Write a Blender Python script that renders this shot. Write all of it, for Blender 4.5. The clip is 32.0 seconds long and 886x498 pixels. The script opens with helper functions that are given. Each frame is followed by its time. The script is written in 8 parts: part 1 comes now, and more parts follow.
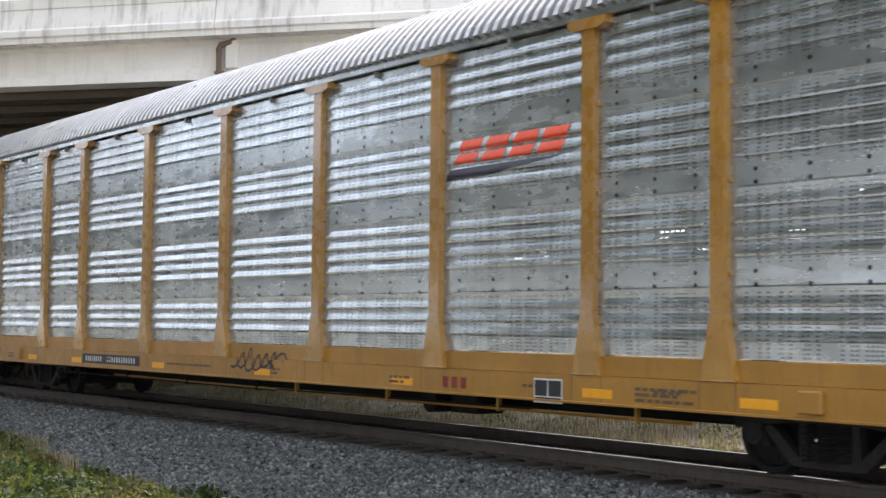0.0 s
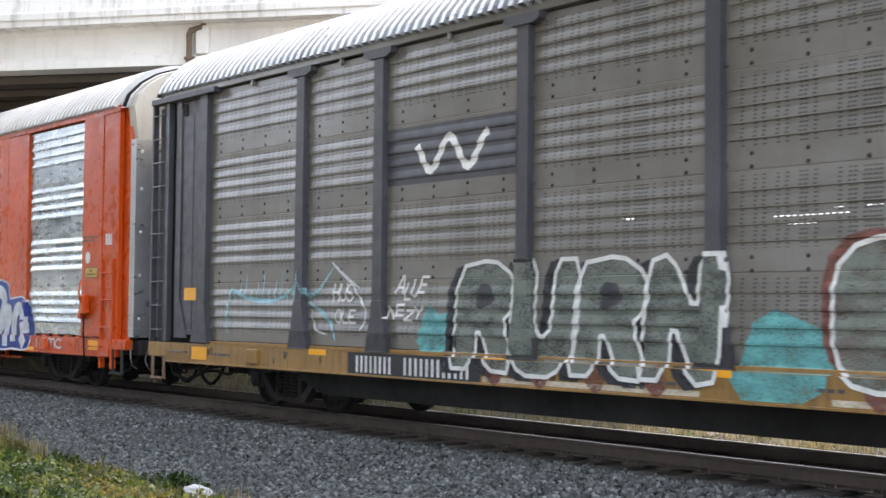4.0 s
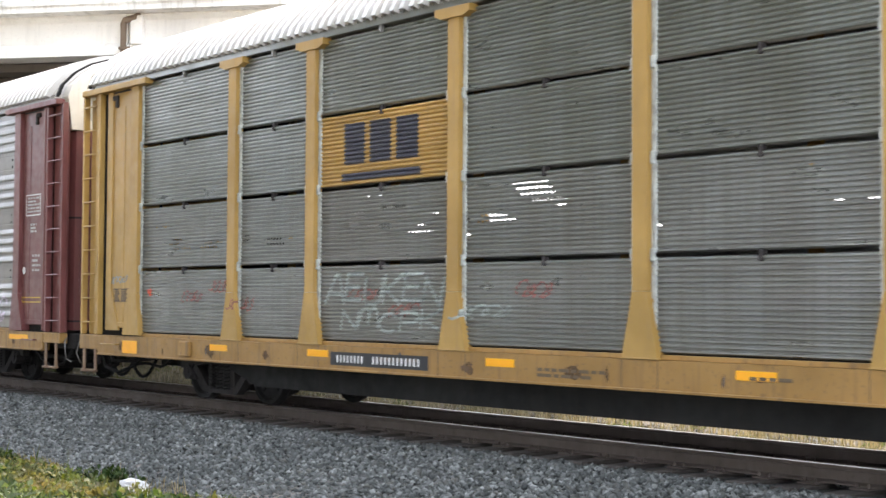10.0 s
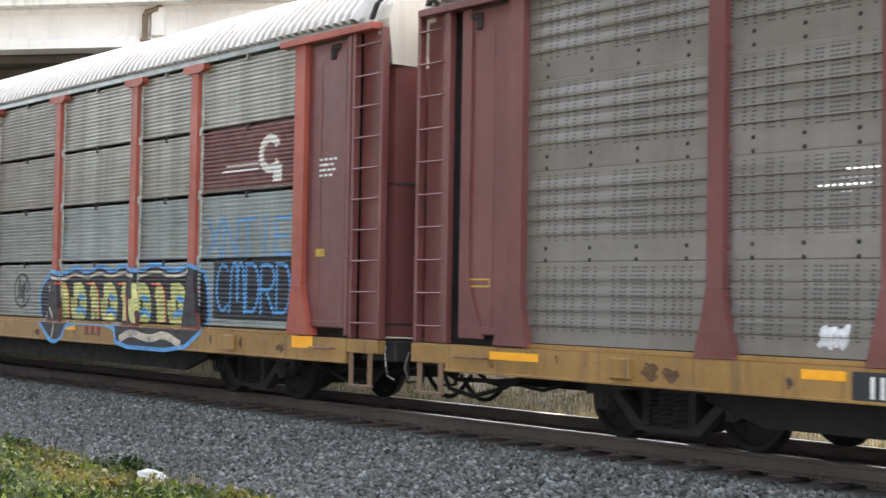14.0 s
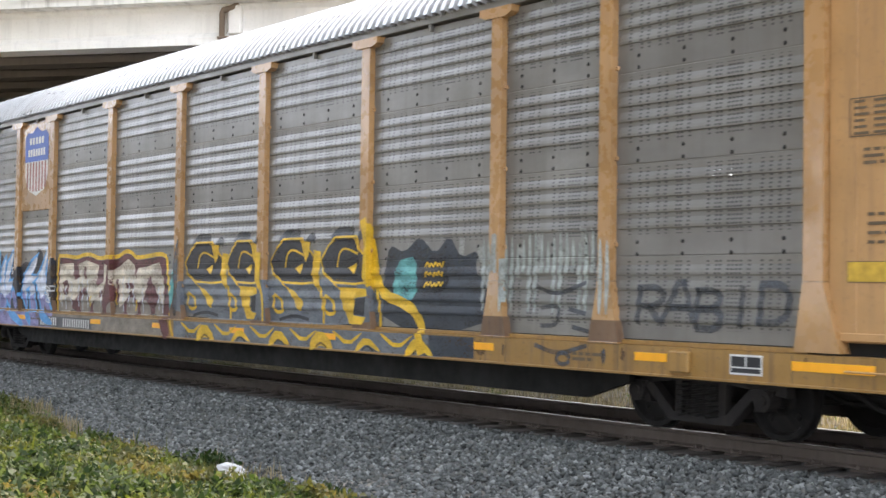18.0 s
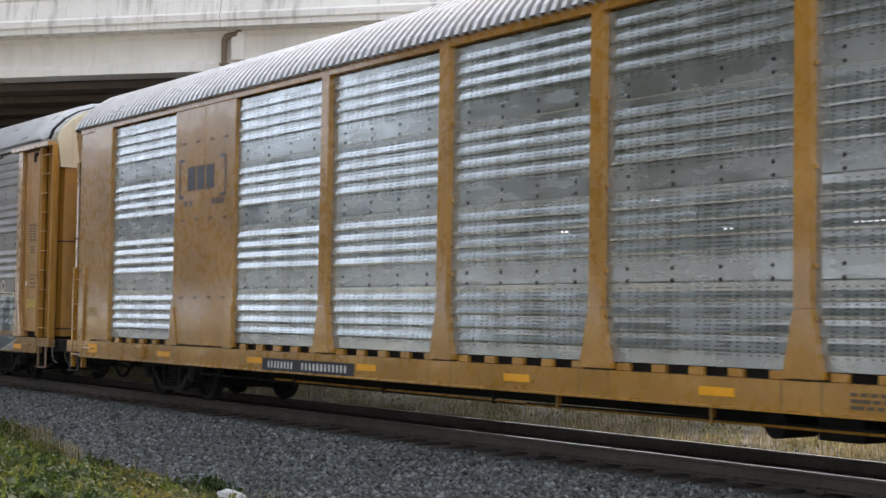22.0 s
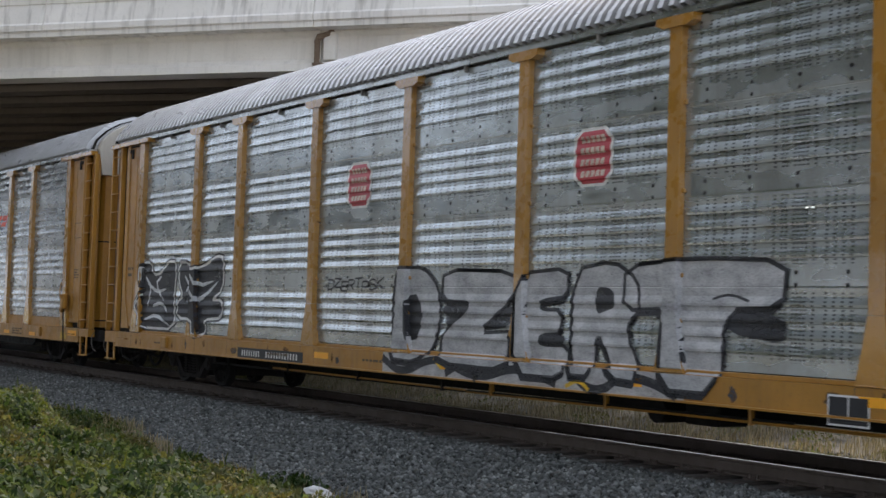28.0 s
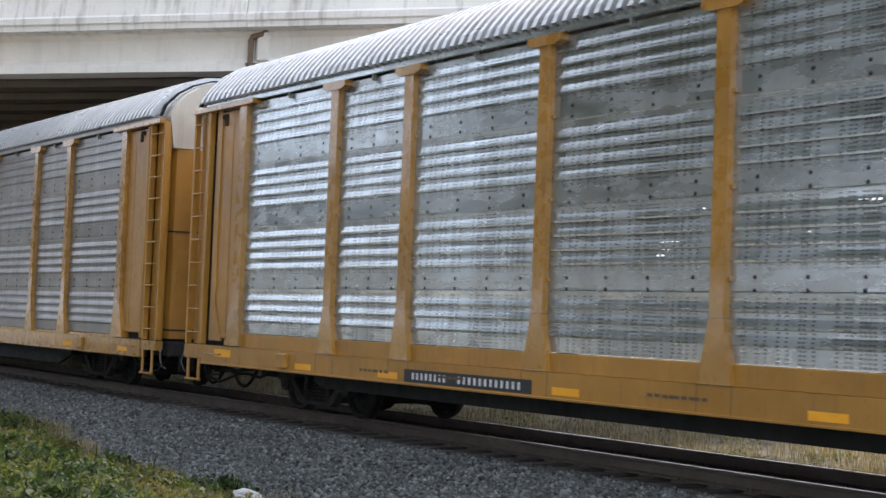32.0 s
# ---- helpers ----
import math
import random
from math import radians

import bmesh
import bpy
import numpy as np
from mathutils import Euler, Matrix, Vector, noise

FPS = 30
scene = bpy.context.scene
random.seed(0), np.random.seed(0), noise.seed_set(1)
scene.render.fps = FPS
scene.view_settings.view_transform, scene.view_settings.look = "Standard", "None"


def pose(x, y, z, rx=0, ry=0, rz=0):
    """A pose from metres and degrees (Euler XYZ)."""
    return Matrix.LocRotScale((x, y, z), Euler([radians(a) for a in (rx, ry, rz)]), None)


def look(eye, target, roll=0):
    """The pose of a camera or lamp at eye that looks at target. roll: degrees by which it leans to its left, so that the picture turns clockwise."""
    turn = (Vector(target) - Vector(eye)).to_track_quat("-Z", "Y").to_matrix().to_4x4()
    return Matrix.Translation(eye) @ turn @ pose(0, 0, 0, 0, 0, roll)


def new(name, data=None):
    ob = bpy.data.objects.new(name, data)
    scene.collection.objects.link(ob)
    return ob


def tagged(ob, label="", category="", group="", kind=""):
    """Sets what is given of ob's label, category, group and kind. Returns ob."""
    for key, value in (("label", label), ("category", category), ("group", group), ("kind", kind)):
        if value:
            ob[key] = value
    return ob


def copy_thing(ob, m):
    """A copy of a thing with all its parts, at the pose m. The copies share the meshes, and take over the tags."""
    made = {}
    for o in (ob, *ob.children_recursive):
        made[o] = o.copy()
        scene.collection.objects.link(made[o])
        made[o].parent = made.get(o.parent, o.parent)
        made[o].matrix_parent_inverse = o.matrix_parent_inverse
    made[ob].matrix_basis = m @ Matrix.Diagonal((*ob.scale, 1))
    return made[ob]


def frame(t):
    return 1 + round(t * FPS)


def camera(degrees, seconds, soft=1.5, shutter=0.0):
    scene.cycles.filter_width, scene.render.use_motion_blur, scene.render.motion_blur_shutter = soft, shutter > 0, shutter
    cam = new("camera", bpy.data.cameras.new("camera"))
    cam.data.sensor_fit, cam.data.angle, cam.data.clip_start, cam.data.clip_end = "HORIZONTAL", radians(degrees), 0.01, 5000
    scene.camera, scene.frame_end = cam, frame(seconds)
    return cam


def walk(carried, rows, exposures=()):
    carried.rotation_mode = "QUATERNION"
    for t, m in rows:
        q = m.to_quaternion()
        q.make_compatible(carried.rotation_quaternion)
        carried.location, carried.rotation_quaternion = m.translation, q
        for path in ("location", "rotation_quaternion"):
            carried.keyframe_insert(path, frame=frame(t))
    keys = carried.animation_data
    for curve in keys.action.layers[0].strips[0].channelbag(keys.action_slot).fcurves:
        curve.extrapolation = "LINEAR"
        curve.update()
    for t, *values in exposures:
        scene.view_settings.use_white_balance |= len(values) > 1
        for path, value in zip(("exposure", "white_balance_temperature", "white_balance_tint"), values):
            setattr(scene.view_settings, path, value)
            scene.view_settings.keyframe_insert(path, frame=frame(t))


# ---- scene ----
cam = camera(34.31, 32.0, soft=1.5, shutter=0.12)
EYE = 1.486  # metres above the rail tops; the track runs along x, the train goes towards +x
PATH = [  # seconds, yaw, pitch, roll of the hand-held camera
    (0.0, 53.58, 3.01, -0.55), (0.5, 53.36, 3.03, -0.97), (1.0, 53.15, 3.19, -1.32), (1.5, 52.65, 3.35, -1.27),
    (2.0, 52.75, 3.24, -1.11), (2.5, 52.75, 3.02, -0.98), (4.5, 52.23, 2.30, -0.58), (5.0, 52.00, 2.11, -0.77),
    (5.5, 51.88, 2.03, -1.06), (6.0, 51.51, 2.04, -1.03), (6.5, 50.89, 2.16, -1.09), (7.0, 50.55, 2.02, -1.33),
    (7.5, 50.38, 2.06, -1.08), (8.0, 50.21, 2.01, -0.53), (8.5, 50.15, 2.16, -0.09), (9.0, 50.01, 2.06, 0.27),
    (9.5, 49.96, 2.21, -0.08), (10.0, 49.93, 2.16, -0.36), (10.5, 50.09, 2.08, -0.64), (11.0, 50.20, 1.99, -0.74),
    (11.5, 50.50, 1.95, -0.75), (12.0, 50.78, 1.82, -0.70), (12.5, 50.97, 1.84, -0.87), (13.0, 51.07, 1.67, -0.82),
    (13.5, 50.72, 1.87, -1.11), (15.5, 50.65, 2.09, -0.50), (16.0, 50.67, 2.36, -0.66), (16.5, 51.39, 2.21, -0.80),
    (17.0, 52.00, 1.88, -0.99), (17.5, 52.45, 1.65, -0.97), (18.0, 53.69, 1.67, -0.78), (18.5, 53.89, 1.67, -0.43),
    (19.0, 54.64, 1.52, 0.32), (19.5, 54.76, 2.06, 0.02), (20.0, 54.17, 1.90, -0.25), (20.5, 53.29, 2.08, -0.72),
    (21.0, 52.62, 2.33, -0.84), (21.5, 52.79, 2.54, -0.91), (22.0, 53.74, 2.72, -0.87), (22.5, 55.26, 2.75, -0.67),
    (23.0, 56.80, 2.76, -0.39), (23.5, 58.36, 2.61, -0.58), (24.0, 58.94, 2.47, -0.24), (24.5, 59.84, 2.52, -0.17),
    (26.5, 59.00, 2.28, -0.82), (27.0, 58.42, 2.47, -1.12), (27.5, 57.75, 2.45, -1.52), (28.0, 57.24, 2.67, -1.83),
    (28.5, 56.63, 2.78, -1.99), (29.0, 56.22, 2.83, -2.32), (29.5, 56.00, 3.07, -2.38), (30.0, 55.85, 2.97, -2.09),
    (30.5, 55.32, 2.85, -1.96), (31.0, 55.16, 2.75, -1.84), (31.5, 55.19, 2.70, -1.92), (32.0, 54.53, 2.87, -2.18),
]
# metres that the train has gone along the track, as a smooth curve of time
def gone(t):
    u = (t - 16) / 16
    return 145.2829 * u + -3.4919 * u ** 2 + 2.8486 * u ** 3 + -0.1500 * u ** 4

EXPOSURES = [(t, e, k, 19) for t, e, k in ((0.0, 1.62, 6750), (1.0, 1.62, 6750), (2.0, 2.12, 6950), (3.0, 2.10, 6850), (5.0, 1.85, 6400), (6.0, 1.68, 6500), (7.0, 1.78, 6750), (8.0, 2.22, 6850), (9.0, 2.50, 6750), (12.0, 2.38, 6750), (13.0, 2.30, 6750), (16.5, 2.25, 6750), (19.0, 2.05, 6850), (20.0, 1.62, 6650), (21.0, 1.45, 6700), (22.0, 1.42, 6750), (22.5, 1.50, 6850), (23.0, 1.80, 6950), (24.5, 1.70, 6950), (26.5, 1.30, 6450), (28.0, 0.98, 6550), (29.0, 1.35, 6450), (30.0, 1.70, 6450), (32.0, 1.45, 6450))]
walk(cam, [(t, pose(0, 0, EYE, 90 + pitch, roll, yaw)) for t, yaw, pitch, roll in PATH], EXPOSURES)

# ---- light: a bright hazy sky, the sun high behind the train ----
SUN = Vector((-0.50, 0.58, 0.80)).normalized()
world = bpy.data.worlds.new("sky")
scene.world = world
world.use_nodes = True
wn = world.node_tree.nodes
sky = wn.new("ShaderNodeTexSky")
sky.sky_type = 'NISHITA'
sky.sun_disc = False
sky.sun_elevation = math.asin(SUN.z)
sky.sun_rotation = math.atan2(SUN.x, SUN.y)
sky.dust_density = 3.0
sky.air_density = 1.3
wn["Background"].inputs["Strength"].default_value = 0.14
haze = wn.new("ShaderNodeHueSaturation")
haze.inputs["Saturation"].default_value = 0.75
world.node_tree.links.new(sky.outputs[0], haze.inputs["Color"])
veil = wn.new("ShaderNodeMix")  # thin high cloud evens the sky out
veil.data_type = 'RGBA'
veil.inputs[0].default_value = 0.75
veil.inputs[7].default_value = (5.6, 6.5, 7.3, 1)
world.node_tree.links.new(haze.outputs[0], veil.inputs[6])
world.node_tree.links.new(veil.outputs[2], wn["Background"].inputs["Color"])
lamp = bpy.data.lights.new("sun", 'SUN')
lamp.energy, lamp.angle, lamp.color = 3.4, radians(3), (1.0, 0.93, 0.82)
sun = new("sun", lamp)
sun.matrix_world = look(SUN * 80, (0, 0, 0))


# ---- materials ----
def nodes_of(name):
    m = bpy.data.materials.new(name)
    m.use_nodes = True
    t = m.node_tree
    return m, t, t.nodes["Principled BSDF"]


def add(t, kind, **kw):
    n = t.nodes.new(kind)
    for k, v in kw.items():
        n.inputs[k].default_value = v
    return n


def ramp(t, src, stops):
    r = t.nodes.new("ShaderNodeValToRGB")
    el = r.color_ramp.elements
    while len(el) < len(stops):
        el.new(0.5)
    for e, (p, c) in zip(el, stops):
        e.position, e.color = p, (*c, 1) if len(c) == 3 else c
    t.links.new(src, r.inputs[0])
    return r.outputs[0]


def grey(v):
    return (v, v, v)


def mix(t, fac, a, b, kind='MIX'):
    m = t.nodes.new("ShaderNodeMix")
    m.data_type, m.blend_type = 'RGBA', kind
    for sock, v in ((m.inputs[0], fac), (m.inputs[6], a), (m.inputs[7], b)):
        if isinstance(v, (int, float)):
            sock.default_value = v
        elif isinstance(v, tuple):
            sock.default_value = (*v, 1)
        else:
            t.links.new(v, sock)
    return m.outputs[2]


def noise_at(t, scale, detail=4.0, stretch=(1, 1, 1), shift=True, rough=0.55):
    co = t.nodes.new("ShaderNodeTexCoord")
    mp = t.nodes.new("ShaderNodeMapping")
    mp.inputs["Scale"].default_value = stretch
    t.links.new(co.outputs["Object"], mp.inputs[0])
    if shift:
        oi = t.nodes.new("ShaderNodeObjectInfo")
        k = t.nodes.new("ShaderNodeMath")
        k.operation, k.inputs[1].default_value = 'MULTIPLY', 37.0
        t.links.new(oi.outputs["Random"], k.inputs[0])
        t.links.new(k.outputs[0], mp.inputs["Location"])
    n = add(t, "ShaderNodeTexNoise", Scale=scale, Detail=detail, Roughness=rough)
    t.links.new(mp.outputs[0], n.inputs["Vector"])
    return n.outputs["Fac"]


def bump(t, bsdf, height, strength=0.2, distance=0.01):
    b = add(t, "ShaderNodeBump", Strength=strength, Distance=distance)
    t.links.new(height, b.inputs["Height"])
    t.links.new(b.outputs[0], bsdf.inputs["Normal"])


def paint(name, col, dirt=(0.10, 0.08, 0.06), much=0.5, rough=0.5, metal=0.0, fade=0.25, streak=True, wavy=0.0, coat=0.4):
    """Weathered paint: faded patches, rain streaks, grime."""
    m, t, b = nodes_of(name)
    lite = tuple(min(1, c * 1.14 + 0.03 * fade) for c in col)
    dark = tuple(c * 0.84 for c in col)
    base = mix(t, ramp(t, noise_at(t, 0.9, 5), [(0.35, grey(0)), (0.68, grey(1))]), dark, lite)
    run = noise_at(t, 3.0, 5, (3.5, 3.5, 0.22) if streak else (1, 1, 1))
    base = mix(t, ramp(t, run, [(0.52, grey(0)), (0.80, grey(min(1, much * 0.8)))]), base, dirt)
    fine = noise_at(t, 22, 6)
    base = mix(t, ramp(t, fine, [(0.58, grey(0)), (0.75, grey(much * 0.7))]), base, dirt)
    t.links.new(base, b.inputs["Base Color"])
    t.links.new(ramp(t, noise_at(t, 6, 4), [(0.3, grey(max(0, rough - 0.12))), (0.7, grey(min(1, rough + 0.15)))]), b.inputs["Roughness"])
    b.inputs["Metallic"].default_value = metal
    b.inputs["Coat IOR"].default_value = 1.7 if coat > 0.9 else 1.5
    b.inputs["Coat Weight"].default_value, b.inputs["Coat Roughness"].default_value = (coat, 0.06 if coat > 0.5 else 0.15) if rough < 0.3 else (0.0, 0.1)
    if wavy:
        bump(t, b, noise_at(t, 2.2, 3, (1, 1, 0.6)), wavy, 0.05)
        t.links.new(b.inputs["Normal"].links[0].from_socket, b.inputs["Coat Normal"])
    else:
        bump(t, b, fine, 0.12, 0.004)
    return m


def holes(t, sx, sz, radius, strength, strips=True):
    """Small punched holes in rows: 1 in a hole, 0 elsewhere, in some strips along x only."""
    co = t.nodes.new("ShaderNodeTexCoord")
    sep = t.nodes.new("ShaderNodeSeparateXYZ")
    t.links.new(co.outputs["Object"], sep.inputs[0])

    def m(op, a, b=None):
        n = t.nodes.new("ShaderNodeMath")
        n.operation = op
        for i, v in enumerate((a, b)):
            if v is None:
                continue
            if isinstance(v, (int, float)):
                n.inputs[i].default_value = v
            else:
                t.links.new(v, n.inputs[i])
        return n.outputs[0]

    u = m('SUBTRACT', m('FRACT', m('DIVIDE', sep.outputs[0], sx)), 0.5)
    v = m('SUBTRACT', m('FRACT', m('DIVIDE', sep.outputs[2], sz)), 0.5)
    inside = m('MULTIPLY', m('LESS_THAN', m('ABSOLUTE', u), radius), m('LESS_THAN', m('ABSOLUTE', v), radius * 0.62))
    if not strips:
        return inside
    wn_ = t.nodes.new("ShaderNodeTexWhiteNoise")
    wn_.noise_dimensions = '1D'
    t.links.new(m('FLOOR', m('DIVIDE', sep.outputs[0], sx)), wn_.inputs["W"])
    strip = m('GREATER_THAN', wn_.outputs["Value"], 0.52)
    lap = m('FRACT', m('DIVIDE', m('SUBTRACT', sep.outputs[2], 2.12), 1.0))  # no holes on the flat laps between the sheets
    return m('MULTIPLY', m('MULTIPLY', inside, m('MULTIPLY', strip, m('LESS_THAN', lap, 0.72))), strength)


def zinc(name, col, dull, rough, metal, hole=0.8, soil=(0.16, 0.14, 0.10), much=0.35, see=None):
    """Galvanised sheet with spangle, dull patches, soil streaks and punched holes."""
    m, t, b = nodes_of(name)
    sp = t.nodes.new("ShaderNodeTexVoronoi")
    sp.inputs["Scale"].default_value = 26
    co = t.nodes.new("ShaderNodeTexCoord")
    t.links.new(co.outputs["Object"], sp.inputs["Vector"])
    sg = t.nodes.new("ShaderNodeSeparateColor")
    t.links.new(sp.outputs["Color"], sg.inputs[0])
    base = mix(t, ramp(t, noise_at(t, 1.1, 5, (0.6, 1, 1.6)), [(0.35, grey(0)), (0.65, grey(1))]), dull, col)
    base = mix(t, ramp(t, sg.outputs[0], [(0.2, grey(0)), (0.9, grey(0.22))]), base, tuple(c * 0.7 for c in col))
    run = noise_at(t, 2.5, 6, (4.0, 4.0, 0.35))
    base = mix(t, ramp(t, run, [(0.52, grey(0)), (0.80, grey(much * 0.8))]), base, soil)
    oi = t.nodes.new("ShaderNodeObjectInfo")
    base = mix(t, ramp(t, oi.outputs["Random"], [(0.0, grey(0.0)), (0.6, grey(0.08)), (1.0, grey(0.22 if hole > 0.1 or not hole else 0.75))]), base, soil)
    base = mix(t, ramp(t, noise_at(t, 2.6, 3, (1, 0.05, 0.05)), [(0.42, grey(0)), (0.62, grey(much * 0.8))]), base, soil)
    if hole:
        base = mix(t, holes(t, 0.055, 0.042, 0.36, min(1, hole + 0.15)), base, (0.015, 0.016, 0.016))
    t.links.new(base, b.inputs["Base Color"])
    b.inputs["Metallic"].default_value = metal
    t.links.new(ramp(t, noise_at(t, 3.2, 5, (0.5, 1, 2)), [(0.3, grey(rough - 0.08)), (0.7, grey(rough + 0.14))]), b.inputs["Roughness"])
    b.inputs["Coat Weight"].default_value, b.inputs["Coat Roughness"].default_value, b.inputs["Coat IOR"].default_value = 0.35 if hole and metal < 0.7 else 0.0, 0.18, 1.6
    bump(t, b, noise_at(t, 4, 3, (0.3, 1, 1)), 0.09 if hole else 0.05, 0.012)
    if see:  # punched holes that are open right through, in patches at window height
        lo, hi, patch, open_ = see
        sep = t.nodes.new("ShaderNodeSeparateXYZ")
        t.links.new(co.outputs["Object"], sep.inputs[0])
        band = ramp(t, sep_range(t, sep.outputs[2], lo, hi), [(0.0, grey(0)), (0.001, grey(1)), (0.999, grey(1)), (1.0, grey(0))])
        blot = ramp(t, noise_at(t, 1.6, 2, (0.8, 1, 2.2)), [(patch, grey(0)), (patch + 0.004, grey(1))])
        fac = mix(t, 1.0, mix(t, 1.0, band, blot, 'MULTIPLY'), holes(t, 0.075, 0.068, open_, 1.0, False), 'MULTIPLY')
        clear = t.nodes.new("ShaderNodeBsdfTransparent")
        ms = t.nodes.new("ShaderNodeMixShader")
        t.links.new(fac, ms.inputs[0])
        t.links.new(b.outputs[0], ms.inputs[1])
        t.links.new(clear.outputs[0], ms.inputs[2])
        t.links.new(ms.outputs[0], t.nodes["Material Output"].inputs["Surface"])
    return m


def sep_range(t, src, lo, hi):
    r = t.nodes.new("ShaderNodeMapRange")
    r.inputs[1].default_value, r.inputs[2].default_value = lo, hi
    t.links.new(src, r.inputs[0])
    return r.outputs[0]


def plain(name, col, rough=0.7, metal=0.0, vary=0.18, scale=9.0, bumpy=0.1):
    m, t, b = nodes_of(name)
    n = noise_at(t, scale, 5)
    t.links.new(mix(t, ramp(t, n, [(0.3, grey(0)), (0.7, grey(1))]), tuple(c * (1 - vary) for c in col), tuple(min(1, c * (1 + vary)) for c in col)), b.inputs["Base Color"])
    b.inputs["Roughness"].default_value, b.inputs["Metallic"].default_value = rough, metal
    bump(t, b, noise_at(t, scale * 4, 5), bumpy, 0.006)
    return m


def sprayed(name, col, rough=0.55, vary=0.2, worn=0.5):
    """Thin spray paint, faded and rubbed so that the sheet shows through in places."""
    m = plain(name, col, rough, vary=vary, scale=4)
    t = m.node_tree
    b = t.nodes["Principled BSDF"]
    thin = mix(t, 1.0, ramp(t, noise_at(t, 2.2, 5, (1, 1, 2.5)), [(0.38, grey(0)), (0.72, grey(worn))]), ramp(t, noise_at(t, 34, 5, (1, 1, 1.6)), [(0.45, grey(0)), (0.70, grey(worn * 0.8))]), 'ADD')
    ms = t.nodes.new("ShaderNodeMixShader")
    t.links.new(thin, ms.inputs[0])
    t.links.new(b.outputs[0], ms.inputs[1])
    t.links.new(t.nodes.new("ShaderNodeBsdfTransparent").outputs[0], ms.inputs[2])
    t.links.new(ms.outputs[0], t.nodes["Material Output"].inputs["Surface"])
    return m


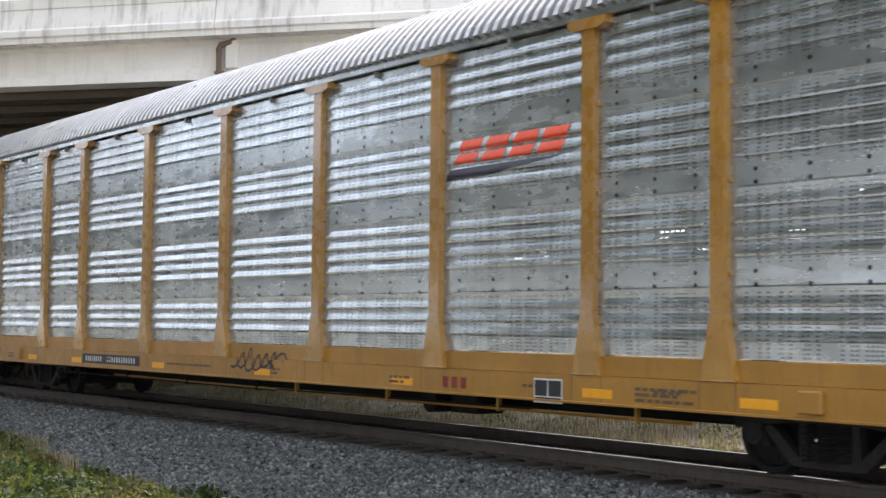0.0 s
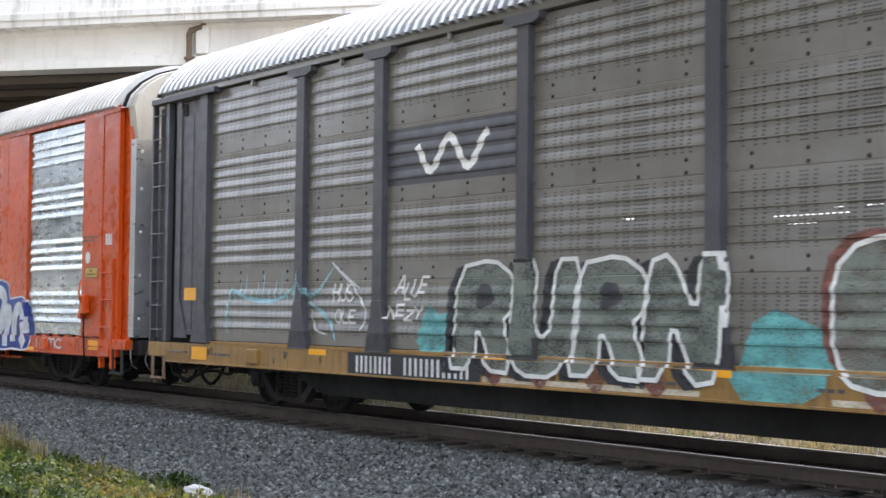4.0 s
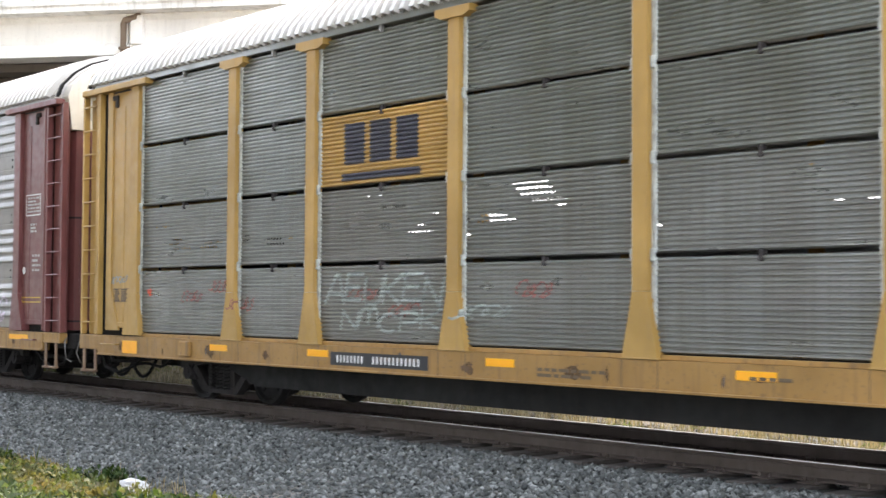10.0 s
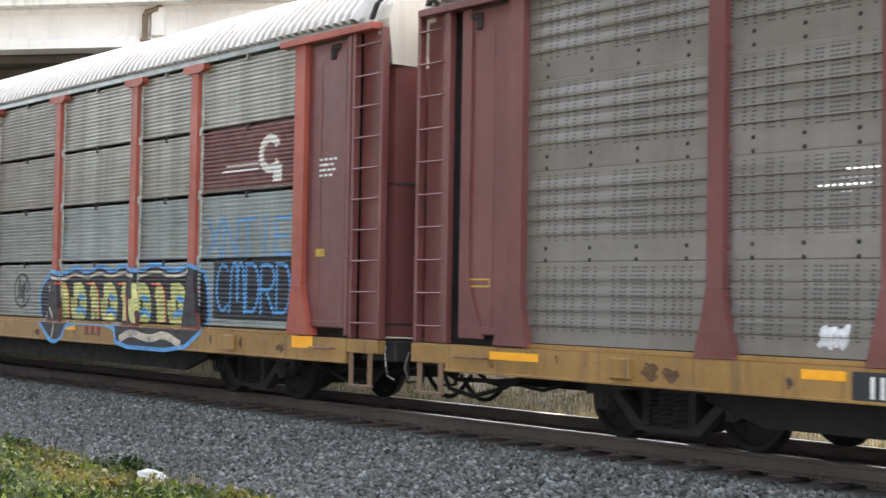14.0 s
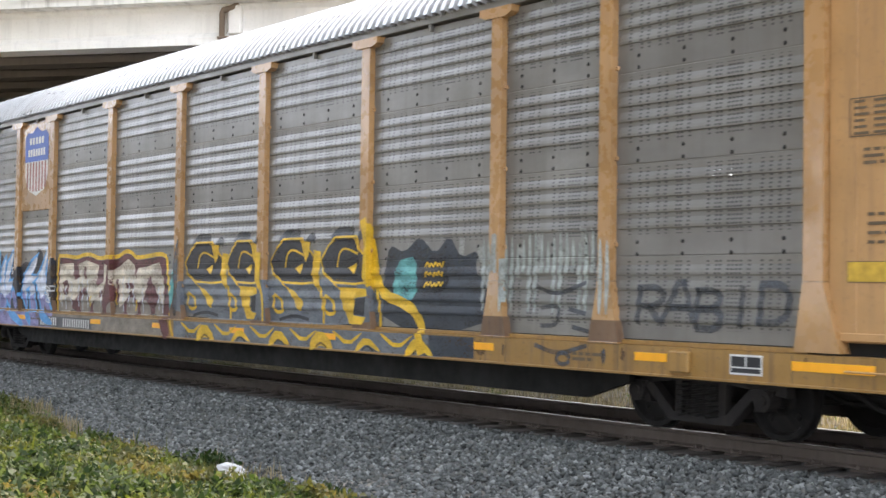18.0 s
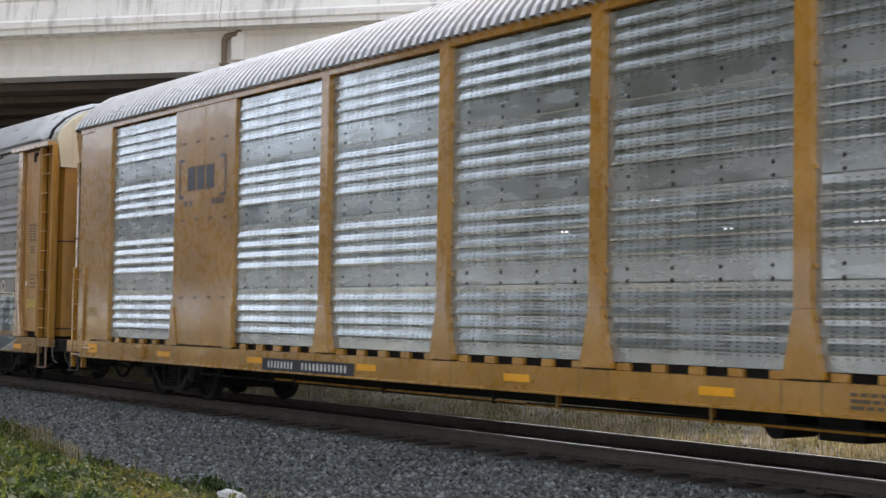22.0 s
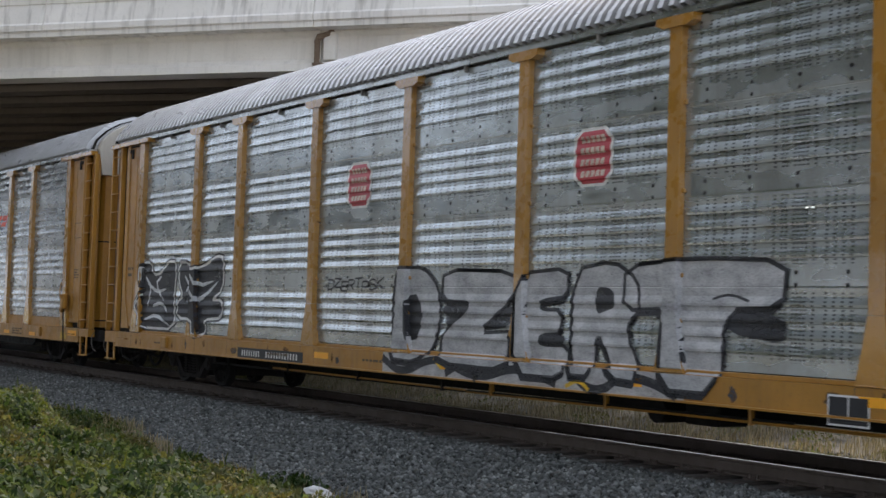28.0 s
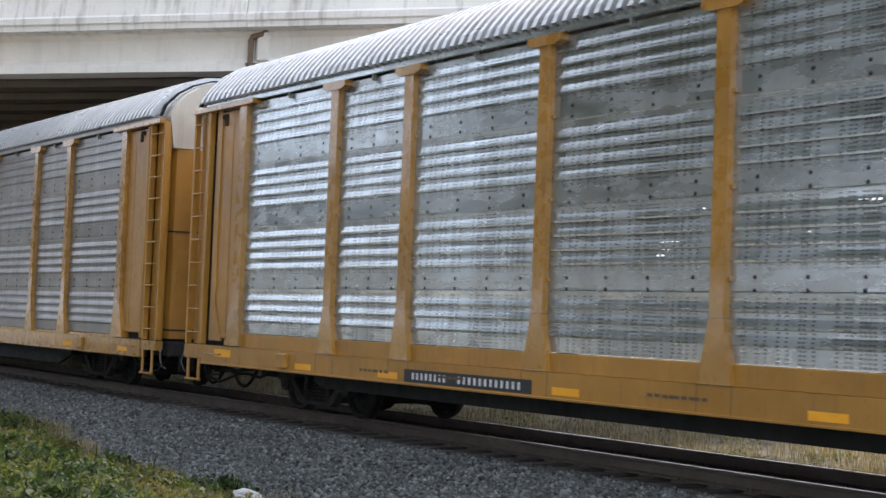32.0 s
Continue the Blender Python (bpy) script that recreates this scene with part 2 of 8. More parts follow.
M = {
    "zinc_bright": zinc("galvanised sheet, bright", (0.458, 0.502, 0.528), (0.414, 0.453, 0.475), 0.225, 0.80, 0.50, much=0.22, see=(2.25, 2.8, 0.66, 0.2)),
    "zinc_punched": zinc("galvanised sheet, bright, with dark punched holes", (0.448, 0.492, 0.508), (0.395, 0.433, 0.45), 0.24, 0.78, 0.66, much=0.26, see=(2.25, 2.8, 0.68, 0.2)),
    "zinc_dull": zinc("galvanised sheet, weathered", (0.204, 0.195, 0.180), (0.145, 0.137, 0.125), 0.40, 0.35, 0.6, (0.13, 0.115, 0.09), 0.5, (2.3, 2.75, 0.65, 0.2)),
    "zinc_green": zinc("galvanised sheet, grey-green", (0.305, 0.355, 0.348), (0.23, 0.272, 0.268), 0.36, 0.4, 0.02, (0.12, 0.12, 0.10), 0.5, (2.25, 2.82, 0.615, 0.30)),
    "zinc_ribbed": zinc("galvanised sheet, neutral grey", (0.222, 0.236, 0.228), (0.170, 0.182, 0.174), 0.34, 0.5, 0.02, (0.13, 0.12, 0.10), 0.5, (2.25, 2.82, 0.615, 0.30)),
    "zinc_olive": zinc("galvanised sheet, brown-grey", (0.36, 0.368, 0.33), (0.27, 0.268, 0.23), 0.40, 0.35, 0.02, (0.13, 0.11, 0.08), 0.6, (2.25, 2.82, 0.615, 0.30)),
    "zinc_ribbed_upper": zinc("galvanised sheet, green-grey", (0.218, 0.235, 0.225), (0.168, 0.180, 0.170), 0.34, 0.5, 0.02, (0.12, 0.12, 0.09), 0.5, (2.25, 2.82, 0.615, 0.30)),
    "zinc_edge": plain("pale galvanised edge strip", (0.36, 0.38, 0.36), 0.5, 0.3, vary=0.35, scale=12),
    "zinc_aged": zinc("galvanised sheet, aged grey", (0.225, 0.221, 0.211), (0.158, 0.153, 0.146), 0.40, 0.35, 0.6, (0.12, 0.11, 0.095), 0.5, (2.3, 2.75, 0.655, 0.2)),
    "zinc_far": zinc("galvanised sheet, punched through", (0.40, 0.42, 0.42), (0.30, 0.32, 0.32), 0.4, 0.6, 0, see=(2.3, 3.2, -0.5, 0.51)),
    "yellow": paint("ochre yellow paint", (0.34, 0.162, 0.0187), (0.16, 0.08, 0.03), 0.35, 0.28, wavy=0.06, coat=0.6),
    "yellow_worn": paint("worn ochre paint", (0.268, 0.146, 0.036), (0.085, 0.052, 0.032), 1.0, 0.55),
    "tan": paint("faded tan paint", (0.368, 0.202, 0.0782), (0.20, 0.11, 0.06), 0.4, 0.28, wavy=0.12, coat=0.6),
    "cream": paint("pale cream paint", (0.60, 0.56, 0.42), (0.26, 0.21, 0.14), 0.4, 0.5),
    "pale": paint("off-white paint", (0.47, 0.44, 0.385), (0.25, 0.22, 0.16), 0.4, 0.5),
    "sand": paint("sand yellow paint", (0.345, 0.205, 0.050), (0.2, 0.13, 0.07), 0.45, 0.5),
    "orange": paint("red-orange paint", (0.51, 0.064, 0.0035), (0.30, 0.06, 0.02), 0.18, 0.30, wavy=0.4, coat=0.3),
    "red": paint("faded red oxide paint", (0.30, 0.060, 0.035), (0.12, 0.05, 0.035), 0.45, 0.5),
    "maroon": paint("maroon paint", (0.125, 0.035, 0.032), (0.05, 0.025, 0.02), 0.5, 0.42),
    "slate": paint("dark slate paint", (0.045, 0.045, 0.055), (0.10, 0.085, 0.07), 0.4, 0.45),
    "black": paint("black underframe grime", (0.011, 0.0105, 0.010), (0.026, 0.021, 0.017), 0.6, 0.7),
    "iron": paint("rust-dusted cast steel", (0.030, 0.027, 0.027), (0.062, 0.052, 0.043), 0.7, 0.75),
    "wheel_steel": paint("dark wheel steel", (0.017, 0.016, 0.016), (0.04, 0.034, 0.03), 0.6, 0.6),
    "yellow_end": paint("ochre end paint", (0.352, 0.167, 0.0194), (0.14, 0.07, 0.03), 0.6, 0.4),
    "tan_end": paint("faded tan end paint", (0.40, 0.22, 0.085), (0.17, 0.10, 0.055), 0.6, 0.45),
    "shoe_brown": paint("brown scuffed paint", (0.15, 0.085, 0.045), (0.06, 0.04, 0.03), 0.8, 0.6),
    "shoe_red": paint("dark red scuffed paint", (0.12, 0.035, 0.026), (0.06, 0.035, 0.03), 0.8, 0.6),
    "shoe_slate": paint("black scuffed paint", (0.025, 0.025, 0.03), (0.08, 0.06, 0.045), 0.8, 0.6),
    "roof_zinc": zinc("galvanised roof sheet", (0.47, 0.475, 0.48), (0.39, 0.395, 0.40), 0.32, 0.6, 0.0, (0.2, 0.18, 0.15), 0.25),
    "roof_pale": zinc("pale roof sheet", (0.52, 0.51, 0.485), (0.43, 0.42, 0.40), 0.45, 0.2, 0.0, (0.3, 0.25, 0.18), 0.3),
    "plate": plain("matt black plate", (0.018, 0.019, 0.021), 0.6),
    "white": plain("white marking paint", (0.62, 0.62, 0.60), 0.6, vary=0.15),
    "reflector": plain("amber reflector sheet", (0.82, 0.36, 0.006), 0.4, vary=0.05),
    "label": plain("faded yellow warning sticker", (0.46, 0.29, 0.03), 0.5, vary=0.3),
    "chalk": plain("faded white stencil", (0.36, 0.35, 0.34), 0.7, vary=0.4, scale=30),
    "ink": plain("faded dark stencil", (0.10, 0.07, 0.04), 0.7),
    "ink_red": plain("dark red stencil", (0.20, 0.02, 0.015), 0.6),
    "logo_red": plain("bright red-orange vinyl", (0.78, 0.075, 0.02), 0.4, vary=0.08),
    "emblem_red": plain("deep red vinyl", (0.36, 0.018, 0.03), 0.45, vary=0.08),
    "logo_blue": plain("blue vinyl", (0.03, 0.09, 0.38), 0.45, vary=0.1),
    "navy": plain("navy vinyl", (0.025, 0.027, 0.045), 0.5),
    "g_white": sprayed("white spray paint", (0.62, 0.64, 0.66), worn=0.25),
    "g_night": sprayed("blue-black spray paint", (0.022, 0.030, 0.042), worn=0.25),
    "g_silver": sprayed("silver-grey spray paint", (0.47, 0.475, 0.48), worn=0.35),
    "g_pale": sprayed("thin blue-white spray paint", (0.55, 0.60, 0.68), worn=0.4),
    "g_oxblood": sprayed("dark red spray paint", (0.105, 0.026, 0.028), worn=0.3),
    "g_blue": sprayed("blue spray paint", (0.010, 0.045, 0.23), worn=0.2),
    "g_black": sprayed("black spray paint", (0.016, 0.017, 0.022), worn=0.25),
    "g_sky": sprayed("sky blue spray paint", (0.09, 0.33, 0.66), worn=0.25),
    "g_lilac": sprayed("lilac spray paint", (0.26, 0.25, 0.46), worn=0.5),
    "g_teal": sprayed("teal spray paint", (0.10, 0.36, 0.36), worn=0.5),
    "g_yellow": sprayed("yellow spray paint", (0.72, 0.44, 0.02), worn=0.3),
    "g_cream": sprayed("cream spray paint", (0.60, 0.53, 0.42), worn=0.5),
    "g_lime": sprayed("pale yellow spray paint", (0.62, 0.62, 0.25), worn=0.5),
    "g_red": sprayed("dusty red spray paint", (0.34, 0.13, 0.11), worn=0.5),
    "g_brown": sprayed("brown spray paint", (0.17, 0.06, 0.045), worn=0.5),
    "g_grey": sprayed("grey spray paint", (0.30, 0.31, 0.29), worn=0.5),
    "g_steel": sprayed("dark blue-grey spray paint", (0.085, 0.115, 0.125)),
    "g_dusk": sprayed("faded blue-black spray paint", (0.05, 0.056, 0.066), worn=0.5),
    "g_moss": sprayed("thin grey-green spray paint", (0.15, 0.17, 0.145), worn=0.5),
    "g_stone": sprayed("beige-grey spray paint", (0.23, 0.20, 0.165), worn=0.3),
    "g_storm": sprayed("grey-blue spray paint", (0.135, 0.155, 0.18), worn=0.35),
    "g_haze": sprayed("pale grey-green spray paint", (0.34, 0.38, 0.36), worn=0.45),
    "g_ice": sprayed("pale cyan spray paint", (0.30, 0.55, 0.60), worn=0.6),
    "rust": sprayed("rust-brown grime", (0.10, 0.055, 0.03), 0.8, worn=0.7),
    "g_pink": sprayed("pale lilac spray paint", (0.50, 0.43, 0.50), worn=0.5),
    "brown_patch": paint("worn brown sign board", (0.23, 0.175, 0.125), (0.40, 0.36, 0.29), 1.0, 0.6),
    "glass_off": plain("dark hole", (0.01, 0.01, 0.01), 0.9),
}


M["orange"].node_tree.nodes["Principled BSDF"].inputs["Specular IOR Level"].default_value = 0.25
for name in ("black", "iron", "wheel_steel"):
    M[name].node_tree.nodes["Principled BSDF"].inputs["Specular IOR Level"].default_value = 0.12


# ---- mesh helpers ----
def mesh_of(name, bm, *mats):
    me = bpy.data.meshes.new(name)
    bm.to_mesh(me)
    bm.free()
    for m in mats:
        me.materials.append(m)
    return me


def part(name, data, material, parent, label="", at=None):
    """One mesh object under a thing or under a part; data is a bmesh, or a mesh to share."""
    me = data if isinstance(data, bpy.types.Mesh) else mesh_of(name, data, material)
    ob = new(name, me)
    ob.parent = parent
    if at is not None:
        ob.matrix_local = at
    return tagged(ob, label)


def block(bm, x0, x1, y0, y1, z0, z1, c=0.008, mat=0):
    """A box with chamfered edges."""
    lo, hi = Vector((min(x0, x1), min(y0, y1), min(z0, z1))), Vector((max(x0, x1), max(y0, y1), max(z0, z1)))
    c = min(c, 0.45 * min(hi - lo))
    ring = []
    for ax in range(3):
        for s in (0, 1):
            vs = []
            for a, b in ((0, 0), (1, 0), (1, 1), (0, 1)):
                p = [0, 0, 0]
                p[ax] = (lo, hi)[s][ax]
                for k, v in (((ax + 1) % 3, a), ((ax + 2) % 3, b)):
                    p[k] = hi[k] - c if v else lo[k] + c
                vs.append(bm.verts.new(p))
            ring.append((ax, s, vs))
            f = bm.faces.new(vs if s else vs[::-1])
            f.material_index = mat
    by = {(ax, s): vs for ax, s, vs in ring}
    idx = {(0, 0): 0, (1, 0): 1, (1, 1): 2, (0, 1): 3}

    def vert(ax, sides):
        return by[(ax, sides[ax])][idx[(sides[(ax + 1) % 3], sides[(ax + 2) % 3])]]

    for ax in range(3):
        u, v = (ax + 1) % 3, (ax + 2) % 3
        for su in (0, 1):
            for sv in (0, 1):
                a, b = [0, 0, 0], [0, 0, 0]
                for q, w in ((a, 0), (b, 1)):
                    q[ax], q[u], q[v] = w, su, sv
                f = bm.faces.new((vert(u, a), vert(u, b), vert(v, b), vert(v, a)))
                f.material_index = mat
    for sx in (0, 1):
        for sy in (0, 1):
            for sz in (0, 1):
                s = (sx, sy, sz)
                f = bm.faces.new((vert(0, s), vert(1, s), vert(2, s)))
                f.material_index = mat
    return bm


def fixed(bm):
    bmesh.ops.recalc_face_normals(bm, faces=bm.faces)
    return bm


def tube(bm, pts, r, n=6, closed=False):
    """A round bar along a polyline."""
    rings = []
    for i, p in enumerate(pts):
        p = Vector(p)
        d = Vector(pts[min(i + 1, len(pts) - 1)]) - Vector(pts[max(i - 1, 0)])
        q = d.to_track_quat('Z', 'Y').to_matrix()
        rings.append([bm.verts.new(p + q @ Vector((r * math.cos(a), r * math.sin(a), 0))) for a in (2 * math.pi * k / n for k in range(n))])
    for a, b in zip(rings, rings[1:]):
        for k in range(n):
            bm.faces.new((a[k], a[(k + 1) % n], b[(k + 1) % n], b[k]))
    bm.faces.new(rings[0][::-1])
    bm.faces.new(rings[-1])
    return bm


def wheel_disc(bm, y0, y1, r, n=28, cx=0.0, cz=0.0, prof=None):
    """A turned disc round the y axis; prof: rows of (y, radius)."""
    prof = prof or [(y0, 0.001), (y0, r), (y1, r), (y1, 0.001)]
    rings = [[bm.verts.new((cx + q * math.cos(a), y, cz + q * math.sin(a))) for a in (2 * math.pi * k / n for k in range(n))] for y, q in prof]
    for a, b in zip(rings, rings[1:]):
        for k in range(n):
            bm.faces.new((a[k], a[(k + 1) % n], b[(k + 1) % n], b[k]))
    return bm


def prism(bm, pts, y0, y1, mat=0):
    """A flat outline in x and z, with thickness along y."""
    a = [bm.verts.new((x, y0, z)) for x, z in pts]
    b = [bm.verts.new((x, y1, z)) for x, z in pts]
    fs = [bm.faces.new(a), bm.faces.new(b[::-1])]
    for k in range(len(pts)):
        fs.append(bm.faces.new((a[k], b[k], b[(k + 1) % len(pts)], a[(k + 1) % len(pts)])))
    for f in fs:
        f.material_index = mat
    return bm


# ---- ground, ballast, track ----
TRACK = 12.27  # the track's middle line


def level(y):
    """Height of the ground across the line."""
    return float(np.interp(y, [-60, -6, 0, 3.0, 5.0, 6.6, 7.6, 9.6, 10.5, 14.05, 14.8, 16.4, 18.5, 26, 60], [-0.2, -0.2, -0.12, -0.22, -0.4, -0.52, -0.49, -0.30, -0.235, -0.235, -0.32, -0.16, 0.08, 0.12, 0.12]))


def earth():
    m, t, b = nodes_of("ballast dust and dry soil")
    big = noise_at(t, 0.5, 6, shift=False)
    fine = noise_at(t, 30, 6, shift=False)
    col = mix(t, ramp(t, big, [(0.35, grey(0)), (0.65, grey(1))]), (0.032, 0.032, 0.032), (0.052, 0.050, 0.046))
    col = mix(t, ramp(t, fine, [(0.4, grey(0)), (0.7, grey(0.8))]), col, (0.028, 0.028, 0.029))
    co = t.nodes.new("ShaderNodeTexCoord")
    sep = t.nodes.new("ShaderNodeSeparateXYZ")
    t.links.new(co.outputs["Object"], sep.inputs[0])
    off = t.nodes.new("ShaderNodeMath")
    off.operation, off.inputs[1].default_value = 'SUBTRACT', 10.9
    t.links.new(sep.outputs[1], off.inputs[0])
    ab = t.nodes.new("ShaderNodeMath")
    ab.operation = 'ABSOLUTE'
    t.links.new(off.outputs[0], ab.inputs[0])
    far = t.nodes.new("ShaderNodeMapRange")
    far.inputs[1].default_value, far.inputs[2].default_value = 4.2, 6.0
    t.links.new(ab.outputs[0], far.inputs[0])
    straw = mix(t, ramp(t, noise_at(t, 3.6, 6, shift=False), [(0.4, grey(0)), (0.62, grey(1))]), (0.17, 0.14, 0.098), (0.055, 0.050, 0.032))
    col = mix(t, far.outputs[0], col, straw)
    edge = t.nodes.new("ShaderNodeMapRange")  # dusty soil between the ballast and the weeds
    edge.inputs[1].default_value, edge.inputs[2].default_value = 9.0, 7.6
    t.links.new(sep.outputs[1], edge.inputs[0])
    col = mix(t, edge.outputs[0], col, mix(t, ramp(t, noise_at(t, 2.5, 6, shift=False), [(0.35, grey(0)), (0.65, grey(1))]), (0.10, 0.09, 0.075), (0.16, 0.14, 0.115)))
    field = t.nodes.new("ShaderNodeMapRange")  # unseen ground behind the viewer, coloured pale to throw light on train and bridge
    field.inputs[1].default_value, field.inputs[2].default_value = -2.0, -8.0
    t.links.new(sep.outputs[1], field.inputs[0])
    dry = mix(t, ramp(t, noise_at(t, 0.7, 6, shift=False), [(0.38, grey(0)), (0.64, grey(1))]), (0.36, 0.32, 0.22), (0.26, 0.24, 0.155))
    col = mix(t, field.outputs[0], col, dry)
    t.links.new(col, b.inputs["Base Color"])
    b.inputs["Roughness"].default_value = 0.95
    bump(t, b, fine, 0.7, 0.03)
    return m


def spread(lo, hi, core_lo, core_hi, step, grow=1.35):
    xs = list(np.arange(core_lo, core_hi, step))
    d, x = step, core_hi
    while x < hi:
        xs.append(x)
        x, d = x + d, d * grow
    d, x = step * grow, core_lo - step
    out = []
    while x > lo:
        out.append(x)
        x, d = x - d, d * grow
    return np.array(out[::-1] + xs)


def ground():
    xs, ys = spread(-900, 900, -52, 2, 0.55), spread(-700, 900, 2, 24, 0.28)
    bm = bmesh.new()
    rows = []
    for y in ys:
        rows.append([bm.verts.new((x, y, level(y) + 0.035 * noise.noise(Vector((x * 0.7, y * 0.7, 3))) * (0 if 10.4 < y < 14.1 else 1))) for x in xs])
    for a, b in zip(rows, rows[1:]):
        for k in range(len(xs) - 1):
            bm.faces.new((a[k], a[k + 1], b[k + 1], b[k]))
    for f in bm.faces:
        f.smooth = True
    tagged(new("ground", mesh_of("ground", bm, earth())), "grey ballast shoulder running into dry straw-coloured soil", "ground", kind="structure")


ground()

M["rail_side"] = paint("rusty brown rail steel", (0.082, 0.062, 0.050), (0.040, 0.030, 0.025), 0.5, 0.8)
M["rail_top"] = plain("polished rail head", (0.42, 0.41, 0.39), 0.30, 1.0, vary=0.05, scale=3)
M["sleeper"] = paint("creosoted timber", (0.045, 0.036, 0.030), (0.10, 0.085, 0.07), 0.7, 0.9, streak=False)


def rail(y):
    pro = [(-0.075, -0.172), (-0.075, -0.158), (-0.012, -0.138), (-0.010, -0.045), (-0.036, -0.034), (-0.037, -0.008), (-0.028, 0.0),
           (0.028, 0.0), (0.037, -0.008), (0.036, -0.034), (0.010, -0.045), (0.012, -0.138), (0.075, -0.158), (0.075, -0.172)]
    bm = bmesh.new()
    a, b = ([bm.verts.new((x, y + u, v - 0.003)) for u, v in pro] for x in (-420, 200))
    for k in range(len(pro)):
        f = bm.faces.new((a[k], a[(k + 1) % len(pro)], b[(k + 1) % len(pro)], b[k]))
        f.material_index = 1 if k == 6 else 0
    bm.faces.new(a), bm.faces.new(b[::-1])
    return tagged(new("rail", mesh_of("rail", fixed(bm), M["rail_side"], M["rail_top"])), "rusty steel rail with a polished running surface", "rail", "rails of the track", "structure")


near_rail, far_rail = rail(TRACK - 0.753), rail(TRACK + 0.753)


def sleepers():
    bm = block(bmesh.new(), -0.115, 0.115, -1.32, 1.32, -0.39, -0.192, 0.012)
    me = mesh_of("sleeper", fixed(bm), M["sleeper"])
    bm = bmesh.new()
    for s in (-1, 1):
        block(bm, -0.1, 0.1, s * 0.753 - 0.17, s * 0.753 + 0.17, -0.193, -0.174, 0.004)
        for dx in (-0.06, 0.06):
            for dy in (-0.1, 0.1):
                block(bm, dx - 0.014, dx + 0.014, s * 0.753 + dy - 0.014, s * 0.753 + dy + 0.014, -0.178, -0.135, 0.004)
    tie_plate = mesh_of("tie_plate", fixed(bm), M["rail_side"])
    bed = tagged(new("sleepers"), "dark creosoted timber sleepers sunk in the ballast", "sleepers", kind="structure")
    for k in range(130):
        x = -60 + 0.54 * k
        s = part("sleeper", me, None, bed, at=pose(x + 0.02 * math.sin(k * 7), TRACK, 0, 0, 0, 0.8 * math.sin(k * 3)))
        part("tie_plate", tie_plate, None, s)


# ---- the road bridge that crosses over the line ----
ALONG, OUT = Vector((0.783, 0.622, 0)), Vector((0.622, -0.783, 0))
BRIDGE = Matrix(((ALONG.x, -OUT.x, 0, OUT.x * -30.9), (ALONG.y, -OUT.y, 0, OUT.y * -30.9), (0, 0, 1, 0), (0, 0, 0, 1)))


def concrete(name, col, stain):
    m, t, b = nodes_of(name)
    base = mix(t, ramp(t, noise_at(t, 0.35, 6, shift=False), [(0.35, grey(0)), (0.65, grey(1))]), tuple(c * 0.82 for c in col), col)
    base = mix(t, ramp(t, noise_at(t, 1.6, 6, (3.0, 3.0, 0.25), shift=False), [(0.50, grey(0)), (0.74, grey(stain))]), base, (0.13, 0.115, 0.095))
    fine = noise_at(t, 14, 6, shift=False)
    base = mix(t, ramp(t, fine, [(0.55, grey(0)), (0.8, grey(0.4))]), base, tuple(c * 0.6 for c in col))
    t.links.new(base, b.inputs["Base Color"])
    b.inputs["Roughness"].default_value = 0.85
    bump(t, b, fine, 0.25, 0.01)
    return m


M["concrete"] = concrete("pale weathered concrete", (0.86, 0.835, 0.79), 0.16)
M["concrete_stained"] = concrete("streaked parapet concrete", (0.84, 0.815, 0.775), 0.55)
# the bridge concrete again, its colour darkened to stand for under-deck shade
M["concrete_shaded"] = concrete("stained concrete darkened for shade", (0.20, 0.175, 0.16), 0.6)
M["rusty_pipe"] = paint("brown-stained drain pipe", (0.16, 0.11, 0.075), (0.36, 0.31, 0.24), 0.6, 0.7)


def skew(y, line=7.0):
    """Where the deck ends on the viewer's side of the line, cut parallel to the rails."""
    return (line - 24.2 - 0.783 * y) / 0.622


def extrude(bm, outline, x0, x1):
    """An outline in y and z drawn out along x; without x0 it ends at the skew cut."""
    a, b = ([bm.verts.new((x if x is not None else skew(y), y, z)) for y, z in outline] for x in (x0, x1))
    for k in range(len(outline)):
        bm.faces.new((a[k], a[(k + 1) % len(outline)], b[(k + 1) % len(outline)], b[k]))
    bm.faces.new(a[::-1]), bm.faces.new(b)
    return bm


